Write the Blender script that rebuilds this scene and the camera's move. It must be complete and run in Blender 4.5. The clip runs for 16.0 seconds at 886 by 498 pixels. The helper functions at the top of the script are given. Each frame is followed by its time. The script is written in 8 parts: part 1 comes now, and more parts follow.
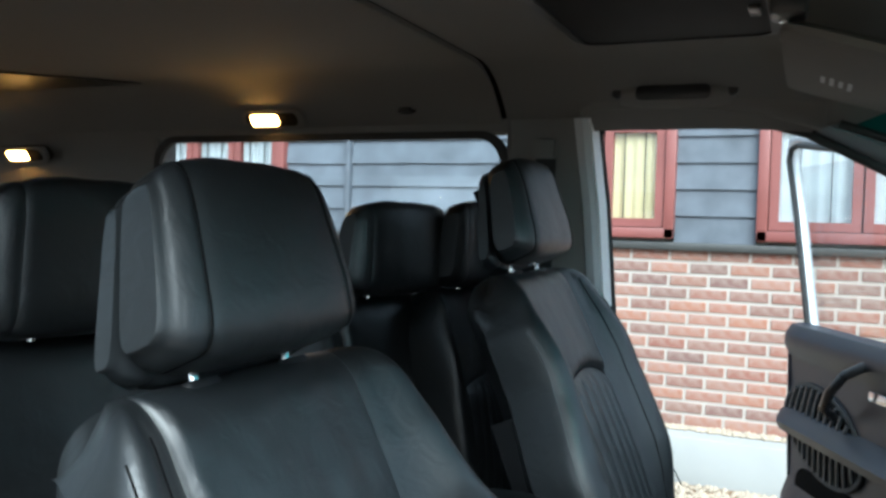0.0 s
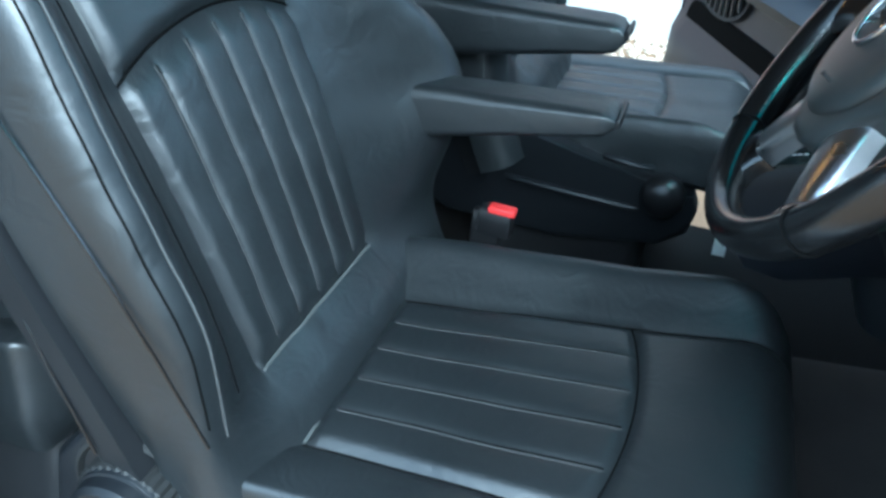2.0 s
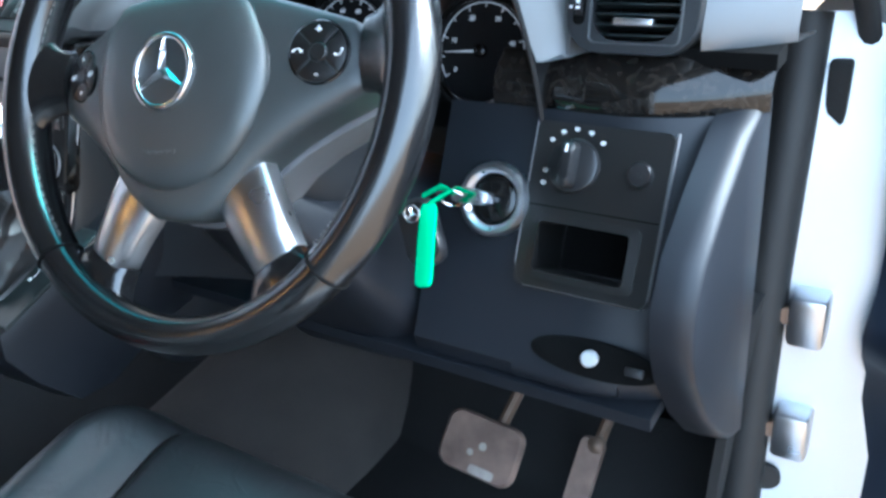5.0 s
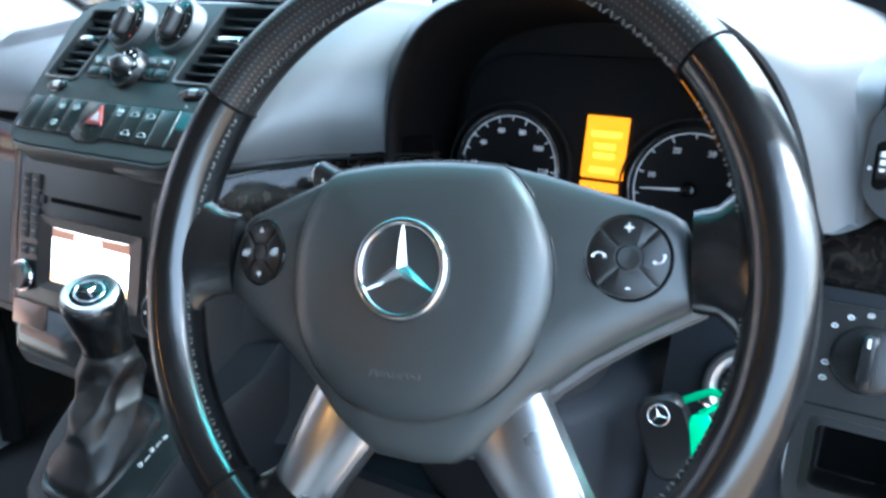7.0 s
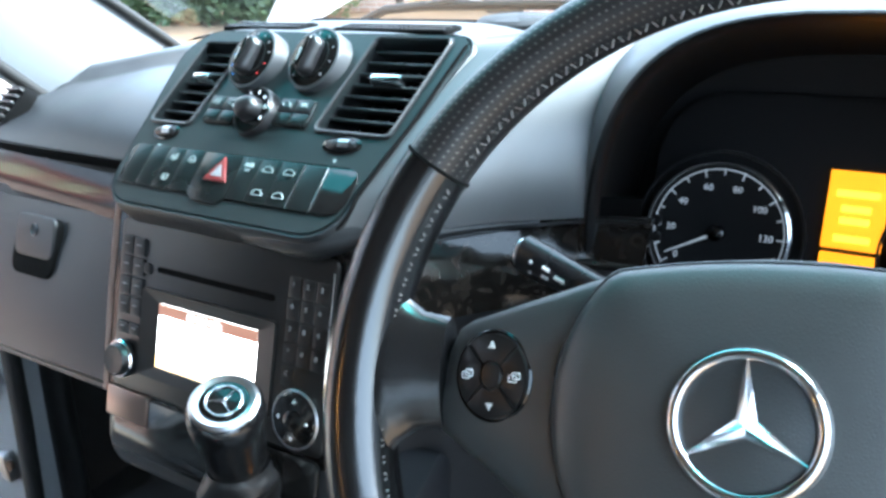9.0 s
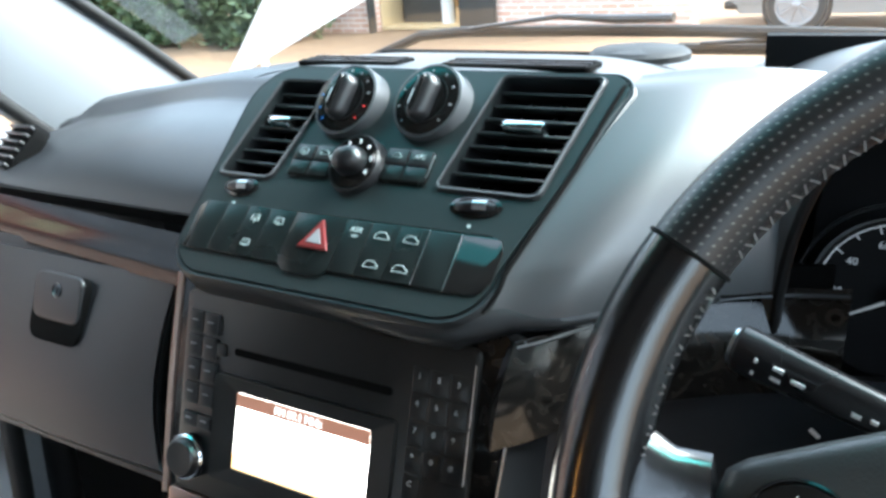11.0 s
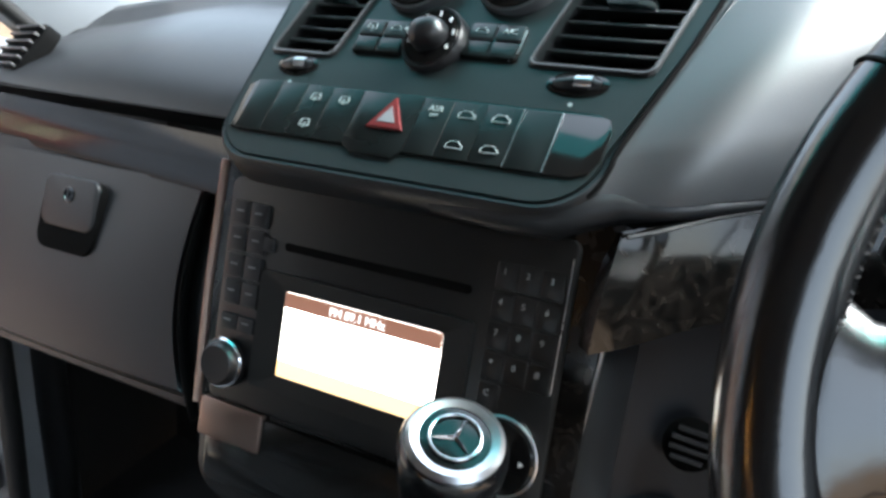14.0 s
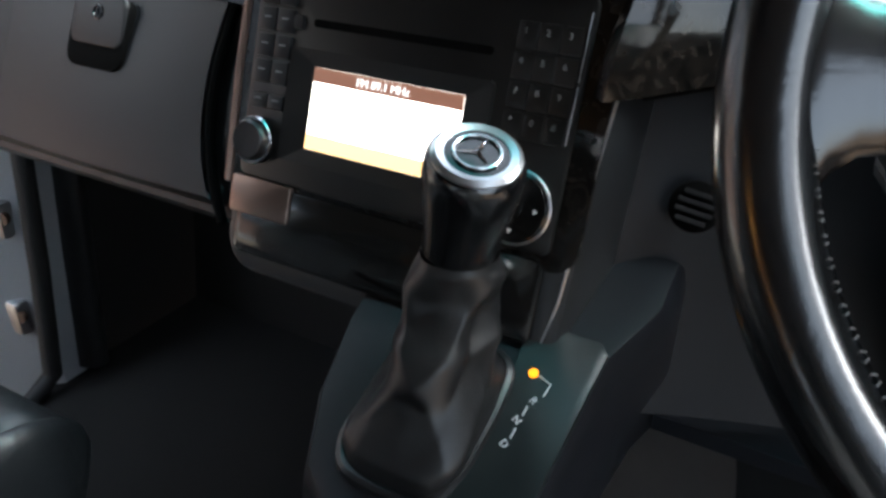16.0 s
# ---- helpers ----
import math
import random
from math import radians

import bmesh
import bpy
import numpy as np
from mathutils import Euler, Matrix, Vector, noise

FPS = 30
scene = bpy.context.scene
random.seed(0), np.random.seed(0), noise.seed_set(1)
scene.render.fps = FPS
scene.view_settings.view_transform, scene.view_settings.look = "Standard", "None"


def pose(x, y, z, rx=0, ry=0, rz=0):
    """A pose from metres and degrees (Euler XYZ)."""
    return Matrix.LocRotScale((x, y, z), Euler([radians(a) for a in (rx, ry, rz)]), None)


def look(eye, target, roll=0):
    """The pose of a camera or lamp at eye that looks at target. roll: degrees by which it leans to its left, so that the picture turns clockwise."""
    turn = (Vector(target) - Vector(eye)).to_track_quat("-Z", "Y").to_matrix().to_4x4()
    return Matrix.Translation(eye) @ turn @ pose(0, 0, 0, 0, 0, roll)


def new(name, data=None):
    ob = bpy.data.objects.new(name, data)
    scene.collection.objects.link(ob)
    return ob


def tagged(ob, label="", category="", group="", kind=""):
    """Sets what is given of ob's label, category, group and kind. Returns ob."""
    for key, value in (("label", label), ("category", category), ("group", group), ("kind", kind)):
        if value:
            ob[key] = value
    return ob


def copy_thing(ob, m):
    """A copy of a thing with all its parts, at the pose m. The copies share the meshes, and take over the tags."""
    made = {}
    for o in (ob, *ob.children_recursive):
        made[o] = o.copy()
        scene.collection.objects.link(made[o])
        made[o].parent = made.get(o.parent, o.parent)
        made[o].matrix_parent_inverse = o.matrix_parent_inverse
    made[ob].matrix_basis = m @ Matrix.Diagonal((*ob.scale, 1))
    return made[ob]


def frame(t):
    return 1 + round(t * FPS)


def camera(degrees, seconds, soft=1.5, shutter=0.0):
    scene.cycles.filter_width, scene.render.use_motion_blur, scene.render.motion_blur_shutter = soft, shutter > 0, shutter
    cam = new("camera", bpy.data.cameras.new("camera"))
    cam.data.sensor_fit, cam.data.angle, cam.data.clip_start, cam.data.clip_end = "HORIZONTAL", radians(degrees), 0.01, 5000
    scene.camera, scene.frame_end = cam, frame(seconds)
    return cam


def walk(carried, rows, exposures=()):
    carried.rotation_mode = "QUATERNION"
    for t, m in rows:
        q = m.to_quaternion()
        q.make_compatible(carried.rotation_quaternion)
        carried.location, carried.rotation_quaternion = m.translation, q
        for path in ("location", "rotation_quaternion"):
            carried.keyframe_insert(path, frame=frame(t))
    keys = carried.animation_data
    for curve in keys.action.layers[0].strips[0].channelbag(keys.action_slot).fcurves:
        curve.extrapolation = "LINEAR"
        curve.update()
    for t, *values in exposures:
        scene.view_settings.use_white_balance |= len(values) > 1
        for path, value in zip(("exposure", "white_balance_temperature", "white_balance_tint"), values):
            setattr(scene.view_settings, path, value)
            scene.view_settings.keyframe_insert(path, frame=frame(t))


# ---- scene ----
cam = camera(56.0, 16.0, soft=3.1)
PATH = [
    (0, (1.091, -0.172, 0.951), (-0.739, -0.976, 0.889), 1.7),
    (0.5, (1.054, -0.146, 0.932), (-0.749, -0.973, 0.673), 2.2),
    (1, (1.052, -0.148, 0.909), (-0.711, -0.902, 0.338), 3.7),
    (1.5, (1.067, -0.131, 0.872), (-0.631, -0.786, 0.043), 3.1),
    (2, (1.082, -0.126, 0.860), (-0.561, -0.583, -0.184), 6.5),
    (2.5, (1.086, -0.131, 0.857), (-0.503, -0.321, -0.342), 9.5),
    (3, (1.072, -0.220, 0.830), (-0.542, -0.016, -0.333), 6.1),
    (3.5, (1.011, -0.370, 0.810), (-0.536, 0.390, -0.203), -3.4),
    (4, (0.982, -0.404, 0.819), (-0.310, 0.744, -0.188), -8.7),
    (4.2, (0.973, -0.402, 0.825), (-0.230, 0.852, -0.166), -8.1),
    (6.3, (0.715, -0.325, 0.903), (-0.235, 1.215, 0.052), -4.2),
    (6.5, (0.694, -0.328, 0.905), (-0.255, 1.218, 0.062), -4.0),
    (7, (0.650, -0.323, 0.915), (-0.316, 1.210, 0.068), -4.1),
    (7.5, (0.599, -0.314, 0.906), (-0.389, 1.227, 0.100), -3.4),
    (8, (0.550, -0.298, 0.902), (-0.456, 1.241, 0.116), -3.5),
    (8.5, (0.511, -0.277, 0.901), (-0.520, 1.248, 0.118), -4.2),
    (9, (0.478, -0.260, 0.902), (-0.565, 1.255, 0.117), -4.8),
    (9.5, (0.441, -0.252, 0.899), (-0.592, 1.281, 0.135), -4.5),
    (10, (0.402, -0.250, 0.897), (-0.602, 1.314, 0.159), -4.3),
    (10.2, (0.390, -0.247, 0.900), (-0.609, 1.315, 0.150), -4.8),
    (12.3, (0.278, -0.209, 0.906), (-0.681, 1.394, 0.190), -3.4),
    (12.5, (0.276, -0.210, 0.899), (-0.683, 1.398, 0.196), -3.0),
    (13, (0.272, -0.214, 0.884), (-0.676, 1.387, 0.152), -2.5),
    (13.5, (0.270, -0.225, 0.867), (-0.657, 1.370, 0.094), -2.0),
    (14, (0.274, -0.233, 0.845), (-0.663, 1.341, 0.042), -1.4),
    (14.5, (0.276, -0.247, 0.831), (-0.646, 1.309, -0.022), -1.1),
    (15, (0.282, -0.260, 0.814), (-0.635, 1.276, -0.080), -0.8),
    (15.5, (0.289, -0.273, 0.796), (-0.628, 1.243, -0.132), -0.3),
    (16, (0.298, -0.287, 0.782), (-0.618, 1.201, -0.192), -0.4),
]
EXPOSURES = [(0.0, 1.38, 5400, -4), (0.5, 1.55, 5350, -4), (1.0, 1.78, 5200, -6), (2.0, 2.05, 4700, -9), (2.5, 2.5, 4480, -11), (4.2, 3.19, 4950, 0), (6.5, 3.26, 5080, 1), (8.0, 3.36, 5150, 0), (9.0, 3.35, 5320, 0), (10.0, 3.1, 5500, 0), (12.5, 2.65, 5880, 2), (14.0, 2.5, 5950, 5), (16.0, 2.24, 5950, 6)]
walk(cam, [(t, look(eye, target, roll)) for t, eye, target, roll in PATH], EXPOSURES)

# ---- light: a bright overcast day, warm courtesy lamps in the roof ----
world = bpy.data.worlds.new("sky")
scene.world = world
world.use_nodes = True
sky = world.node_tree.nodes.new("ShaderNodeTexSky")
sky.sky_type, sky.sun_disc = "NISHITA", False
sky.sun_elevation, sky.sun_rotation = radians(41), radians(59)
sky.air_density, sky.dust_density = 1.0, 4.0
cloud = world.node_tree.nodes.new("ShaderNodeMix")  # even cloud over the sky
cloud.data_type = "RGBA"
cloud.inputs["Factor"].default_value = 0.65
cloud.inputs["B"].default_value = (4.6, 5.0, 5.4, 1)
world.node_tree.links.new(sky.outputs[0], cloud.inputs["A"])
world.node_tree.links.new(cloud.outputs["Result"], world.node_tree.nodes["Background"].inputs[0])
world.node_tree.nodes["Background"].inputs[1].default_value = 0.15
sun = new("sun", bpy.data.lights.new("sun", "SUN"))
sun.data.energy, sun.data.angle, sun.data.color = 2.6, radians(45), (1.0, 0.97, 0.93)
sun.matrix_world = look((0, 0, 0), (-0.64, -0.38, -0.66))


# ---- materials ----
def material(name, colour, rough=0.5, metal=0.0, grain=None, bump=0.0, stain=0.0, stain_scale=6.0, coat=0.0, vary=0.0, kind="noise", spec=0.5, crease=0.0):
    """colour with two scales of variation and fine relief; grain: size of the relief in metres."""
    m = bpy.data.materials.new(name)
    m.use_nodes = True
    nt = m.node_tree
    b = nt.nodes["Principled BSDF"]
    b.inputs["Base Color"].default_value = (*colour, 1)
    b.inputs["Roughness"].default_value = rough
    b.inputs["Metallic"].default_value = metal
    b.inputs["Coat Weight"].default_value = coat
    b.inputs["Coat Roughness"].default_value = 0.05
    b.inputs["Specular IOR Level"].default_value = spec
    tc = nt.nodes.new("ShaderNodeTexCoord")
    if stain or vary:
        n = nt.nodes.new("ShaderNodeTexNoise")
        n.inputs["Scale"].default_value, n.inputs["Detail"].default_value = stain_scale, 6
        nt.links.new(tc.outputs["Object"], n.inputs["Vector"])
        mp = nt.nodes.new("ShaderNodeMapRange")
        mp.inputs["To Min"].default_value, mp.inputs["To Max"].default_value = 1 - stain, 1 + stain
        nt.links.new(n.outputs["Fac"], mp.inputs["Value"])
        hsv = nt.nodes.new("ShaderNodeHueSaturation")
        hsv.inputs["Color"].default_value = (*colour, 1)
        if vary:
            oi = nt.nodes.new("ShaderNodeObjectInfo")
            mr = nt.nodes.new("ShaderNodeMapRange")
            mr.inputs["To Min"].default_value, mr.inputs["To Max"].default_value = 1 - vary, 1 + vary
            nt.links.new(oi.outputs["Random"], mr.inputs["Value"])
            mul = nt.nodes.new("ShaderNodeMath")
            mul.operation = "MULTIPLY"
            nt.links.new(mp.outputs[0], mul.inputs[0])
            nt.links.new(mr.outputs[0], mul.inputs[1])
            nt.links.new(mul.outputs[0], hsv.inputs["Value"])
        else:
            nt.links.new(mp.outputs[0], hsv.inputs["Value"])
        nt.links.new(hsv.outputs[0], b.inputs["Base Color"])
        rr = nt.nodes.new("ShaderNodeMapRange")
        rr.inputs["To Min"].default_value, rr.inputs["To Max"].default_value = max(rough - 0.09, 0.02), min(rough + 0.09, 1)
        nt.links.new(n.outputs["Fac"], rr.inputs["Value"])
        nt.links.new(rr.outputs[0], b.inputs["Roughness"])
    if grain:
        if kind == "cells":
            g = nt.nodes.new("ShaderNodeTexVoronoi")
            g.feature = "DISTANCE_TO_EDGE"
            g.inputs["Scale"].default_value = 1 / grain
            out = g.outputs["Distance"]
        else:
            g = nt.nodes.new("ShaderNodeTexNoise")
            g.inputs["Scale"].default_value, g.inputs["Detail"].default_value = 1 / grain, 3
            out = g.outputs["Fac"]
        nt.links.new(tc.outputs["Object"], g.inputs["Vector"])
        bp = nt.nodes.new("ShaderNodeBump")
        bp.inputs["Strength"].default_value, bp.inputs["Distance"].default_value = bump, grain * 0.25
        nt.links.new(out, bp.inputs["Height"])
        nt.links.new(bp.outputs[0], b.inputs["Normal"])
        if crease:
            c = nt.nodes.new("ShaderNodeTexNoise")
            c.inputs["Scale"].default_value, c.inputs["Detail"].default_value, c.inputs["Distortion"].default_value = 26, 5, 1.6
            nt.links.new(tc.outputs["Object"], c.inputs["Vector"])
            b2 = nt.nodes.new("ShaderNodeBump")
            b2.inputs["Strength"].default_value, b2.inputs["Distance"].default_value = crease, 0.006
            nt.links.new(c.outputs["Fac"], b2.inputs["Height"])
            nt.links.new(b2.outputs[0], bp.inputs["Normal"])
    return m


def glowing(name, colour, strength):
    m = bpy.data.materials.new(name)
    m.use_nodes = True
    b = m.node_tree.nodes["Principled BSDF"]
    b.inputs["Base Color"].default_value = (*colour, 1)
    b.inputs["Emission Color"].default_value = (*colour, 1)
    b.inputs["Emission Strength"].default_value = strength
    return m


LEATHER = material("black_leather", (0.0098, 0.0116, 0.0132), 0.42, grain=0.0020, bump=0.22, stain=0.3, stain_scale=7, kind="cells", crease=0.22, spec=0.80)
LEATHER_SMOOTH = material("polished_leather", (0.0050, 0.0052, 0.0058), 0.20, grain=0.0013, bump=0.12, stain=0.3, stain_scale=14, kind="cells", spec=0.85, crease=0.05)
# piping in a lighter grey that stands for the reflection along it
PIPING_SHEEN = material("piping_with_sheen", (0.085, 0.09, 0.088), 0.5)
PLASTIC_LIGHT = material("mid_grey_plastic", (0.10, 0.10, 0.105), 0.35, stain=0.15)
PLASTIC_SIDE = material("glossy_dark_plastic", (0.008, 0.009, 0.011), 0.38, grain=0.0014, bump=0.15, stain=0.2, stain_scale=6, spec=0.35)
STITCH = material("grey_thread", (0.055, 0.055, 0.055), 0.8)
WHEEL_THREAD = material("pale_wheel_thread", (0.17, 0.165, 0.16), 0.7)
KNOB_SIDE = material("grey_knob_collar", (0.055, 0.058, 0.062), 0.35, stain=0.1, stain_scale=20)
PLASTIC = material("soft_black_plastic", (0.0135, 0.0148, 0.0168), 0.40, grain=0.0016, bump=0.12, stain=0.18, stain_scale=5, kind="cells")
# lit copy of the soft black plastic: windscreen light put into a paler colour
DASH_LIT = material("lit_dash_skin", (0.062, 0.065, 0.069), 0.42, grain=0.0016, bump=0.14, stain=0.12, stain_scale=5, kind="cells", spec=1.0)
PLASTIC_GREY = material("dark_grey_plastic", (0.012, 0.0125, 0.014), 0.42, grain=0.0014, bump=0.12, stain=0.2, stain_scale=6)
NAVY = material("matt_blue_black_plastic", (0.0075, 0.0088, 0.0120), 0.46, grain=0.0014, bump=0.12, stain=0.2, stain_scale=6, spec=0.30)
DOOR_TRIM = material("matt_black_door_trim", (0.009, 0.0135, 0.0235), 0.42, grain=0.0016, bump=0.15, stain=0.25, stain_scale=5, spec=0.55)
PLASTIC_SMOOTH = material("smooth_black_plastic", (0.010, 0.010, 0.011), 0.3, stain=0.2, stain_scale=12)
HUB = material("grained_dark_plastic", (0.036, 0.041, 0.042), 0.40, grain=0.0015, bump=0.34, stain=0.3, stain_scale=9, kind="cells", spec=0.7)
PANEL = material("slate_green_panel", (0.0115, 0.0165, 0.0170), 0.38, grain=0.0008, bump=0.08, stain=0.12, stain_scale=14)
PANEL_GLOSS = material("glossy_slate_key", (0.006, 0.0078, 0.0078), 0.28, stain=0.2, stain_scale=14, spec=0.3)
KEY_INK = material("grey_print", (0.20, 0.21, 0.22), 0.6)
PANEL_INK = material("pale_teal_print", (0.27, 0.33, 0.33), 0.6)
KEY_BLACK = material("satin_black_key", (0.007, 0.007, 0.007), 0.35, stain=0.2, stain_scale=15)
# dash plastic darkened: the shade inside the hood is put into its colour
HOOD_IN = material("shaded_hood_lining", (0.004, 0.004, 0.0045), 0.5, grain=0.0016, bump=0.1, spec=0.3)
GLOSS = material("gloss_black", (0.006, 0.006, 0.006), 0.12, stain=0.3, stain_scale=15)
RUBBER = material("black_rubber", (0.010, 0.010, 0.010), 0.65, grain=0.002, bump=0.2, stain=0.2)
# near-black that paints the shade inside gaps, ducts and recesses; seams too
DARK = material("shade_and_seam_black", (0.002, 0.002, 0.002), 0.9, spec=0.1)
CHROME = material("chrome", (0.75, 0.76, 0.78), 0.14, 1.0, stain=0.08, stain_scale=30)
# chrome whose brown brick reflection is put into the base colour
CHROME_BROWNED = material("chrome_with_brown_reflection", (0.30, 0.215, 0.18), 0.32, 1.0, grain=0.0006, bump=0.08, stain=0.15, stain_scale=25)
SATIN = material("satin_aluminium", (0.55, 0.56, 0.58), 0.3, 1.0, grain=0.0006, bump=0.08, stain=0.1, stain_scale=25)
WHITE_INK = material("white_print", (0.75, 0.77, 0.78), 0.6)
RED = material("red_plastic", (0.55, 0.03, 0.03), 0.4, stain=0.2)
RED_DARK = material("dark_red_lens", (0.13, 0.016, 0.016), 0.3)
BLUE_INK = material("blue_print", (0.05, 0.25, 0.7), 0.6)
LINER = material("grey_headliner_cloth", (0.15, 0.145, 0.135), 0.9, grain=0.0012, bump=0.3, stain=0.08, stain_scale=3)
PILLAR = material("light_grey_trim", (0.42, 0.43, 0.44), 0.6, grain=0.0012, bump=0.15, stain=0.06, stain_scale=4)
# light grey trim dimmed and blued: the windscreen pillars' shade put into colour
PILLAR_DIM = material("shaded_pillar_trim", (0.17, 0.185, 0.20), 0.6, grain=0.0012, bump=0.15, stain=0.08, stain_scale=4)
CAR_PAINT = material("silver_blue_car_paint", (0.27, 0.285, 0.30), 0.32, 0.5, stain=0.06, stain_scale=3, coat=0.6)
ALLOY = material("grey_alloy", (0.33, 0.33, 0.34), 0.4, 0.6, stain=0.1)
TYRE = material("dusty_tyre", (0.035, 0.034, 0.033), 0.8, grain=0.01, bump=0.3, stain=0.3)
SILVER = material("silver_car_paint", (0.50, 0.52, 0.54), 0.35, 0.35, stain=0.08, stain_scale=5, coat=0.8)
CARPET = material("dark_carpet", (0.009, 0.0085, 0.008), 0.95, grain=0.003, bump=0.7, stain=0.4, stain_scale=8)
MAT = material("black_floor_mat", (0.006, 0.006, 0.006), 0.85, grain=0.004, bump=0.8, stain=0.4, stain_scale=10)
WORN = material("worn_carpet_heel_pad", (0.046, 0.040, 0.036), 0.9, grain=0.003, bump=0.5, stain=0.45, stain_scale=14)
PEDAL = material("dusty_pedal_rubber", (0.17, 0.115, 0.09), 0.7, grain=0.006, bump=0.7, stain=0.8, stain_scale=28)
WORN_RUBBER = material("bare_worn_rubber", (0.36, 0.32, 0.28), 0.6, grain=0.003, bump=0.6, stain=0.5, stain_scale=60)
STEEL = material("dusty_steel", (0.16, 0.11, 0.08), 0.55, 0.6, grain=0.002, bump=0.2, stain=0.5, stain_scale=30)
GREEN = material("green_plastic_tag", (0.01, 0.33, 0.13), 0.4, stain=0.15, stain_scale=20)
WHITE_PLASTIC = material("white_plastic", (0.75, 0.76, 0.76), 0.45, stain=0.08)
AMBER = glowing("amber_display", (1.0, 0.27, 0.0), 0.22)
AMBER_DARK = glowing("dim_amber_bar", (1.0, 0.40, 0.02), 0.34)
SCREEN = glowing("white_display", (1.0, 0.90, 0.78), 1.6)
SCREEN_TEXT = glowing("white_display_text", (1.0, 0.95, 0.88), 0.35)
SCREEN_AMBER = glowing("amber_strip", (1.0, 0.62, 0.24), 0.5)
SCREEN_BROWN = glowing("dim_brown_strip", (0.25, 0.11, 0.07), 0.22)
LAMP = glowing("warm_lamp_lens", (1.0, 0.45, 0.10), 24.0)
P_LIGHT = glowing("amber_marker_light", (1.0, 0.27, 0.0), 0.5)
LIT_INK = glowing("lit_white_numerals", (0.50, 0.51, 0.53), 0.05)
DIAL = material("matt_black_dial", (0.010, 0.010, 0.0108), 0.7, stain=0.2, spec=0.15)


def brick_material(name, colours, island):
    """Each brick takes its own tone, from pale orange over red to grey brown."""
    m = material(name, colours[0], 0.92, grain=0.006, bump=0.5)
    nt = m.node_tree
    src = nt.nodes.new("ShaderNodeNewGeometry").outputs["Random Per Island"] if island else nt.nodes.new("ShaderNodeObjectInfo").outputs["Random"]
    r = nt.nodes.new("ShaderNodeValToRGB")
    for k, c in enumerate(colours):
        e = r.color_ramp.elements[k] if k < 2 else r.color_ramp.elements.new(k / (len(colours) - 1))
        e.position, e.color = k / (len(colours) - 1), (*c, 1)
    nt.links.new(src, r.inputs[0])
    tc = nt.nodes.new("ShaderNodeTexCoord")
    n = nt.nodes.new("ShaderNodeTexNoise")
    n.inputs["Scale"].default_value, n.inputs["Detail"].default_value = 22, 6
    nt.links.new(tc.outputs["Object"], n.inputs["Vector"])
    mx = nt.nodes.new("ShaderNodeMix")
    mx.data_type = "RGBA"
    mx.inputs["B"].default_value = (0.34, 0.27, 0.24, 1)
    mp = nt.nodes.new("ShaderNodeMapRange")
    mp.inputs["From Min"].default_value, mp.inputs["From Max"].default_value = 0.45, 0.75
    mp.inputs["To Max"].default_value = 0.6
    nt.links.new(n.outputs["Fac"], mp.inputs["Value"])
    nt.links.new(mp.outputs[0], mx.inputs["Factor"])
    nt.links.new(r.outputs[0], mx.inputs["A"])
    nt.links.new(mx.outputs["Result"], nt.nodes["Principled BSDF"].inputs["Base Color"])
    return m


TONES = [(0.29, 0.135, 0.095), (0.17, 0.10, 0.085), (0.31, 0.165, 0.12), (0.23, 0.10, 0.073), (0.19, 0.125, 0.105), (0.33, 0.145, 0.09)]
BRICK = brick_material("mixed_red_brick", TONES, False)
BRICK_ROW = brick_material("mixed_red_brickwork", TONES, True)
BRICK_PALE = material("pale_pink_brick", (0.5, 0.3, 0.24), 0.92)
bt = BRICK_PALE.node_tree.nodes.new("ShaderNodeTexBrick")
for key, val in (("Color1", (0.50, 0.29, 0.22, 1)), ("Color2", (0.58, 0.40, 0.33, 1)), ("Mortar", (0.66, 0.58, 0.52, 1)), ("Scale", 1.0), ("Mortar Size", 0.010), ("Brick Width", 0.225), ("Row Height", 0.075)):
    bt.inputs[key].default_value = val
btc, btm = BRICK_PALE.node_tree.nodes.new("ShaderNodeTexCoord"), BRICK_PALE.node_tree.nodes.new("ShaderNodeMapping")
btm.inputs["Rotation"].default_value = (radians(90), 0, 0)
BRICK_PALE.node_tree.links.new(btc.outputs["Object"], btm.inputs["Vector"])
BRICK_PALE.node_tree.links.new(btm.outputs[0], bt.inputs["Vector"])
BRICK_PALE.node_tree.links.new(bt.outputs["Color"], BRICK_PALE.node_tree.nodes["Principled BSDF"].inputs["Base Color"])
MORTAR = material("pale_mortar", (0.40, 0.36, 0.32), 0.95, grain=0.004, bump=0.5, stain=0.12, stain_scale=6)
BOARD = material("blue_black_weatherboard", (0.115, 0.130, 0.155), 0.7, grain=0.012, bump=0.5, stain=0.6, stain_scale=6, vary=0.22)
RED_FRAME = material("red_brown_window_frame", (0.20, 0.065, 0.056), 0.45, grain=0.004, bump=0.15, stain=0.2, stain_scale=5)
CONCRETE = material("pale_concrete", (0.32, 0.32, 0.31), 0.9, grain=0.008, bump=0.4, stain=0.15, stain_scale=3)
GRAVEL = material("tan_gravel", (0.40, 0.33, 0.25), 0.95, grain=0.02, bump=0.5, stain=0.4, stain_scale=25)
GROUND = material("tan_gravel_ground", (0.20, 0.125, 0.070), 0.95, grain=0.03, bump=0.6, stain=0.3, stain_scale=3)
CURTAIN = material("cream_curtain", (0.55, 0.47, 0.28), 0.9, grain=0.01, bump=0.3, stain=0.2, stain_scale=4)
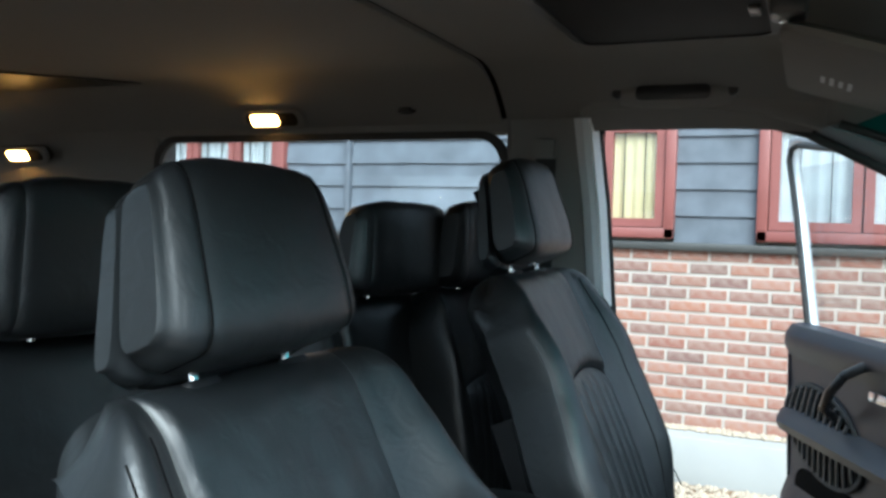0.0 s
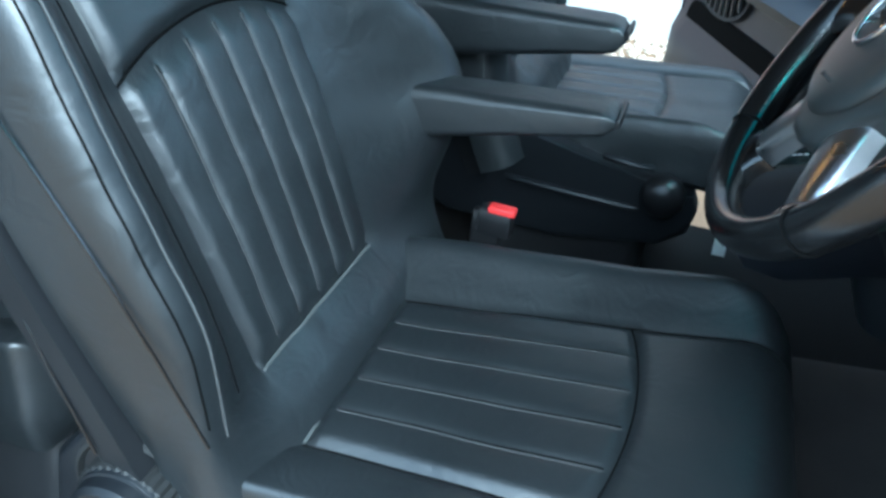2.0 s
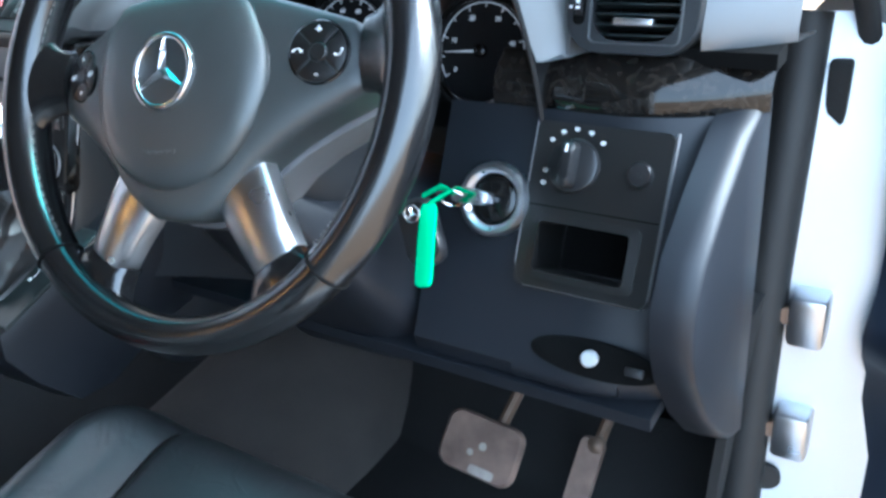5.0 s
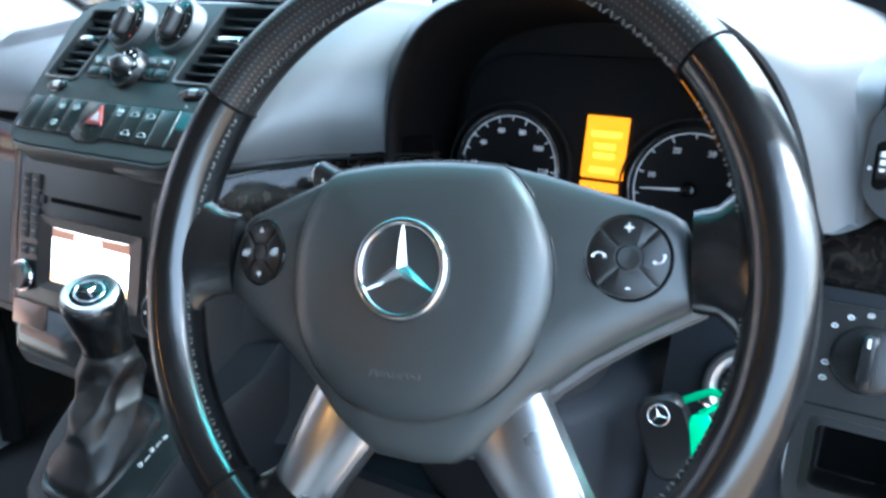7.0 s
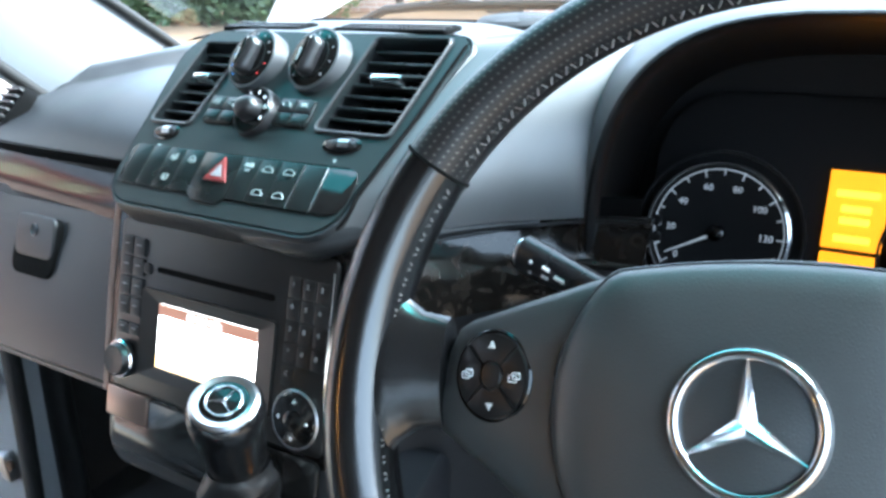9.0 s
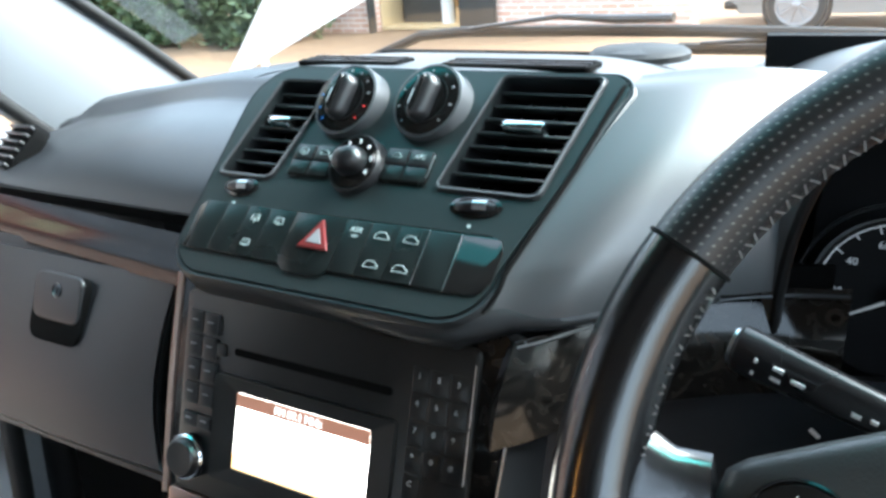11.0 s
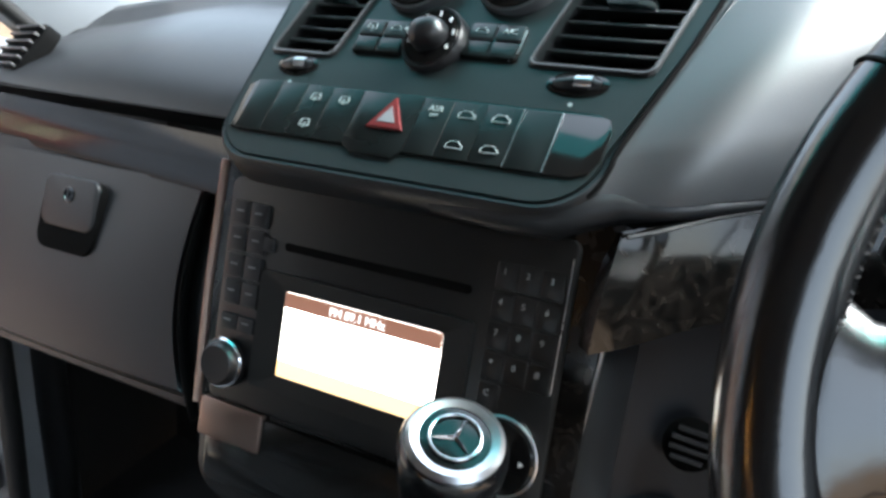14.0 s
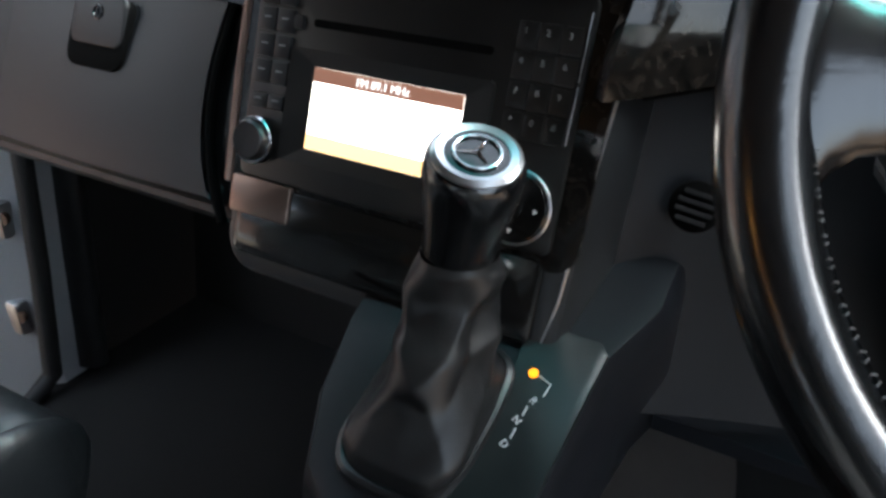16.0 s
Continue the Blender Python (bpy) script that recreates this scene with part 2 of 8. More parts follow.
LEAF = material("laurel_leaf", (0.085, 0.125, 0.055), 0.5, stain=0.6, stain_scale=3)
BARK = material("brown_bark", (0.08, 0.06, 0.045), 0.9, grain=0.01, bump=0.6, stain=0.3)
NET = material("grey_net_curtain", (0.40, 0.42, 0.44), 0.9, stain=0.25, stain_scale=7)
WHITE_CLOTH = material("white_banner_cloth", (0.80, 0.81, 0.82), 0.8, grain=0.003, bump=0.2, stain=0.04)
SHOP = material("warm_shop_wall", (0.56, 0.42, 0.23), 0.85, grain=0.01, bump=0.2, stain=0.12, stain_scale=2)
DARK_DOOR = material("dark_door_paint", (0.035, 0.035, 0.033), 0.5, stain=0.2)
SPEAKER = material("speaker_mesh", (0.012, 0.012, 0.012), 0.6, grain=0.002, bump=0.8, kind="cells")


def burl():
    """Near-black lacquered veneer with fine curling figure."""
    m = material("dark_burl_wood", (0.008, 0.007, 0.0065), 0.10, spec=0.38)
    nt = m.node_tree
    b = nt.nodes["Principled BSDF"]
    tc = nt.nodes.new("ShaderNodeTexCoord")
    n = nt.nodes.new("ShaderNodeTexNoise")
    n.inputs["Scale"].default_value, n.inputs["Detail"].default_value, n.inputs["Distortion"].default_value = 60, 7, 2.6
    r = nt.nodes.new("ShaderNodeValToRGB")
    r.color_ramp.elements[0].position, r.color_ramp.elements[0].color = 0.42, (0.004, 0.0038, 0.0036, 1)
    r.color_ramp.elements[1].position, r.color_ramp.elements[1].color = 0.78, (0.024, 0.020, 0.017, 1)
    nt.links.new(tc.outputs["Object"], n.inputs["Vector"])
    nt.links.new(n.outputs["Fac"], r.inputs[0])
    nt.links.new(r.outputs[0], b.inputs["Base Color"])
    return m


BURL = burl()


def perforated():
    """Black leather with rows of pinholes, laid along the surface by its own grid of u and v."""
    m = material("perforated_leather", (0.009, 0.009, 0.0095), 0.4, grain=0.0015, bump=0.08)
    nt = m.node_tree
    b = nt.nodes["Principled BSDF"]
    uv = nt.nodes.new("ShaderNodeUVMap")
    v = nt.nodes.new("ShaderNodeTexVoronoi")
    v.voronoi_dimensions = "2D"
    v.inputs["Scale"].default_value, v.inputs["Randomness"].default_value = 1.0, 0.06
    r = nt.nodes.new("ShaderNodeValToRGB")
    r.color_ramp.elements[0].position, r.color_ramp.elements[0].color = 0.13, (0.10, 0.095, 0.09, 1)
    r.color_ramp.elements[1].position, r.color_ramp.elements[1].color = 0.19, (0.009, 0.009, 0.0095, 1)
    nt.links.new(uv.outputs[0], v.inputs["Vector"])
    nt.links.new(v.outputs["Distance"], r.inputs[0])
    nt.links.new(r.outputs[0], b.inputs["Base Color"])
    return m


PERF = perforated()


def glass(name, colour, rough=0.0):
    m = bpy.data.materials.new(name)
    m.use_nodes = True
    nt = m.node_tree
    out = nt.nodes["Material Output"]
    tr = nt.nodes.new("ShaderNodeBsdfTransparent")
    tr.inputs[0].default_value = (*colour, 1)
    gl = nt.nodes.new("ShaderNodeBsdfGlossy")
    gl.inputs["Roughness"].default_value = rough
    fr = nt.nodes.new("ShaderNodeLayerWeight")
    pw = nt.nodes.new("ShaderNodeMath")
    pw.operation = "POWER"
    pw.inputs[1].default_value = 4.0
    ml = nt.nodes.new("ShaderNodeMath")
    ml.operation = "MULTIPLY_ADD"
    ml.inputs[1].default_value, ml.inputs[2].default_value = 0.7, 0.04
    nt.links.new(fr.outputs["Facing"], pw.inputs[0])
    nt.links.new(pw.outputs[0], ml.inputs[0])
    mx = nt.nodes.new("ShaderNodeMixShader")
    nt.links.new(ml.outputs[0], mx.inputs[0])
    nt.links.new(tr.outputs[0], mx.inputs[1])
    nt.links.new(gl.outputs[0], mx.inputs[2])
    nt.links.new(mx.outputs[0], out.inputs[0])
    return m


GLASS = glass("clear_glass", (0.97, 0.98, 0.98))
TINT = glass("teal_tint_band", (0.10, 0.55, 0.50))


# ---- shape helpers ----
def thing(name, label, category, group="", kind="", loc=(0, 0, 0)):
    ob = tagged(new(name), label, category, group, kind)
    ob.location = loc
    return ob


def finish(ob, smooth=True, angle=40):
    if smooth:
        for p in ob.data.polygons:
            p.use_smooth = True
        ob.data.set_sharp_from_angle(angle=radians(angle))
    return ob


def hang(ob, parent):
    """Parents ob so that it stays where it is; parents that are meshes lie at the origin of their thing."""
    if parent is not None:
        ob.parent = parent
        if parent.type == "EMPTY":
            ob.matrix_parent_inverse = Matrix.Translation(-parent.location)


def part(name, bm, mat, parent=None, label="", smooth=True):
    me = bpy.data.meshes.new(name)
    bmesh.ops.recalc_face_normals(bm, faces=bm.faces)
    bm.to_mesh(me)
    bm.free()
    me.materials.append(mat)
    ob = new(name, me)
    hang(ob, parent)
    if label:
        ob["label"] = label
    return finish(ob, smooth)


def frame_m(origin, u, v):
    """A frame with x along u, y along v and z along u x v."""
    u, v = Vector(u).normalized(), Vector(v).normalized()
    w = u.cross(v).normalized()
    v = w.cross(u)
    m = Matrix((u, v, w)).transposed().to_4x4()
    m.translation = Vector(origin)
    return m


ID = Matrix.Identity(4)


def box(size, at=(0, 0, 0), m=ID, bevel=0.0, seg=2):
    bm = bmesh.new()
    bmesh.ops.create_cube(bm, size=1)
    bmesh.ops.scale(bm, vec=size, verts=bm.verts)
    if bevel:
        bmesh.ops.bevel(bm, geom=list(bm.edges), offset=bevel, segments=seg, affect="EDGES", profile=0.5)
    bmesh.ops.translate(bm, vec=at, verts=bm.verts)
    bmesh.ops.transform(bm, matrix=m, verts=bm.verts)
    return bm


def rrect(w, h, r, n=5, cx=0.0, cy=0.0):
    pts = []
    for k, (sx, sy) in enumerate(((1, 1), (-1, 1), (-1, -1), (1, -1))):
        for i in range(n + 1):
            a = math.pi / 2 * (k + i / n)
            pts.append((cx + sx * (w / 2 - r) + r * math.cos(a), cy + sy * (h / 2 - r) + r * math.sin(a)))
    return pts


def circle(r, n=32, cx=0.0, cy=0.0, ry=None):
    return [(cx + r * math.cos(2 * math.pi * i / n), cy + (ry or r) * math.sin(2 * math.pi * i / n)) for i in range(n)]


def plate(outline, depth, m=ID, bevel=0.0, top=0.0, seg=2):
    """An outline in x, y, from z = top - depth up to z = top, with its upper rim rounded."""
    bm = bmesh.new()
    cx = sum(p[0] for p in outline) / len(outline)
    cy = sum(p[1] for p in outline) / len(outline)
    half = max(max(abs(p[0] - cx), abs(p[1] - cy)) for p in outline)
    rings = [(1.0, top - depth)]
    if bevel:
        for i in range(seg + 1):
            a = math.pi / 2 * i / seg
            rings.append((1 - bevel * (1 - math.cos(a)) / half, top - bevel * (1 - math.sin(a))))
    else:
        rings.append((1.0, top))
    loops = []
    for f, z in rings:
        loops.append([bm.verts.new((cx + (x - cx) * f, cy + (y - cy) * f, z)) for x, y in outline])
    n = len(outline)
    for a, b in zip(loops, loops[1:]):
        for i in range(n):
            bm.faces.new((a[i], a[(i + 1) % n], b[(i + 1) % n], b[i]))
    bm.faces.new(loops[-1])
    bm.faces.new(loops[0][::-1])
    bmesh.ops.transform(bm, matrix=m, verts=bm.verts)
    return bm


def holed(outline, holes, depth, m=ID, top=0.0):
    """A plate with holes of any outline."""
    bm = bmesh.new()
    edges = []
    for lp in (outline, *holes):
        vs = [bm.verts.new((x, y, top)) for x, y in lp]
        lo = [bm.verts.new((x, y, top - depth)) for x, y in lp]
        for i in range(len(vs)):
            j = (i + 1) % len(vs)
            f = bm.faces.new((vs[i], vs[j], lo[j], lo[i]))
            edges.append(bm.edges.get((vs[i], vs[j])))
    bmesh.ops.triangle_fill(bm, use_beauty=True, use_dissolve=False, edges=edges, normal=(0, 0, 1))
    bmesh.ops.transform(bm, matrix=m, verts=bm.verts)
    return bm


def ringplate(outer, inner, depth, m=ID, top=0.0, lip=0.0):
    """A plate with a hole; outer and inner have the same number of points. lip: how much lower the outer rim lies."""
    bm = bmesh.new()
    n = len(outer)
    def loop(pts, z):
        return [bm.verts.new((x, y, z)) for x, y in pts]
    ot, it, ob_, ib = loop(outer, top - lip), loop(inner, top), loop(outer, top - depth), loop(inner, top - depth)
    for a, b in ((ot, it), (it, ib), (ib, ob_), (ob_, ot)):
        for i in range(n):
            bm.faces.new((a[i], a[(i + 1) % n], b[(i + 1) % n], b[i]))
    bmesh.ops.transform(bm, matrix=m, verts=bm.verts)
    return bm


def loft(rings, cap=True, m=ID, closed=True):
    bm = bmesh.new()
    loops = [[bm.verts.new(p) for p in r] for r in rings]
    n = len(rings[0])
    for a, b in zip(loops, loops[1:]):
        for i in range(n if closed else n - 1):
            try:
                bm.faces.new((a[i], a[(i + 1) % n], b[(i + 1) % n], b[i]))
            except ValueError:
                pass
    if cap and closed:
        bm.faces.new(loops[0][::-1])
        bm.faces.new(loops[-1])
    bmesh.ops.transform(bm, matrix=m, verts=bm.verts)
    return bm


def lathe(profile, seg=40, m=ID):
    rings = []
    for r, z in profile:
        rings.append([(max(r, 1e-5) * math.cos(2 * math.pi * i / seg), max(r, 1e-5) * math.sin(2 * math.pi * i / seg), z) for i in range(seg)])
    return loft(rings, profile[-1][0] < 1e-4, m)


def tube(points, radius, seg=10, closed=False, m=ID, flat=1.0):
    """A round bar along points; radius: one or a list."""
    pts = [Vector(p) for p in points]
    n = len(pts)
    rad = radius if isinstance(radius, (list, tuple)) else [radius] * n
    rings = []
    ref = None
    for i, p in enumerate(pts):
        a = pts[(i - 1) % n] if closed or i else p
        b = pts[(i + 1) % n] if closed or i < n - 1 else p
        d = (b - a).normalized()
        if ref is None:
            ref = Vector((0, 0, 1)) if abs(d.z) < 0.9 else Vector((1, 0, 0))
        s = d.cross(ref).normalized()
        ref = s.cross(d).normalized()
        rings.append([p + rad[i] * (math.cos(2 * math.pi * k / seg) * s + flat * math.sin(2 * math.pi * k / seg) * ref) for k in range(seg)])
    if closed:
        rings.append(rings[0])
        return loft(rings, False, m)
    return loft(rings, True, m)


def sheet(f, nu, nv, thick=0.0, m=ID):
    """A surface f(u, v), u and v from 0 to 1; thick: a second skin below it, along -normal."""
    bm = bmesh.new()
    g = [[bm.verts.new(f(i / nu, j / nv)) for j in range(nv + 1)] for i in range(nu + 1)]
    for i in range(nu):
        for j in range(nv):
            bm.faces.new((g[i][j], g[i + 1][j], g[i + 1][j + 1], g[i][j + 1]))
    if thick:
        bm.normal_update()
        low = [[bm.verts.new(v.co - thick * v.normal) for v in row] for row in g]
        for i in range(nu):
            for j in range(nv):
                bm.faces.new((low[i][j + 1], low[i + 1][j + 1], low[i + 1][j], low[i][j]))
        edge = [(i, 0) for i in range(nu)] + [(nu, j) for j in range(nv)] + [(i, nv) for i in range(nu, 0, -1)] + [(0, j) for j in range(nv, 0, -1)]
        for a, b in zip(edge, edge[1:] + edge[:1]):
            bm.faces.new((g[a[0]][a[1]], g[b[0]][b[1]], low[b[0]][b[1]], low[a[0]][a[1]]))
    bmesh.ops.transform(bm, matrix=m, verts=bm.verts)
    return bm


def lettering(text, size, m, mat, parent, depth=0.0004, name="lettering"):
    cu = bpy.data.curves.new(name, "FONT")
    cu.body, cu.size, cu.extrude = text, size, depth
    cu.align_x, cu.align_y = "CENTER", "CENTER"
    cu.resolution_u = 2
    tmp = bpy.data.objects.new("tmp", cu)
    scene.collection.objects.link(tmp)
    me = bpy.data.meshes.new_from_object(tmp.evaluated_get(bpy.context.evaluated_depsgraph_get()))
    bpy.data.objects.remove(tmp)
    me.materials.clear()
    me.materials.append(mat)
    me.transform(m)
    ob = new(name, me)
    hang(ob, parent)
    return ob


def smooth01(a, b, x):
    t = min(max((x - a) / (b - a), 0), 1)
    return t * t * (3 - 2 * t)


def at2(m, x, y, z=0.0, turn=0.0):
    return m @ pose(x, y, z, 0, 0, turn)


# ---- the van's shell ----
XL, XR = -0.72, 0.76
floor = thing("floor", "dark carpeted floor of the van's cab", "floor", kind="structure")
def floor_x(u, v):
    y = -2.9 + 3.46 * v
    x0 = -0.63 if -0.45 < y < 0.15 else XL
    return x0 + (XR - x0) * u


part("carpet", sheet(lambda u, v: (floor_x(u, v), -2.9 + 3.46 * v, 0.004 * noise.noise((u * 9, v * 20, 0))), 20, 60, 0.03), CARPET, floor)
part("firewall", sheet(lambda u, v: (XL + (XR - XL) * u, 0.54 + 0.10 * v, 0.0 + 0.62 * v), 6, 8, 0.03), CARPET, floor)


def tunnel_pt(u, v):
    a = math.pi * u
    x = 0.045 - 0.15 * math.cos(a) * (1.0 + 0.25 * (1 - math.sin(a)))
    return (x, 0.10 + 0.50 * v, 0.22 * math.sin(a) ** 0.7 * (0.55 + 0.45 * v))


part("tunnel", sheet(tunnel_pt, 20, 10), WORN, floor, "worn brown-grey carpet over the gearbox tunnel")

ceiling = thing("ceiling", "grey cloth headliner of the van", "ceiling", kind="structure")


def roof_pt(u, v, y0, y1, drop=0.0):
    x = XL - 0.02 + (XR - XL + 0.04) * u
    e = max(0.0, abs(2 * u - 1) - 0.72) / 0.28
    return (x, y0 + (y1 - y0) * v, 1.295 + drop - 0.13 * e ** 2.2)


def roof_front(u, v):
    x, y, z = roof_pt(u, v, -0.815, 0.12)
    return (x, y, z - 0.06 * max(0, (v - 0.45) / 0.55) ** 2)


part("front_liner", sheet(roof_front, 40, 20, -0.03), LINER, ceiling)
part("rear_liner", sheet(lambda u, v: roof_pt(u, v, -2.95, -0.830, -0.004), 40, 8, -0.03), LINER, ceiling)
part("liner_seam", sheet(lambda u, v: roof_pt(u, v, -0.832, -0.812, 0.006), 40, 1, -0.03), DARK, ceiling)
part("roof_recess", sheet(lambda u, v: (-0.62 + 0.9 * u * (1 - v), -2.7 + 1.0 * v, 1.286), 4, 4, -0.01), PLASTIC_GREY, ceiling)

# near-side wall with its windows
side = thing("wall_left", "grey trimmed side of the van with sliding-door window", "wall", kind="structure")


def cut_wall(x0, x1, ys, zs, skip):
    """Boxes of a wall from a grid of ys and zs, with the cells in skip left open."""
    bm = bmesh.new()
    for i in range(len(ys) - 1):
        for j in range(len(zs) - 1):
            if (i, j) in skip:
                continue
            g = bmesh.ops.create_cube(bm, size=1)["verts"]
            bmesh.ops.scale(bm, vec=(x1 - x0, ys[i + 1] - ys[i], zs[j + 1] - zs[j]), verts=g)
            bmesh.ops.translate(bm, vec=((x0 + x1) / 2, (ys[i] + ys[i + 1]) / 2, (zs[j] + zs[j + 1]) / 2), verts=g)
    return bm


part("trim_panel", cut_wall(-0.80, -0.72, [-2.9, -2.45, -1.95, -1.85, -0.815, -0.62], [-0.06, 0.70, 1.165, 1.28], {(3, 1)}), LINER, side, smooth=False)
part("window_seal", ringplate(rrect(0.47, 1.045, 0.07, 6, 0.9325, -1.3325), rrect(0.435, 1.005, 0.06, 6, 0.9325, -1.3325), 0.012, frame_m((-0.722, 0, 0), (0, 0, 1), (0, 1, 0)), 0.006), RUBBER, side)
part("pane", box((0.006, 1.03, 0.46), (-0.77, -1.3325, 0.9325)), GLASS, side).visible_shadow = False

bp = thing("pillar_left", "light grey plastic door pillar", "pillar", kind="structure")
part("pillar_trim", loft([[(-0.72, -0.815, z), (-0.705, -0.80, z), (-0.705, f - 0.012, z), (-0.715, f, z), (-0.80, f, z), (-0.80, -0.815, z)] for z, f in ((-0.06, -0.50), (0.5, -0.545), (0.75, -0.578), (1.0, -0.60), (1.19, -0.626))]), LINER, bp)
part("pillar_edge", loft([[(-0.7075, f - 0.032, z), (-0.7015, f - 0.028, z), (-0.7015, f - 0.012, z), (-0.714, f + 0.0025, z), (-0.72, f - 0.01, z)] for z, f in ((-0.06, -0.50), (0.5, -0.545), (0.75, -0.578), (1.0, -0.60), (1.19, -0.626))]), PILLAR, bp, "light grey door edge of the pillar")
part("jamb_face", loft([[(-0.712, f - 0.004, z), (-0.712, f + 0.0045, z), (-0.80, f + 0.0045, z), (-0.80, f - 0.004, z)] for z, f in ((-0.06, -0.50), (0.5, -0.545), (0.75, -0.578), (1.0, -0.60), (1.19, -0.626))]), WHITE_PLASTIC, bp, "pale painted jamb of the door opening")
part("door_seal", tube([(-0.796, f + 0.004, z) for z, f in ((-0.05, -0.50), (0.5, -0.545), (0.75, -0.578), (1.0, -0.60), (1.155, -0.622), (1.186, -0.612), (1.196, -0.58), (1.197, -0.45), (1.183, -0.28), (1.149, -0.162), (1.09, -0.042), (0.98, 0.12))], 0.008), RUBBER, bp)
part("belt_guide", box((0.02, 0.05, 0.09), (-0.70, -0.72, 1.10), bevel=0.006), LINER, bp)

rail = thing("roof_rail_left", "grey cloth trimmed roof edge above the passenger door", "roof rail", kind="structure")
part("rail_trim", loft([[(-0.80, y, z0), (-0.70, y, z0 + 0.004), (-0.69, y, z0 + 0.02), (-0.70, y, 1.29), (-0.80, y, 1.29)] for y, z0 in ((-0.64, 1.186), (-0.60, 1.202), (-0.45, 1.202), (-0.28, 1.189), (-0.20, 1.167), (-0.15, 1.150))]), LINER, rail)

# windscreen pillars, header and screen
for sgn, nm in ((-1, "left"), (1, "right")):
    ap = thing("windscreen_pillar_" + nm, "light grey plastic windscreen pillar trim", "pillar", kind="structure")
    xx = -0.69 if sgn < 0 else 0.79

    def ap_ring(k, sgn=sgn, xx=xx):
        yi, zi = 0.70 - 0.67 * k - 0.165 * k ** 3, 0.685 + 0.53 * k - 0.057 * k ** 3
        yo, zo = 0.47 - 0.53 * k - 0.11 * k ** 3, 0.655 + 0.535 * k - 0.045 * k ** 3
        xi = xx - sgn * 0.05 * k
        return [(xi + sgn * 0.06, yi + 0.01, zi + 0.01), (xi, yi, zi), (xi - sgn * 0.012, yi - 0.35 * (yi - yo), zi - 0.3 * (zi - zo)), (xi - sgn * 0.006, yo + 0.25 * (yi - yo), zo + 0.2 * (zi - zo)), (xi + sgn * 0.01, yo, zo), (xi + sgn * 0.07, yo - 0.01, zo)]

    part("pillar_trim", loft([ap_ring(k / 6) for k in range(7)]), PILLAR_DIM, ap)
    part("screen_seal", tube([(ap_ring(k / 6)[1][0] - sgn * 0.006, ap_ring(k / 6)[1][1] + 0.006, ap_ring(k / 6)[1][2]) for k in range(7)], 0.008), RUBBER, ap)
    part("door_seal", tube([(ap_ring(k / 6)[4][0] + sgn * 0.004, ap_ring(k / 6)[4][1] - 0.008, ap_ring(k / 6)[4][2] - 0.004) for k in range(7)], 0.010), RUBBER, ap)
hd = thing("windscreen_header", "grey cloth header above the windscreen", "header", kind="structure")
part("header_trim", loft([[(x, 0.13 - d, 1.20 - 0.1 * d), (x, 0.02 - d, 1.235 - 0.1 * d), (x, -d, 1.30), (x, 0.13 - d, 1.30)] for x, d in ((-0.76, 0.15), (-0.70, 0.14), (-0.60, 0.07), (-0.45, 0.02), (0.0, 0.0), (0.82, 0.0))]), LINER, hd)
screen = thing("windscreen", "large raked windscreen with a tinted top band", "windscreen", kind="structure")


def screen_pt(u, v):
    x = -0.70 + 1.50 * u
    bow = 1 - (2 * u - 1) ** 2
    back = (1 - bow) ** 2 * v ** 3 * (u < 0.5)
    return (x, 0.74 - 0.66 * v + 0.05 * bow - 0.20 * back, 0.71 + 0.52 * v - 0.075 * back)


part("pane", sheet(lambda u, v: screen_pt(u, 0.84 * v), 12, 8), GLASS, screen).visible_shadow = False
part("tint_band", sheet(lambda u, v: screen_pt(u, 0.84 + 0.16 * v), 12, 2), TINT, screen).visible_shadow = False

# off-side wall behind the driver and rear end
wr = thing("wall_right", "dark lower side of the van behind the driver", "wall", kind="structure")
part("trim_panel", cut_wall(0.78, 0.84, [-2.9, -1.95, -0.95, -0.72], [-0.06, 0.70, 1.165, 1.28], {(1, 1)}), PILLAR, wr, smooth=False)
part("pane", box((0.006, 1.0, 0.46), (0.81, -1.45, 0.9325)), GLASS, wr).visible_shadow = False
rear = thing("wall_rear", "rear end of the van with a wide window", "wall", kind="structure")
part("trim_panel", cut_wall(-2.96, -2.90, [-0.78, -0.55, 0.60, 0.82], [-0.06, 0.72, 1.15, 1.28], {(1, 1)}), PILLAR, rear, smooth=False)
rear.matrix_basis = pose(0, 0, 0, 0, 0, 0)
for o in rear.children:
    o.data.transform(Matrix(((0, 1, 0, 0), (1, 0, 0, 0), (0, 0, 1, 0), (0, 0, 0, 1))))

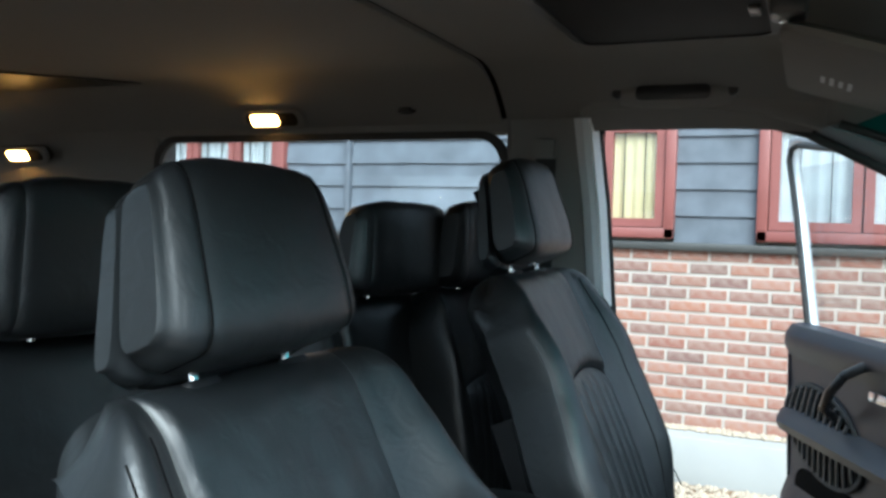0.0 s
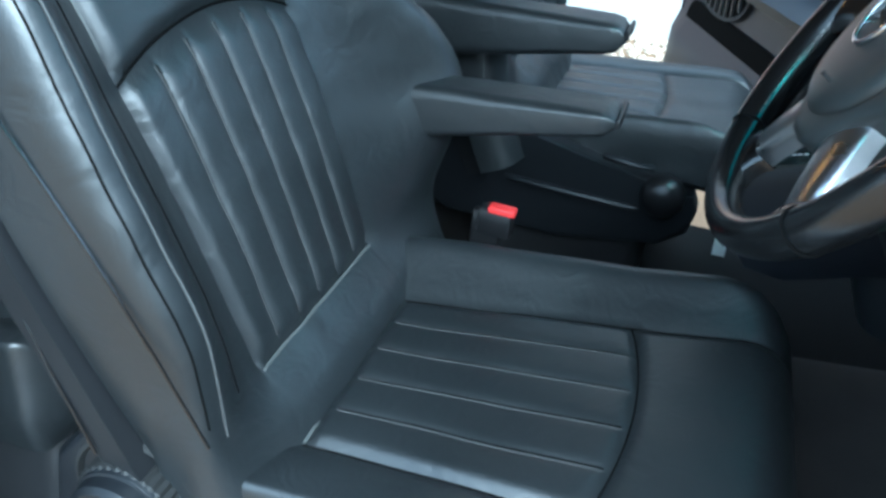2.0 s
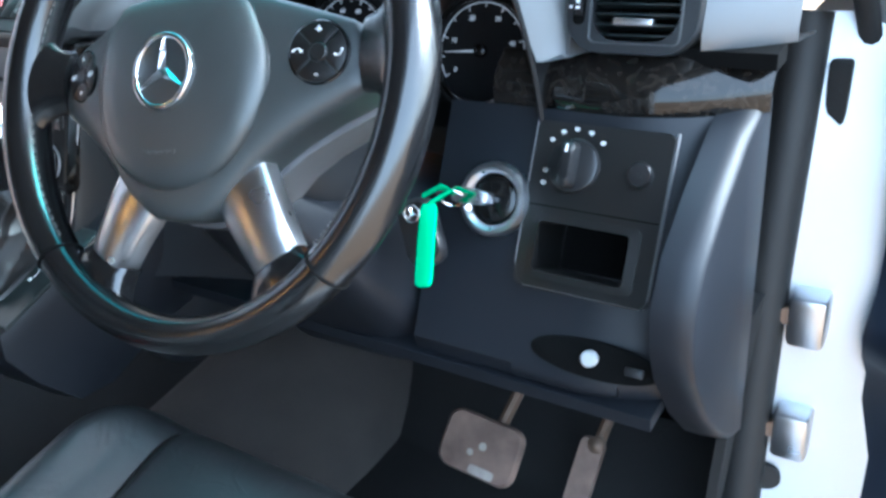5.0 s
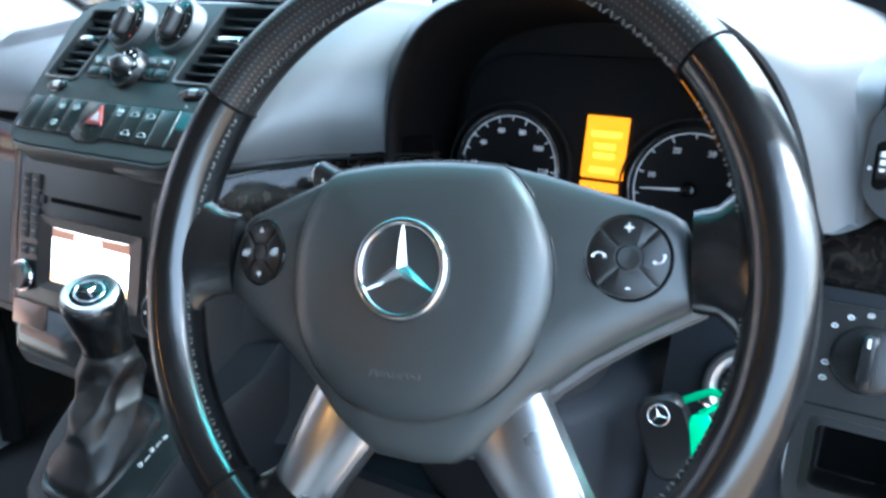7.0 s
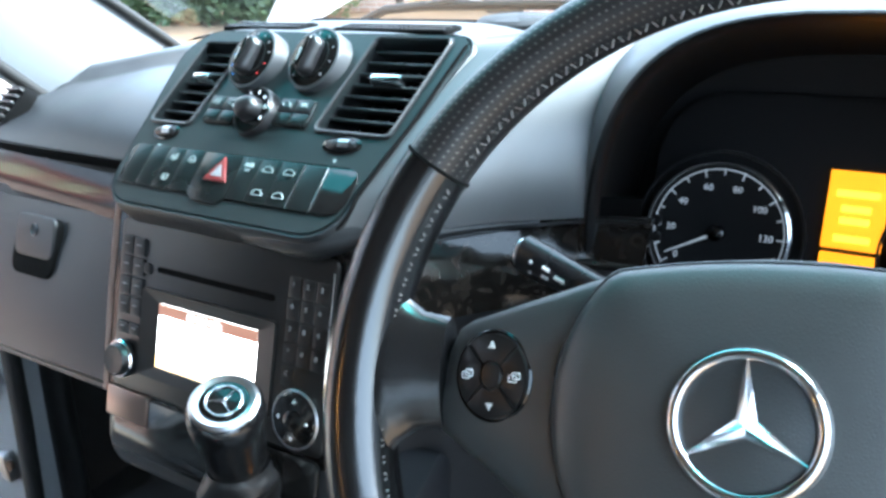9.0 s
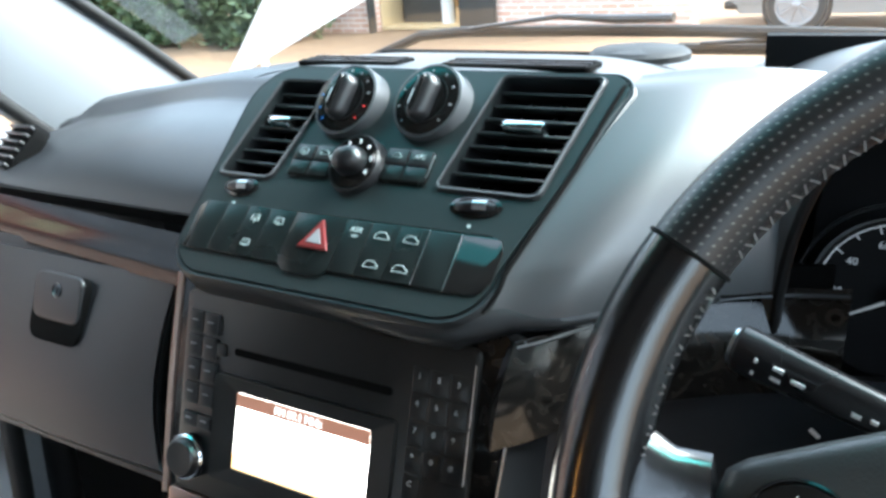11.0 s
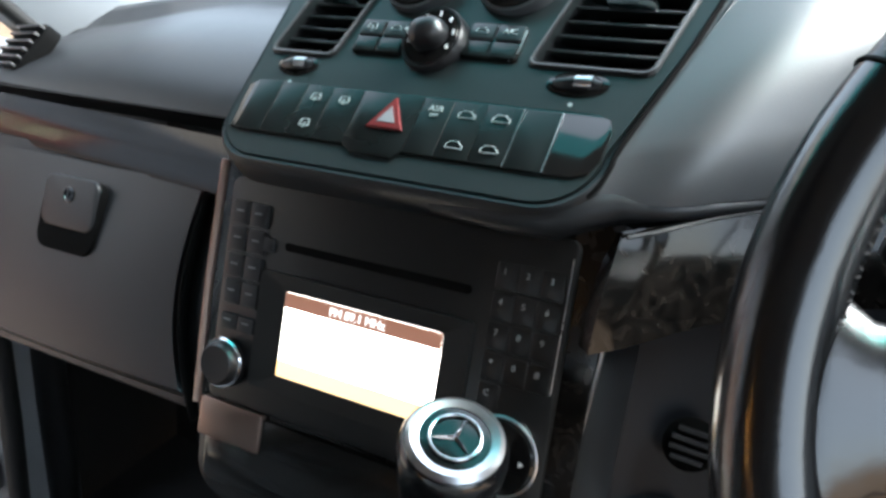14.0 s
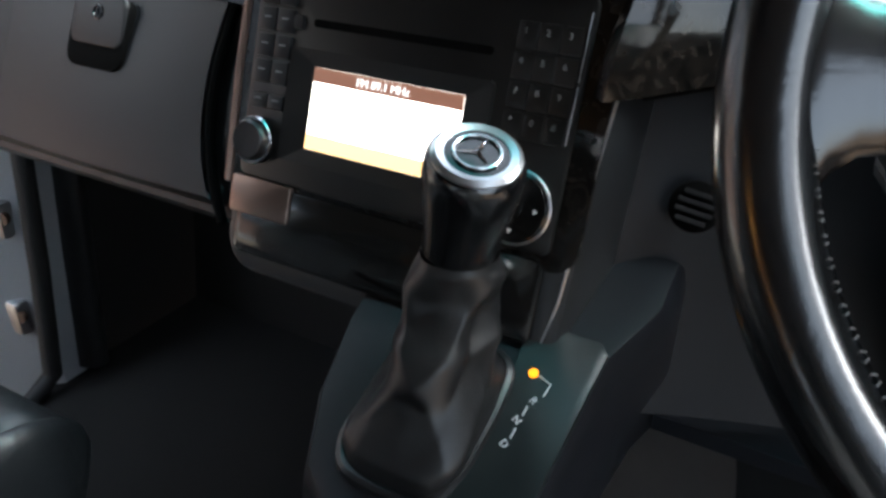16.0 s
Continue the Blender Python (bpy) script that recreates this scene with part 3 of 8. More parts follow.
# sills and front jambs
for sgn, nm, x0 in ((-1, "left", -0.72), (1, "right", 0.765)):
    sl = thing("door_sill_" + nm, "silver painted door sill and hinge post with black seal", "door sill", kind="structure")
    part("sill_panel", box((0.12 if sgn > 0 else 0.17, 1.0, 0.10), (x0 + sgn * (0.06 if sgn > 0 else 0.0), -0.18, -0.055 if sgn > 0 else -0.142), bevel=0.012), SILVER if sgn > 0 else PLASTIC_GREY, sl)
    part("tread", box((0.05, 0.80, 0.012), (x0 + sgn * 0.01, -0.20, 0.004 if sgn > 0 else -0.086), bevel=0.004), PLASTIC_GREY if sgn > 0 else PLASTIC_LIGHT, sl)
    y0, ri, ro = (0.160, 0.100, -0.005) if sgn < 0 else (0.345, 0.0, 0.02)
    part("hinge_post", loft([[(x0 - sgn * 0.01, y0 + dy + ri, z), (x0 + sgn * 0.10, y0 + dy + ro, z), (x0 + sgn * 0.10, y0 + dy + 0.15, z), (x0 - sgn * 0.01, y0 + dy + 0.15, z)] for z, dy in ((-0.08, 0.0), (0.2, 0.02), (0.45, 0.05), (0.68, 0.10))]), SILVER, sl)
    part("post_seal", tube([(x0 - sgn * 0.012, y0 - 0.06 + ri, -0.0), (x0 - sgn * 0.014, y0 - 0.012 + ri, 0.03), (x0 - sgn * 0.014, y0 + 0.012 + ri, 0.2), (x0 - sgn * 0.014, y0 + 0.04 + ri, 0.45), (x0 - sgn * 0.014, y0 + 0.10 + ri, 0.68)], 0.014 if sgn < 0 else 0.022), RUBBER, sl)
    for z in (0.12, 0.27, 0.40):
        fy = y0 + 0.10 * z + (0.080 if sgn < 0 else 0.0)
        part("hinge", box((0.035, 0.035, 0.055), (x0 + sgn * 0.028, fy, z), Matrix.Identity(4), bevel=0.006), SATIN, sl)
        part("bolt", lathe([(0.010, 0), (0.010, 0.006), (0.007, 0.010), (0, 0.010)], 12, frame_m((x0 + sgn * 0.012, fy - 0.014, z + 0.005), (0, 0, 1), (1, 0.2, 0))), STEEL, sl)
    part("door_switch", lathe([(0.016, -0.004), (0.016, 0.004), (0.010, 0.008), (0.007, 0.022), (0, 0.024)], 20, frame_m((x0 + sgn * 0.008, y0 + 0.10 * 0.22 + (0.098 if sgn < 0 else 0.0), 0.205), (0, 0, 1), (1, 0.2, 0))), RUBBER, sl, "black rubber door switch")
tag = thing("paper_tag", "small white paper tag lying on the dark floor", "tag", loc=(-0.527, 0.018, 0.0))
part("paper", box((0.040, 0.026, 0.0012), (0, 0, 0), pose(-0.524, 0.018, 0.018, 0, 48, 0), bevel=0.0004), WHITE_PLASTIC, tag)

for sgn, nm, x0, y0 in ((-1, "left", -0.705, 0.20), (1, "right", 0.755, 0.42)):
    kp = thing("kick_panel_" + nm, "dark carpeted side of the footwell", "kick panel", kind="structure")
    yf = y0 + (0.085 if sgn < 0 else 0.01)
    part("panel", box((0.02, y0 + 0.61 - yf, 0.66), (x0 + sgn * 0.03, (yf + y0 + 0.61) / 2, 0.31), bevel=0.004), CARPET, kp)
    part("edge_trim", tube([(x0 + sgn * 0.004, yf + 0.030, 0.01), (x0 + sgn * 0.004, yf + 0.050, 0.20), (x0 + sgn * 0.004, yf + 0.080, 0.45), (x0 + sgn * 0.004, yf + 0.125, 0.62)], 0.022, 12, flat=1.3), PLASTIC_GREY, kp, "dark grey plastic edge trim")
# ---- outside ----
ground = thing("ground", "pale gravel yard round the van", "ground", kind="structure")


def ground_pt(u, v):
    x, y = -60 + 120 * u, -60 + 120 * v
    return (x, y, -0.47 - 0.026 * max(0, y - 2.5))


part("yard", sheet(ground_pt, 24, 48), GROUND, ground)

# ---- dashboard ----
dash = thing("dashboard", "black moulded dashboard with dark burl wood trim and centre controls", "dashboard", loc=(0.04, 0.3, 0.5))
CX = 0.047


def pad_profile(x):
    """Upper pad section from the screen edge to the gap above the wood trim, as (y, z)."""
    return [(0.72, 0.68), (0.66, 0.735), (0.60, 0.748), (0.49, 0.757), (0.440, 0.758), (0.425, 0.753), (0.412, 0.741), (0.395, 0.738), (0.35, 0.735), (0.30, 0.726), (0.268, 0.712), (0.248, 0.696), (0.236, 0.682), (0.233, 0.676), (0.237, 0.671), (0.30, 0.666)]


def pad_profile_right(x):
    return [(0.72, 0.68), (0.66, 0.740), (0.60, 0.755), (0.47, 0.764), (0.42, 0.764), (0.40, 0.758), (0.36, 0.768), (0.31, 0.776), (0.275, 0.778), (0.252, 0.770), (0.234, 0.735), (0.222, 0.704), (0.224, 0.694), (0.30, 0.684)]


def pad_profile_mid(x):
    return [(0.72, 0.68), (0.66, 0.740), (0.60, 0.755), (0.47, 0.764), (0.42, 0.764), (0.40, 0.758)]


def strip_of(profile, xs, bend=None):
    rings = []
    for x in xs:
        drop = 0.036 * smooth01(-0.30, -0.60, x) + 0.030 * smooth01(-0.55, -0.64, x)
        rings.append([(x, y + (bend(x) if bend else 0), z - drop * min(max((z - 0.674) / 0.05, 0.0), 1.0)) for y, z in profile(x)])
    return loft(rings, False, closed=False)


def end_bend(x):
    return 0.06 * max(0, (-0.50 - x) / 0.22) ** 2 + 0.06 * max(0, (x - 0.66) / 0.12) ** 2


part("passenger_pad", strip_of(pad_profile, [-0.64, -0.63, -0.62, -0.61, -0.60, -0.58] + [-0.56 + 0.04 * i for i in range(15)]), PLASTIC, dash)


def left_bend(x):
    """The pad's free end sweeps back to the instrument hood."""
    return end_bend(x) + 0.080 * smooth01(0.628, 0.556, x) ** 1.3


part("driver_pad", strip_of(lambda x: pad_profile_right(x)[:9] + [(0.258, 0.7755), (0.2485, 0.770)], [0.615, 0.617, 0.63, 0.65, 0.67, 0.69, 0.717], left_bend), DASH_LIT, dash)
part("driver_pad", strip_of(pad_profile_right, [0.7165, 0.72, 0.73, 0.75, 0.765, 0.775], end_bend), DASH_LIT, dash)
part("driver_pad", strip_of(lambda x: pad_profile_right(x)[4:11], [0.612 + 0.005 * k for k in range(6)], left_bend), DASH_LIT, dash)
part("rear_ledge", strip_of(pad_profile_mid, [-0.02, 0.1, 0.2, 0.3, 0.4, 0.5, 0.615]), DASH_LIT, dash)

# lower plane of the dash: v runs up along it
LOW = frame_m((0, 0.19, 0.61), (1, 0, 0), (0, 0.447, 0.894))


def trim_strip(name, x0, x1, z0, z1, bulge=0.012, n=16, lean=0.0, swing=0.0):
    def f(u, v):
        x = x0 + (x1 - x0) * u
        z = z0 + (z1 - z0) * v
        y = 0.19 + 0.5 * (z - 0.61) + 0.003 - bulge * math.sin(math.pi * v) + lean * (z - z1) + swing * (x - (x0 + x1) / 2) + end_bend(x)
        return (x, y, z)
    return part(name, sheet(f, n, 10, 0.01), BURL, dash, "glossy dark burl wood strip")


trim_strip("wood_trim", -0.70, -0.10, 0.6345, 0.6735, 0.002, 24, -0.05, -0.075)
trim_strip("wood_trim", 0.555, 0.765, 0.646, 0.688, 0.009)
# near-black bars paint the shaded gap above the wood strips
part("trim_gap", box((0.62, 0.03, 0.010), (-0.40, 0.246, 0.6755)), DARK, dash)
part("trim_gap", box((0.17, 0.03, 0.012), (0.685, 0.255, 0.688)), DARK, dash)


def knee(u, v, x0, x1, z0, z1, roll=0.03):
    x = x0 + (x1 - x0) * u
    z = z0 + (z1 - z0) * v
    y = 0.19 + 0.5 * (z - 0.61) + end_bend(x)
    if z < z0 + roll:
        y += 0.05 * ((z0 + roll - z) / roll) ** 2
    return (x, y, z)


# glove box and its neighbours
part("glovebox_surround", sheet(lambda u, v: (lambda p: (p[0], p[1] + 0.006, p[2]))(knee(u, v, -0.70, -0.06, 0.455, 0.64)), 24, 16, 0.015), PLASTIC_GREY, dash)


def glove_pt(u, v):
    z = 0.478 + (0.636 - 0.478) * v
    xr = -0.196 - 0.010 * math.sin(math.pi * v) + 0.03 * (1 - v) ** 3
    x = -0.462 + (xr + 0.462) * u
    y = 0.19 + 0.5 * (z - 0.61) - 0.006 - 0.010 * math.sin(math.pi * v) * math.sin(math.pi * u) + 0.03 * max(0, (0.12 - v) / 0.12) ** 2
    return (x, y, z)


glove = part("glovebox_lid", sheet(glove_pt, 20, 18, 0.02), PLASTIC_GREY, dash, "dark grey glovebox lid")
part("lid_gap", tube([(-0.190 - 0.010 * math.sin(math.pi * k / 10) + 0.03 * (1 - k / 10) ** 3, 0.19 + 0.5 * (0.478 + 0.0158 * k - 0.61) - 0.001, 0.478 + 0.0158 * k) for k in range(11)], 0.0045, 8), DARK, glove)
LATCH = at2(LOW, -0.327, -0.0130, 0.0100)
# solid near-black plate paints the shade round the latch flap
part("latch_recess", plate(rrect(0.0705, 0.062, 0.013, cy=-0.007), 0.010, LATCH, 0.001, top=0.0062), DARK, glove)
lt = part("latch", plate(rrect(0.067, 0.044, 0.010, cy=0.0035), 0.004, LATCH @ pose(0, 0, 0, 3, 0, 0), 0.0025, top=0.0080, seg=3), PLASTIC_GREY, glove)
part("lock", lathe([(0.0068, -0.002), (0.0068, 0.0006), (0.0055, 0.0010), (0.0050, 0.0), (0, 0.0)], 24, LATCH @ pose(0, 0.0095, 0.0086, 3, 0, 0)), GLOSS, lt)
part("key_slot", box((0.0012, 0.0055, 0.0006), (0, 0.0095, 0.0092), LATCH, bevel=0.0002), DARK, lt)
part("under_shelf", box((0.60, 0.16, 0.012), (-0.36, 0.28, 0.452), bevel=0.004), PLASTIC, dash)

# side air outlet at the passenger end
VS = frame_m((-0.535, 0.293, 0.700), (0.90, -0.30, 0.10), (0.2, 0.72, 0.66))
# shade behind the slats, painted as a near-black plate
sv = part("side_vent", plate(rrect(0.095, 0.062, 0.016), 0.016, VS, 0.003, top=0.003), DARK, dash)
for k in range(6):
    part("slat", box((0.084, 0.0035, 0.008), (0, -0.024 + 0.0095 * k, 0.005), VS, bevel=0.0012), PLASTIC_SMOOTH, sv)

# ---- centre pod: the upper control panel ----
MP = frame_m((0.052, 0.1500, 0.7620), (1, 0, 0), (0, 0.76, 0.65))


def pod_outline(grow, n=8):
    """The panel's outline: its right side leans outwards, its upper left corner is wide."""
    pts = []
    top, low = 0.081 + 0.45 * grow, -0.077 - 0.9 * grow
    for k, (x, y, r) in enumerate(((0.1405, top, 0.012), (-0.1215, top, 0.034), (-0.1215, low, 0.026), (0.1020, low, 0.030))):
        sx, sy = (1, -1, -1, 1)[k], (1, 1, -1, -1)[k]
        x, r = x + sx * grow, r + 0.7 * grow
        for i in range(n + 1):
            a = math.pi / 2 * (k + i / n)
            pts.append((x - sx * r + r * math.cos(a), y - sy * r + r * math.sin(a)))
    return pts


def pod_ring(grow, z):
    return [tuple(MP @ Vector((x, y, z))) for x, y in pod_outline(grow)]


part("pod_shell", loft([pod_ring(-0.001, -0.004), pod_ring(0.0005, -0.0012), pod_ring(0.0025, -0.0008), pod_ring(0.0045, -0.003), pod_ring(0.006, -0.009), pod_ring(0.007, -0.020), pod_ring(0.008, -0.05), pod_ring(0.016, -0.12)], False), PLASTIC, dash)
SHEAR = Matrix(((1, 0.21, 0, 0), (0, 1, 0, 0), (0, 0, 1, 0), (0, 0, 0, 1)))
VENTS = ((-0.0860, 0.0305, 0.041, 0.073), (0.0868, 0.038, 0.060, 0.076))
panel = part("control_panel", holed(pod_outline(-0.0005), [[(x + a + 0.21 * b, y + b) for a, b in rrect(w, h, 0.004)] for x, y, w, h in VENTS], 0.004, MP, 0.0), PANEL, dash, "slate-green control panel")


# flanks that sweep from the pod to the dash on both sides
def flank(u, v, sgn):
    # u: away from the pod, v: from the lower edge up to the crest
    xin = CX + sgn * (0.128 + 0.010 * v if sgn > 0 else 0.119)
    xout = CX + (0.263 if sgn > 0 else -0.160)
    x = xin + (xout - xin) * u
    ylo, zlo = 0.112 + 0.118 * u ** 1.1, 0.699 - 0.006 * u
    yhi, zhi = (0.250 + 0.07 * u, 0.812 - 0.022 * u) if sgn > 0 else (0.225 + 0.05 * u, 0.785 - 0.030 * u)
    b = math.sin(math.pi * v * 0.5)
    c = 1 - math.cos(math.pi * v * 0.5)
    s = 0.62 + 0.2 * u
    y = ylo + (yhi - ylo) * (s * c + (1 - s) * v)
    z = zlo + (zhi - zlo) * (s * b + (1 - s) * v)
    return (x, y, z)


SWEEP_X = (0.130, 0.166, 0.180, 0.202, 0.232, 0.259, 0.283, 0.320)
SWEEP_Y = (0.066, 0.088, 0.104, 0.137, 0.170, 0.190, 0.203, 0.214)


def sweep_y(x):
    """Depth of the dash front between the radio column and the instruments."""
    return float(np.interp(x, SWEEP_X, SWEEP_Y))


def driver_flank(u, v):
    """A smooth skin from the panel's edge and rounded corner across to the instrument hood."""
    def edge(v):
        if v < 0.25:
            a = radians(42 * (1 - v / 0.25))
            return MP @ Vector((0.072 + 0.0335 * math.cos(a), -0.047 - 0.0335 * math.sin(a), -0.0012 - 0.004 * (1 - v / 0.25)))
        s = -0.047 + 0.137 * (v - 0.25) / 0.75
        return MP @ Vector((0.072 + 0.0335 + 0.235 * (s + 0.047) + 0.003 * smooth01(-0.047, 0.02, s), s, -0.0012 - 0.010 * smooth01(0.072, 0.090, s)))

    def far(v):
        return Vector((0.273 + 0.035 * v * v, 0.199 + 0.075 * v * v, 0.7045 + 0.098 * v ** 0.85))

    a, b, c, d = edge(0.0), far(0.0), edge(1.0), far(1.0)
    low = a.lerp(b, u)
    low.y += (sweep_y(low.x) - 0.003 - low.y) * smooth01(0.0, 0.5, u) * smooth01(1.0, 0.85, u)
    top = c.lerp(d, u) + Vector((0, 0, 0.006 * math.sin(math.pi * u)))
    r = edge(v).lerp(far(v), u) + low.lerp(top, v) - a.lerp(b, u).lerp(c.lerp(d, u), v)
    return tuple(r + Vector((0.55, -0.45, 0.70)) * 0.011 * math.sin(math.pi * u ** 0.8) * math.sin(math.pi * min(v + 0.05, 1.0)))


# paler skin carries the light on the driver's side; the left flank stays dark
part("flank", sheet(driver_flank, 28, 40), DASH_LIT, dash)
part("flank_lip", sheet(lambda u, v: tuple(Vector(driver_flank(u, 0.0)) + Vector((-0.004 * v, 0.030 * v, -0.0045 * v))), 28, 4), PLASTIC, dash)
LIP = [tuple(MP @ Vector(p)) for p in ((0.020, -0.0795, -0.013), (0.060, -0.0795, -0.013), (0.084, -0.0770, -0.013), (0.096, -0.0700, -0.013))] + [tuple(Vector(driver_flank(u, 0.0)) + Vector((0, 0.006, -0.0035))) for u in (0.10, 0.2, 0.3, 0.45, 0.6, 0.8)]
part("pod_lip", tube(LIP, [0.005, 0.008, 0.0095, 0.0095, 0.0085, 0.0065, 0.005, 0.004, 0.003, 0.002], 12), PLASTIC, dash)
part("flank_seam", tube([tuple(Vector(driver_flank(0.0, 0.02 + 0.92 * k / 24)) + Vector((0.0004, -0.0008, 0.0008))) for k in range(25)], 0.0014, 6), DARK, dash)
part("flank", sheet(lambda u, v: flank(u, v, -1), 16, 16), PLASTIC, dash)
part("pod_crown", sheet(lambda u, v: (CX - 0.136 + 0.272 * u, 0.212 + 0.23 * v, 0.8145 - 0.003 * v - 0.048 * v ** 2.5 - 0.010 * abs(2 * u - 1) ** 5), 20, 12), DASH_LIT, dash)
# upper slots for the screen
for x0, x1 in ((-0.055, 0.030), (0.060, 0.162)):
    sl = part("screen_slot", plate(rrect(x1 - x0, 0.024, 0.004), 0.003, frame_m(((x0 + x1) / 2, 0.236, 0.8148), (1, 0, 0), (0, 1, -0.01)), 0.0004, top=0.0006), DARK, dash)
    for k in range(3):
        part("slat", box((x1 - x0 - 0.006, 0.0022, 0.0012), ((x0 + x1) / 2, 0.228 + 0.008 * k, 0.8158)), PLASTIC_SMOOTH, sl)
part("dash_speaker", lathe([(0.036, 0), (0.036, 0.004), (0.032, 0.007), (0, 0.008)], 36, pose(0.150, 0.350, 0.7985) @ Matrix.Diagonal((1.0, 0.8, 1, 1))), SPEAKER, dash, "round black dash speaker grille")
part("screen_vent", box((0.19, 0.012, 0.006), (0.03, 0.345, 0.800), bevel=0.002), DARK, dash)


def vent(parent, m, w, h, n, slider, name="air_vent", tilt=24):
    """Slats in a deep dark duct; m lies in the mouth of the opening."""
    v = part(name, ringplate(rrect(w + 0.006, h + 0.006, 0.005), rrect(w, h, 0.004), 0.045, m, 0.0016, 0.0012), PLASTIC_GREY, parent)
    part("vent_rim", tube([(x, y, 0.0016) for x, y in rrect(w + 0.003, h + 0.003, 0.005)], 0.0008, 5, True, m), KNOB_SIDE, v)
    # near-black plate stands for the shade deep in the duct
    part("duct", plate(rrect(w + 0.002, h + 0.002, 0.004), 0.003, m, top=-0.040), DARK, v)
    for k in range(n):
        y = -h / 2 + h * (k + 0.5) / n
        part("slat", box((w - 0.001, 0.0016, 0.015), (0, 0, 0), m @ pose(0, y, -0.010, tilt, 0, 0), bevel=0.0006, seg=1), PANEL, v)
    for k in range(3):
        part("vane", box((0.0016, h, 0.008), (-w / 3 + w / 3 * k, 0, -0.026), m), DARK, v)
    if slider:
        part("slider", box((w * 0.42, 0.0055, 0.010), (0, h * 0.06, -0.001), m, bevel=0.0018), CHROME, v, "chrome slider")
    return v


for x, y, w, h in VENTS:
    vent(panel, at2(MP, x, y, 0.0) @ SHEAR, w, h, 8, True)


def rotary(parent, m, r, ticks, colours, name="rotary_knob"):
    """A glossy dial in a raised grey collar, with a blade across it."""
    k = part(name, lathe([(r + 0.0018, -0.010), (r + 0.0013, 0.004), (r + 0.0008, 0.0064), (r - 0.0006, 0.0068), (r - 0.0010, 0.0058), (0, 0.0058)], 48, m), KNOB_SIDE, parent, "grey collar round a black dial")
    part("dial_face", lathe([(r - 0.0010, 0.0050), (r - 0.0014, 0.0066), (r * 0.72, 0.0074), (0, 0.0074)], 44, m), GLOSS, k)
    part("scale_ring", lathe([(r * 0.66, 0.0070), (r * 0.66, 0.0078), (r * 0.635, 0.0078), (r * 0.635, 0.0070)], 40, m), KEY_BLACK, k)
    mb = m @ pose(0, 0, 0, 0, 0, -9)
    part("grip", loft([[(x * f, y * g, z) for x, y in rrect(r * 0.62, r * 1.30, r * 0.30, 6)] for f, g, z in ((1.0, 1.0, 0.0070), (0.98, 0.99, 0.0105), (0.80, 0.95, 0.0142), (0.50, 0.88, 0.0160), (0.22, 0.80, 0.0166))], True, mb), PLASTIC_SMOOTH, k)
    part("grip_ridge", loft([[(x * f, y * f, z) for x, y in rrect(r * 0.15, r * 1.12, r * 0.07, 4)] for f, z in ((1, 0.0158), (0.85, 0.0176))], True, mb), GLOSS, k)
    part("pointer", box((0.0014, r * 0.42, 0.0008), (-r * 0.17, -r * 0.10, 0.0160), mb, bevel=0.0003), WHITE_INK, k)
    for i in range(ticks):
        a = radians(225 - 270 * i / (ticks - 1))
        part("mark", box((0.0017, 0.0010, 0.0005), (0, 0, 0), m @ pose(r * 0.82 * math.cos(a), r * 0.82 * math.sin(a), 0.0074, 0, 0, math.degrees(a))), colours(i), k)
    return k


rotary(panel, at2(MP, -0.0345, 0.0510, 0.0025) @ pose(0, 0, 0, 10, -6, 0), 0.0232, 11, lambda i: BLUE_INK if i < 3 else (RED if i > 8 else KEY_INK))
rotary(panel, at2(MP, 0.0245, 0.0530, 0.0025) @ pose(0, 0, 0, 10, -6, 0), 0.0232, 9, lambda i: KEY_INK)
FAN = at2(MP, -0.0100, 0.0070, 0.001) @ pose(0, 0, 0, 9, -5, 0)
fan = part("fan_knob", lathe([(0.0192, -0.004), (0.0190, 0.0040), (0.0180, 0.0058), (0.0172, 0.0058), (0.0168, 0.0050), (0, 0.0050)], 44, FAN), PLASTIC_SMOOTH, panel)
part("dial_face", lathe([(0.0168, 0.0046), (0.0160, 0.0060), (0, 0.0060)], 40, FAN), GLOSS, fan)
part("grip", loft([[(x * f, y * f, z) for x, y in rrect(0.0205, 0.0160, 0.0075, 7)] for f, z in ((1.05, 0.0055), (1.0, 0.0110), (0.85, 0.0150), (0.55, 0.0172), (0.2, 0.0178))], True, FAN @ pose(0, 0, 0, 0, 0, 12)), PLASTIC_SMOOTH, fan)
part("pointer", box((0.0016, 0.0050, 0.0008), (-0.0080, 0.0045, 0.0143), FAN @ pose(0, 0, 0, 0, 0, 40), bevel=0.0003), WHITE_INK, fan)
for i, ch in enumerate("0123456"):
    a = radians(190 - 36 * i)
    lettering(ch, 0.0042, FAN @ pose(0.0136 * math.cos(a), 0.0136 * math.sin(a), 0.0062), WHITE_INK, fan)


def icon_car(parent, m, s=0.008):
    pts = [(-0.9, -0.35), (-0.9, 0.05), (-0.55, 0.45), (0.35, 0.45), (0.75, 0.05), (0.95, 0.0), (0.95, -0.35)]
    part("symbol", tube([(x * s, y * s, 0) for x, y in pts], 0.00035, 4, True, m), PANEL_INK, parent)


def icon_box(parent, m, s=0.004):
    part("symbol", tube([(x * s, y * s, 0) for x, y in ((-1, -0.6), (-0.8, 0.7), (0.8, 0.7), (1, -0.6))], 0.00035, 4, True, m), PANEL_INK, parent)
    part("symbol", tube([(0, -1.1 * s, 0), (0, 0.2 * s, 0)], 0.00035, 4, False, m), PANEL_INK, parent)


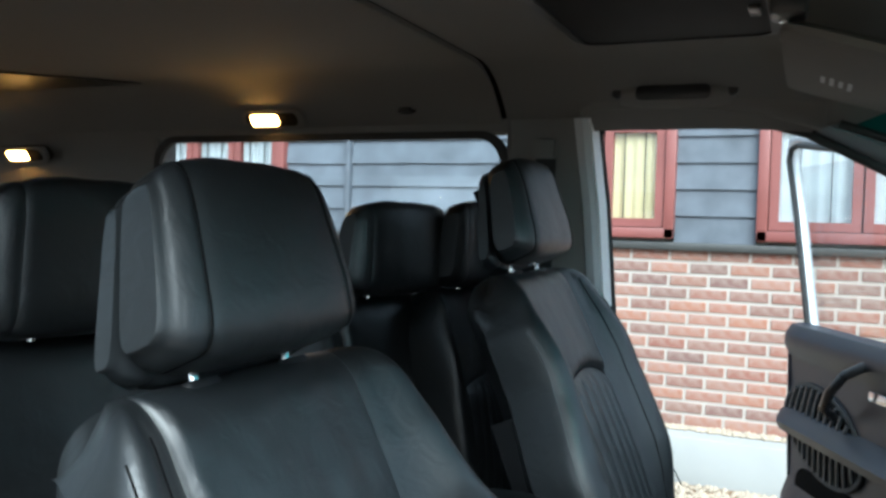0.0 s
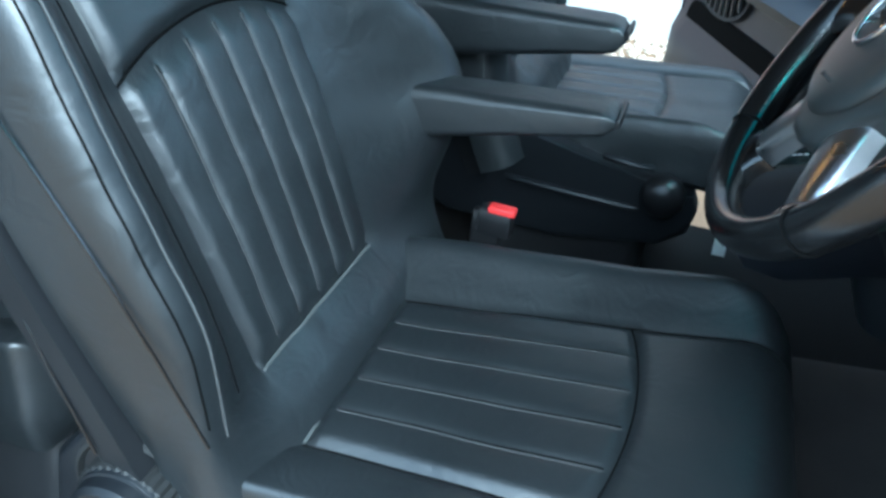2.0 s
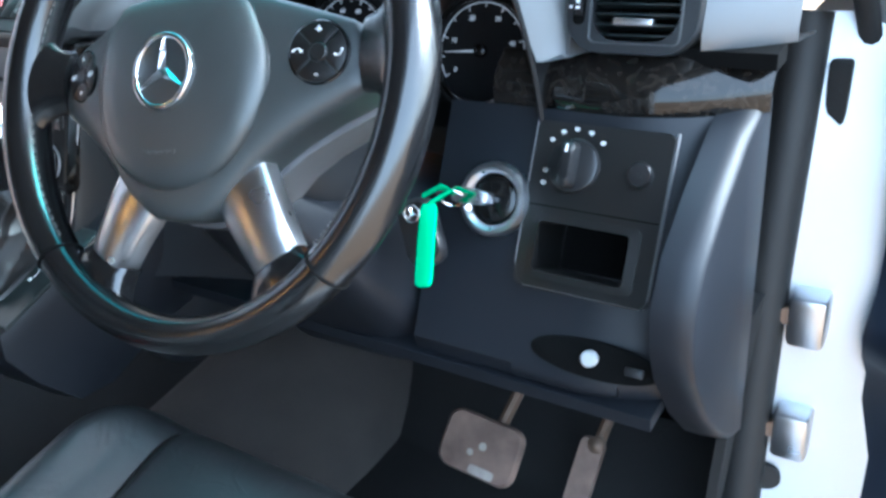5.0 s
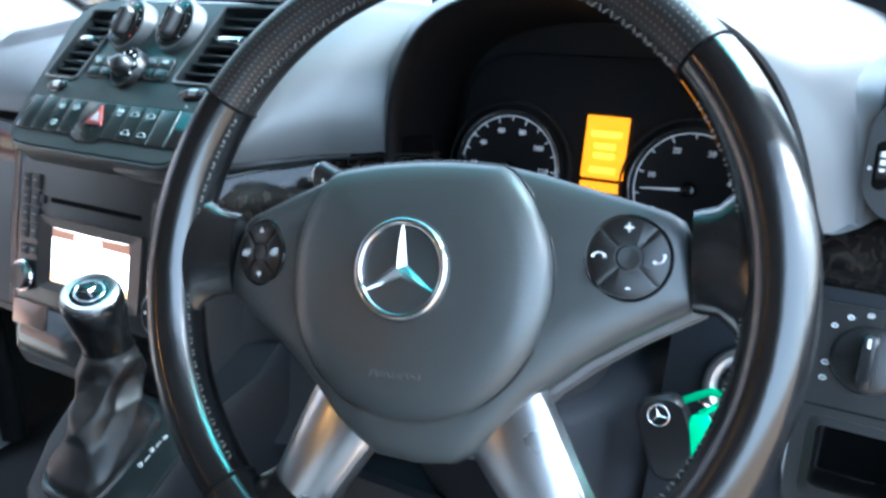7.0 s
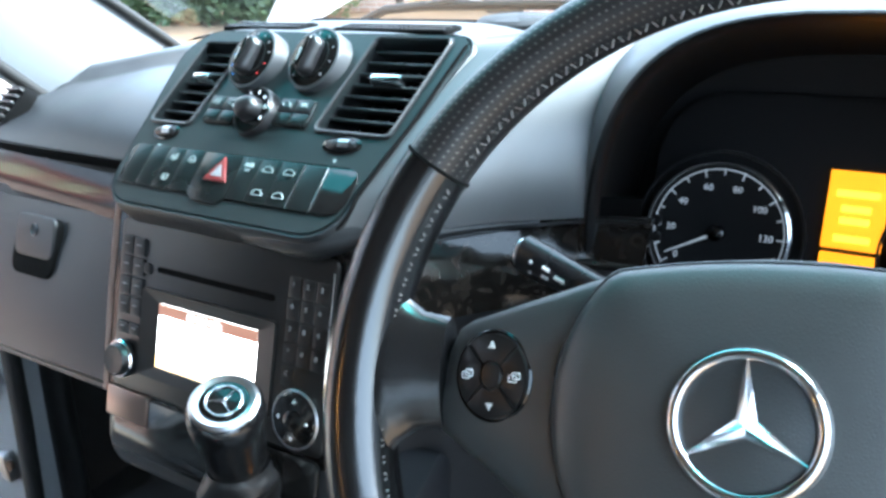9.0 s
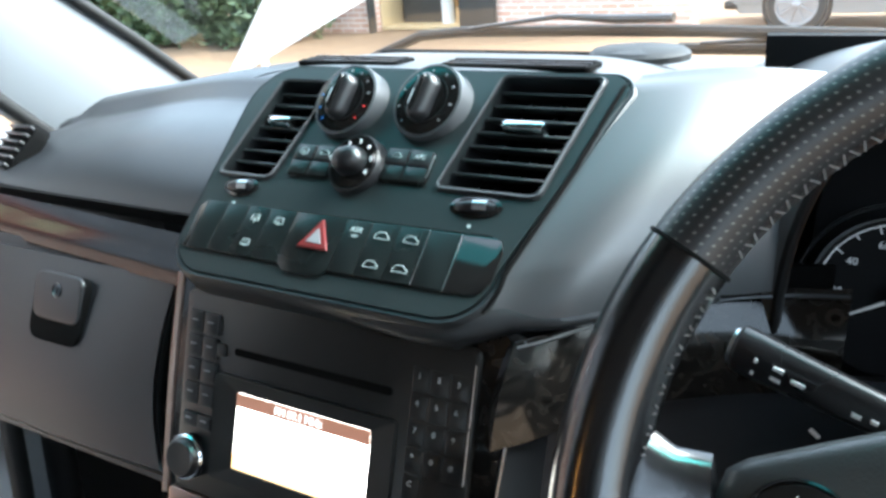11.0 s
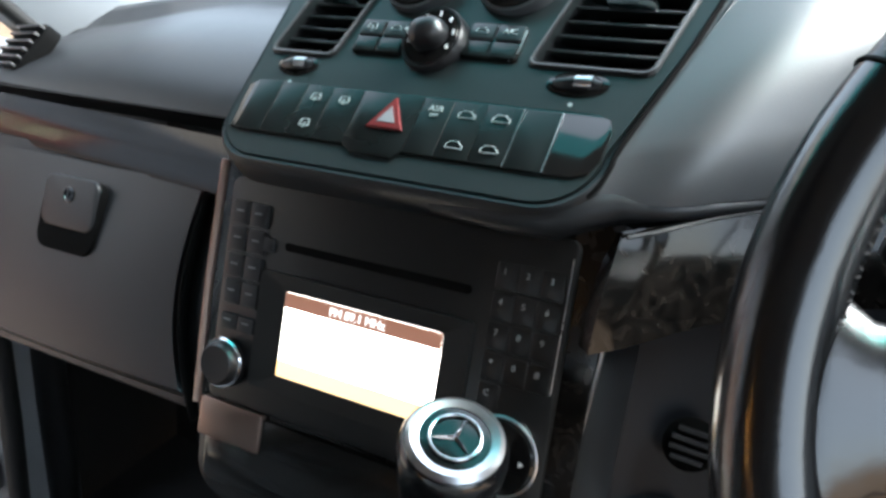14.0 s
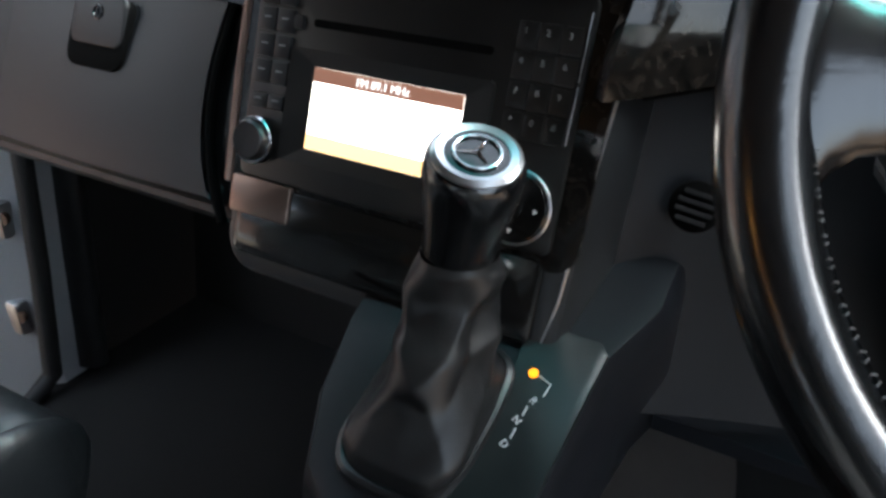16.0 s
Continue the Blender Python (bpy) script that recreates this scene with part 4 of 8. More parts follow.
# climate keys in two framed blocks beside the fan knob
for x0, x1, y0, y1 in ((-0.0608, -0.0285, -0.0040, 0.0190), (0.0070, 0.0400, -0.0015, 0.0215)):
    w, h = x1 - x0, y1 - y0
    KB = at2(MP, (x0 + x1) / 2, (y0 + y1) / 2, 0.0)
    blk = part("climate_keys", plate(rrect(w, h, 0.0030), 0.004, KB, 0.0008, top=0.0016), GLOSS, panel, "black framed pair of climate keys")
    for s in (-1, 1):
        kc = s * (w / 4 - 0.0002)
        key = part("climate_key", plate(rrect(w / 2 - 0.0016, h * 0.46, 0.0012, cx=kc, cy=h * 0.235), 0.003, KB, 0.0006, top=0.0030), PLASTIC_SMOOTH, blk)
        part("climate_key", plate(rrect(w / 2 - 0.0016, h * 0.44, 0.0012, cx=kc, cy=-h * 0.245), 0.003, KB, 0.0006, top=0.0026), PANEL_GLOSS, blk)
        part("key_lamp", box((0.0032, 0.0008, 0.0005), (kc, -0.0004, 0.0018), KB), DARK, blk)
        mm = KB @ pose(kc, h * 0.25, 0.0032)
        if s > 0 and x0 > 0:
            lettering("A/C", 0.0046, mm, PANEL_INK, key)
        elif (s > 0) == (x0 < 0):
            icon_car(key, mm, 0.0036)
        else:
            icon_box(key, mm, 0.0030)
    if x0 > 0:
        part("block_edge", tube([(w / 2 - 0.0006, h / 2 - 0.003, 0.0016), (w / 2 - 0.0006, -h / 2 + 0.006, 0.0016), (w / 2 - 0.004, -h / 2 + 0.0006, 0.0016)], 0.0005, 5, False, KB), SATIN, blk)

# thumbwheels under the vents
for x, y, w in ((-0.0920, -0.0155, 0.0137), (0.0763, -0.0105, 0.0158)):
    TWM = at2(MP, x, y, 0.0, 3)
    tw = part("thumbwheel_bezel", ringplate(circle(w, 36, ry=0.0074), circle(w * 0.80, 36, ry=0.0052), 0.003, TWM, 0.0014, 0.0008), GLOSS, panel)
    part("wheel_pit", plate(circle(w * 0.82, 32, ry=0.0054), 0.001, TWM, top=0.0004), DARK, tw)
    part("thumbwheel", loft([[(q * w * 0.74, 0.0044 * math.cos(a) * (1 - 0.35 * q * q), 0.0046 * math.sin(a) * (1 - 0.5 * q * q)) for a in [2 * math.pi * k / 20 for k in range(20)]] for q in (-1, -0.8, -0.4, 0, 0.4, 0.8, 1)], True, TWM), PLASTIC_SMOOTH, tw)
    part("mark", loft([[(q * w, 0.0046 * math.cos(a), 0.0049 * math.sin(a)) for a in [math.pi * (0.25 + 0.5 * k / 8) for k in range(9)] + [math.pi * 0.5]] for q in (-0.05, 0.22, 0.50)], True, TWM), SATIN, tw, "silver grip of the thumbwheel")
    part("dot", lathe([(0.0012, 0), (0.0012, 0.0005), (0, 0.0005)], 12, at2(MP, x, y - 0.0120, 0.0)), PANEL_INK, panel)

# row of switches
ROW = at2(MP, 0.0, -0.0455, 0.0)
STRIP = [(-0.116, -0.016), (-0.1175, 0.012), (-0.113, 0.0165), (-0.05, 0.0175), (0.05, 0.0185), (0.092, 0.019), (0.099, 0.0165), (0.1015, 0.010), (0.1005, -0.006), (0.097, -0.0135), (0.090, -0.0165), (0.02, -0.0175), (-0.05, -0.0175), (-0.108, -0.0175)]
strip = part("switch_strip", plate(STRIP[::-1], 0.003, ROW, 0.0008, top=0.0012), GLOSS, panel, "glossy black switch strip")
xs = [-0.112, -0.094, -0.076, -0.058, -0.038, 0.0, 0.0175, 0.0365, 0.056, 0.076]
for a, b in zip(xs, xs[1:]):
    if abs(a + 0.038) < 1e-6:
        continue
    k = part("switch", plate(rrect(b - a - 0.0005, 0.0335, 0.0006, cx=(a + b) / 2), 0.002, ROW, 0.0002, top=0.0016), PANEL_GLOSS, panel)
    if b in (0.056, 0.076):
        part("key_edge", box((0.0004, 0.033, 0.0004), (b - 0.0002, 0, 0.0021), ROW), SATIN, k)
    c = (a + b) / 2
    if -0.08 < c < -0.04:
        icon_box(k, at2(ROW, c, 0.009, 0.0022), 0.0030)
    if -0.08 < c < -0.06:
        icon_box(k, at2(ROW, c + 0.001, -0.008, 0.0022), 0.0030)
    if 0.0 < c < 0.0175:
        lettering("ASR", 0.0048, at2(ROW, c, 0.0105, 0.0022), PANEL_INK, k)
        lettering("OFF", 0.0028, at2(ROW, c, 0.0065, 0.0022), PANEL_INK, k)
    if 0.0175 < c < 0.056:
        icon_car(k, at2(ROW, c, 0.009, 0.0022), 0.0050)
        icon_car(k, at2(ROW, c, -0.009, 0.0022), 0.0050)
hz = part("hazard_switch", plate([(-0.0376, 0.0168), (-0.0004, 0.0168), (-0.0004, -0.0165), (-0.005, -0.0215), (-0.030, -0.0215), (-0.0376, -0.0165)][::-1], 0.004, ROW, 0.0004, top=0.0019), PANEL_GLOSS, panel)
TRI = ((-0.0112, -0.0085), (0.0112, -0.0085), (0, 0.0110))
part("red_triangle", loft([[(x * f - 0.0158, y * f + 0.003, z) for x, y in TRI] for f, z in ((1, 0.002), (1, 0.0030), (0.93, 0.0036))], True, ROW), RED_DARK, hz, "red warning triangle")
part("triangle_mark", loft([[(x * 0.50 - 0.0158, y * 0.50 + 0.0022, z) for x, y in TRI] for z in (0.0034, 0.0040)], True, ROW), KEY_INK, hz)

# ---- radio column ----
MR = frame_m((0.043, 0.0830, 0.6320), (1, 0, 0), (0, 0.34, 0.94))


def col_ring(wt, wb, z, top=0.078, bot=-0.128):
    pts = []
    for k, (sx, sy) in enumerate(((1, 1), (-1, 1), (-1, -1), (1, -1))):
        w, r = (wt, 0.010) if sy > 0 else (wb, 0.022)
        for i in range(7):
            a = math.pi / 2 * (k + i / 6)
            pts.append((sx * (w - r) + r * math.cos(a), (top if sy > 0 else bot) - sy * r + r * math.sin(a)))
    return [tuple(MR @ Vector((x + (0.004 + 0.03 * max(y, 0)) * (x > 0), y, z))) for x, y in pts]


part("radio_column", loft([col_ring(0.114, 0.110, 0.0), col_ring(0.119, 0.114, -0.002), col_ring(0.123, 0.117, -0.010), col_ring(0.125, 0.120, -0.05), col_ring(0.130, 0.122, -0.22)]), PLASTIC, dash)
part("column_wood", ringplate([(x + (0.006 + 0.02 * y) * (x > 0), y) for x, y in rrect(0.232, 0.150, 0.012, 5, cy=0.0)], [(x, y) for x, y in rrect(0.212, 0.130, 0.006, 5, cy=-0.002)], 0.01, MR, 0.002, 0.0004), BURL, dash, "glossy dark wood surround")
part("chrome_edge", tube([(0.1285, 0.072, 0.0005), (0.1255, 0.03, 0.0005), (0.1210, -0.02, 0.0005), (0.1155, -0.09, 0.0), (0.109, -0.122, -0.001)], 0.0009, 6, False, MR), SATIN, dash)
part("chrome_edge", tube([(-0.1165, 0.072, 0.001), (-0.1185, 0.0, 0.001), (-0.1165, -0.075, 0.001)], 0.0031, 8, False, MR), CHROME_BROWNED, dash)
# a glint on the wood surround, put in as a short chrome strip
part("top_glint_strip", plate(rrect(0.070, 0.0040, 0.0015, cx=-0.045, cy=0.069), 0.002, MR, 0.0004, top=0.0032), CHROME, dash, "thin bright glint above the radio, laid in as a strip")

radio = thing("car_radio", "black car radio with lit white display, keypad and knob", "radio", loc=(0.043, 0.083, 0.63))
part("face", plate(rrect(0.214, 0.132, 0.006, cy=-0.002), 0.012, MR, 0.0015, top=0.004), KEY_BLACK, radio)
part("screen_bezel", ringplate(rrect(0.1355, 0.0670, 0.003, cx=-0.0075, cy=-0.0185), rrect(0.1015, 0.0485, 0.0015, 5, cx=-0.0070, cy=-0.0187), 0.004, MR, 0.0050, -0.0022), KEY_BLACK, radio, "sloping black surround of the display")
SC = at2(MR, -0.0070, -0.0187, 0.0040)
scr = part("screen", plate(rrect(0.1010, 0.0480, 0.001), 0.002, SC, top=0.0006), SCREEN, radio, "bright white display")
part("title_bar", plate(rrect(0.1010, 0.0085, 0.0004, cy=0.0197), 0.0004, SC, top=0.0012), SCREEN_BROWN, scr)
part("foot_bar", plate(rrect(0.1010, 0.0090, 0.0004, cy=-0.0194), 0.0004, SC, top=0.0012), SCREEN_AMBER, scr)
lettering("FM 89.1 MHz", 0.0066, at2(SC, -0.0015, 0.0195, 0.0016), SCREEN_TEXT, scr)
part("disc_slot", plate(rrect(0.118, 0.0045, 0.002, cx=-0.004, cy=0.030), 0.001, MR, top=0.0047), DARK, radio)
part("eject_key", plate(rrect(0.008, 0.008, 0.0015, cx=-0.074, cy=0.029), 0.002, MR, 0.0008, top=0.006), PLASTIC_GREY, radio)
for r in range(5):
    for c in range(2):
        y = 0.044 - 0.0155 * r - (0.002 if r == 4 else 0)
        part("preset_key", plate(rrect(0.0125, 0.0138 if r < 4 else 0.009, 0.0012), 0.004, at2(MR, -0.0965 + 0.0135 * c, y, 0.0045), 0.001, top=0.002), PLASTIC_GREY, radio)
        part("key_mark", box((0.005, 0.0010, 0.0004), (0, 0, 0), at2(MR, -0.0965 + 0.0135 * c, y + 0.001, 0.0067)), KEY_INK, radio)
part("key_block_line", tube([(0.1045, 0.055, 0.0044), (0.1040, -0.010, 0.0044)], 0.0003, 4, False, MR), SATIN, radio)
vk = part("volume_knob", lathe([(0.0145, 0), (0.0145, 0.003), (0.0130, 0.004), (0.0122, 0.008), (0.0110, 0.0095), (0, 0.0090)], 40, at2(MR, -0.0955, -0.0450, 0.004)), PLASTIC_SMOOTH, radio)
part("knob_ring", lathe([(0.0140, 0.003), (0.0150, 0.004), (0.0142, 0.0052), (0.0128, 0.0052)], 40, at2(MR, -0.0955, -0.0450, 0.004)), CHROME, vk)
for r in range(5):
    for c in range(3):
        x, y = 0.0725 + 0.0122 * c, 0.0405 - 0.0150 * r
        if r == 4 and c:
            continue
        kk = part("number_key", plate(rrect(0.0112, 0.0138, 0.0010), 0.003, at2(MR, x, y, 0.0036), 0.0005, top=0.0009), KEY_BLACK, radio)
        lettering(("123", "456", "789", "*0#", "C  ")[r][c], 0.0046, at2(MR, x - 0.001, y + 0.002, 0.0051), KEY_INK, kk)
nv = part("nav_ring", lathe([(0.0195, 0), (0.0195, 0.003), (0.0175, 0.005), (0, 0.0055)], 40, at2(MR, 0.0845, -0.0455, 0.004)), GLOSS, radio)
part("ring_edge", lathe([(0.0195, 0.002), (0.0203, 0.0028), (0.0195, 0.0036), (0.0185, 0.0036)], 40, at2(MR, 0.0845, -0.0455, 0.004)), SATIN, nv)
part("ok_key", lathe([(0.006, 0.005), (0.006, 0.0075), (0.005, 0.008), (0, 0.008)], 24, at2(MR, 0.0845, -0.0455, 0.004)), GLOSS, nv)
for a in (0, 90, 180, 270):
    part("arrow_mark", loft([[(x, y, z) for x, y in ((-0.0014, 0.0115), (0.0014, 0.0115), (0, 0.0138))] for z in (0.0048, 0.0058)], True, at2(MR, 0.0845, -0.0455, 0.004, a)), WHITE_INK, nv)
part("ashtray_lid", plate(rrect(0.21, 0.046, 0.006, cx=0.0, cy=-0.094), 0.006, MR, 0.0015, top=0.004), GLOSS, dash)
part("chrome_insert", plate(rrect(0.047, 0.0235, 0.002, cx=-0.0865, cy=-0.0800), 0.004, MR, 0.001, top=0.0058), CHROME_BROWNED, dash, "metal insert with its brown reflection painted in")

# dash between radio column and steering column
def lower_side(u, v):
    """Leaves the column's edge and hollows back towards the steering column."""
    z = 0.46 + 0.195 * v
    x, y = 0.1715 - 0.105 * (0.6997 - z), 0.1095 - 0.362 * (0.6997 - z)
    x, y = x - 0.012, y + 0.014
    return (x + (0.355 - x) * u, y + (0.150 + 0.07 * v - y) * u ** 0.52, z)


part("lower_side", sheet(lower_side, 30, 10, 0.012), NAVY, dash)


def mid_trim(u, v):
    x = 0.168 + 0.142 * u
    return (x - 0.005 * (1 - v) * (1 - u), sweep_y(x) + 0.003 + 0.024 * (v - 0.6) - 0.005 * math.sin(math.pi * v), 0.6485 + 0.0525 * v)


part("wood_trim", sheet(mid_trim, 24, 10, 0.01), BURL, dash, "glossy dark burl wood strip")
# near-black sheet paints the shade behind the strip
part("trim_back", sheet(lambda u, v: (0.158 + 0.142 * u, sweep_y(0.158 + 0.142 * u) + 0.022, 0.64 + 0.070 * v), 16, 3, 0.004), DARK, dash)
part("trim_line", tube([(0.172 + 0.138 * k / 16, sweep_y(0.172 + 0.138 * k / 16) + 0.0015, 0.7015) for k in range(17)], 0.0011, 6), PLASTIC_SMOOTH, dash)
part("lamp_grille", lathe([(0.014, 0), (0.014, 0.002), (0.012, 0.003), (0, 0.003)], 28, frame_m((0.203, 0.126, 0.583), (1, 0.25, 0), (0, 0.35, 0.94))), DARK, dash)
for k in range(4):
    part("grille_bar", box((0.022 - 0.004 * abs(k - 1.5), 0.0022, 0.002), (0, -0.0075 + 0.005 * k, 0.0036), frame_m((0.203, 0.126, 0.583), (1, 0.25, 0), (0, 0.35, 0.94)) @ pose(0, 0, 0, 0, 0, -12)), PLASTIC_GREY, dash)

# ---- gear console ----
console = thing("gear_console", "black gear lever console with leather gaiter and lit position marks", "gear lever", loc=(0.11, 0.03, 0.45))
MG = frame_m((0.125, 0.010, 0.509), (1, 0, 0), (0, 0.93, 0.36))
CON = [(0.064, -0.085), (0.066, 0.045), (0.080, 0.085), (0.078, 0.12), (-0.070, 0.12), (-0.086, 0.06), (-0.084, 0.02), (-0.072, -0.030), (-0.052, -0.072), (-0.030, -0.088), (0.02, -0.092)]


def con_ring(f, drop, back=0.0):
    return [tuple(MG @ Vector((x * f, y * f, 0)) + Vector((0, back, -drop))) for x, y in CON]


part("console_body", loft([con_ring(0.90, -0.001), con_ring(0.97, 0.0), con_ring(1.0, 0.005), con_ring(1.03, 0.02), con_ring(1.02, 0.06, 0.02), con_ring(0.92, 0.11, 0.05), con_ring(0.7, 0.13, 0.08)]), NAVY, console)
part("console_root", loft([[(0.095 + x * f, 0.235 + y * f, z) for x, y in rrect(0.17, 0.27, 0.06, 8)] for f, z in ((0.70, 0.30), (0.86, 0.345), (0.96, 0.40), (1.0, 0.50))]), PLASTIC, console)
part("selector_plate", plate([(0.063, -0.075), (0.064, 0.044), (0.058, 0.050), (0.022, 0.050), (0.019, 0.044), (0.028, -0.030), (0.022, -0.075)][::-1], 0.004, MG, 0.0015, top=0.003), PANEL, console)
for ch, x, y in (("R", 0.0405, 0.0045), ("N", 0.0375, -0.0085), ("D", 0.0375, -0.0225)):
    lettering(ch, 0.0056, at2(MG, x, y, 0.0036, -25), WHITE_INK, console)
part("position_light", lathe([(0.0026, 0), (0.0026, 0.001), (0, 0.0012)], 16, at2(MG, 0.0335, 0.0195, 0.003)), P_LIGHT, console, "amber lit position mark")
part("gate_line", tube([(0.037, 0.0190, 0.0034), (0.0445, 0.0165, 0.0034), (0.0440, 0.0090, 0.0034)], 0.0004, 5, False, MG), WHITE_INK, console)
for y in (-0.002, -0.0155):
    part("gate_line", box((0.0008, 0.006, 0.0004), (0.039, y, 0.0035), MG), WHITE_INK, console)


GAITER = ((0.0, 0.1180, -0.012, 0.0, 0.0330, 0.0430), (0.12, 0.1180, -0.011, 0.0, 0.0330, 0.0415), (0.35, 0.1195, -0.003, 0.0, 0.0275, 0.0300), (0.6, 0.1205, 0.007, 0.0, 0.0225, 0.0225), (0.85, 0.1212, 0.0125, 0.0, 0.0212, 0.0212), (1.0, 0.1212, 0.0150, 0.0, 0.0192, 0.0192))


def gaiter(u, v):
    a = 2 * math.pi * u
    for k0, k1 in zip(GAITER, GAITER[1:]):
        if v <= k1[0]:
            break
    t = (v - k0[0]) / (k1[0] - k0[0])
    cx, cy, _, w, d = (k0[i] + (k1[i] - k0[i]) * t for i in range(1, 6))
    e = 0.55 + 0.45 * v
    ca, sa = math.cos(a), math.sin(a)
    x, y = cx + w * abs(ca) ** e * (1 if ca > 0 else -1), cy + d * abs(sa) ** e * (1 if sa > 0 else -1)
    base = 0.512 + 0.387 * (y - 0.010)
    z = base + (0.586 - base) * v
    mid = math.sin(math.pi * min(v * 1.05, 1))

    def fold_wave(q):
        q = q / (2 * math.pi) % 1.0
        return abs(2 * q - 1) ** 1.4 * 2 - 0.9

    fold = mid * (0.0062 * fold_wave(2 * a + 5.2 * v + 0.6) + 0.0034 * fold_wave(3 * a - 9.0 * v + 2.1)) + 0.0030 * math.sin(math.pi * v) * fold_wave(14 * v + 1.5 * math.sin(a)) + 0.0012 * noise.noise((x * 60, y * 60, z * 60))
    return (x + ca * fold, y + sa * fold, z)


GAITER_SKIN = material("dark_gaiter_leather", (0.0075, 0.0076, 0.0082), 0.40, grain=0.0018, bump=0.2, stain=0.3, stain_scale=12, kind="cells", spec=0.5, crease=0.12)
part("gaiter", sheet(gaiter, 96, 56), GAITER_SKIN, console, "folded black leather gaiter")
part("gaiter_frame", tube([tuple(Vector(gaiter(k / 48, 0)) + Vector((0, 0, 0.001))) for k in range(48)], 0.0035, 8, True), PLASTIC_SMOOTH, console)
KN = frame_m((0.138, 0.001, 0.6440), (1, 0.05, -0.28), (0.05, 0.97, 0.22))
knob = part("knob", lathe([(0.0172, -0.078), (0.0180, -0.070), (0.0190, -0.045), (0.0224, -0.020), (0.0230, -0.010), (0.0225, -0.004), (0.0212, -0.0008), (0.0195, 0.0002)], 44, KN), LEATHER_SMOOTH, console, "black leather gear knob")
part("knob_ring", lathe([(0.0204, -0.002), (0.0202, 0.0008), (0.0180, 0.0024), (0.0146, 0.0015), (0.0142, -0.001)], 44, KN), SATIN, knob, "satin metal ring")
part("knob_cap", lathe([(0.0146, -0.002), (0.0146, 0.0010), (0, 0.0018)], 36, KN), GLOSS, knob)
part("collar", lathe([(0.0195, -0.082), (0.0205, -0.079), (0.0195, -0.074)], 32, KN), SATIN, knob)


def emblem(parent, m, r, t, mat):
    part("emblem_ring", tube([(r * math.cos(2 * math.pi * i / 48), r * math.sin(2 * math.pi * i / 48), 0) for i in range(48)], t, 10, True, m), mat, parent, "chrome ring")
    for k in range(3):
        a = 90 + 120 * k
        part("emblem_spoke", loft([[(0, -t * 1.7, 0), (0, t * 1.7, 0), (0, 0, t * 1.6)], [(r * 0.5, -t * 0.9, 0), (r * 0.5, t * 0.9, 0), (r * 0.5, 0, t * 1.1)], [(r, -t * 0.15, 0), (r, t * 0.15, 0), (r, 0, t * 0.3)]], True, m @ pose(0, 0, 0, 0, 0, a)), mat, parent, smooth=False)


emblem(knob, KN @ pose(0, 0, 0.0022, 0, 0, 3), 0.0104, 0.0007, CHROME)

# ---- instrument binnacle and driver's side ----
BX = 0.447


def arch(r, y, z0, zt, n=36, power=3.0):
    """An arch of half width r from z0 up to zt at depth y."""
    pts = []
    for i in range(n + 1):
        a = math.pi * i / n
        c, s = math.cos(a), math.sin(a)
        x = 0.425 - r * (abs(c) ** (2 / power)) * (1 if c > 0 else -1)
        if c < 0:
            x += 0.013 * abs(c) ** 0.5 + 0.016 * abs(c) * (1 - s) ** 4
        pts.append((x, y, z0 + (zt - z0) * (s ** (2 / power))))
    return pts


hood_in = [arch(0.172, 0.345, 0.625, 0.784), arch(0.170, 0.300, 0.630, 0.801), arch(0.163, 0.255, 0.635, 0.814), arch(0.154, 0.225, 0.640, 0.822), arch(0.148, 0.208, 0.640, 0.827), arch(0.1475, 0.202, 0.640, 0.8295), arch(0.1485, 0.1985, 0.640, 0.8315), arch(0.1505, 0.1970, 0.640, 0.8330), arch(0.153, 0.1985, 0.643, 0.8340)]
hood_out = [arch(0.153, 0.1985, 0.643, 0.8340), arch(0.158, 0.203, 0.647, 0.8355), arch(0.166, 0.215, 0.655, 0.8370), arch(0.177, 0.240, 0.668, 0.836), arch(0.188, 0.275, 0.682, 0.833), arch(0.202, 0.310, 0.692, 0.828), arch(0.218, 0.345, 0.702, 0.820), arch(0.25, 0.43, 0.72, 0.802)]
hood_out = [[(x, y, max(z, 0.6885)) if x > 0.5 else (x, y, z) for x, y, z in ring] for ring in hood_out]
part("hood_lining", loft(hood_in, False, closed=False), HOOD_IN, dash, "lining of the instrument hood with its shade painted in")
part("instrument_hood", loft(hood_out, False, closed=False), DASH_LIT, dash, "arched black instrument hood")


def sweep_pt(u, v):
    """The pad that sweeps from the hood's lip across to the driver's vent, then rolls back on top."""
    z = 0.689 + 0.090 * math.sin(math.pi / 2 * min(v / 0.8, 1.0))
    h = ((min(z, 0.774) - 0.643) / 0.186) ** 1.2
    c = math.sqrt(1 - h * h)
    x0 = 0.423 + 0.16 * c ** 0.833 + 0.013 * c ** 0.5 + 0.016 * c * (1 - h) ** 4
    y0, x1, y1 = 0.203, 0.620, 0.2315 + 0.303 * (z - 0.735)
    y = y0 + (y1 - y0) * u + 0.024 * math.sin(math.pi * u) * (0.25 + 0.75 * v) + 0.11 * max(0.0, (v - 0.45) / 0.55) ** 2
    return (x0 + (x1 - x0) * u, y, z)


part("pad_sweep", sheet(sweep_pt, 18, 24), DASH_LIT, dash)
part("hood_back", box((0.40, 0.010, 0.25), (0.435, 0.352, 0.69)), DIAL, dash)
MC = frame_m((BX, 0.3130, 0.6760), (1, 0, 0), (0, 0.33, 0.944))
cluster = part("instrument_panel", plate([(x, y) for x, y in rrect(0.30, 0.150, 0.05, 6, cx=-0.02, cy=0.01)], 0.01, MC, 0.002), DIAL, dash)


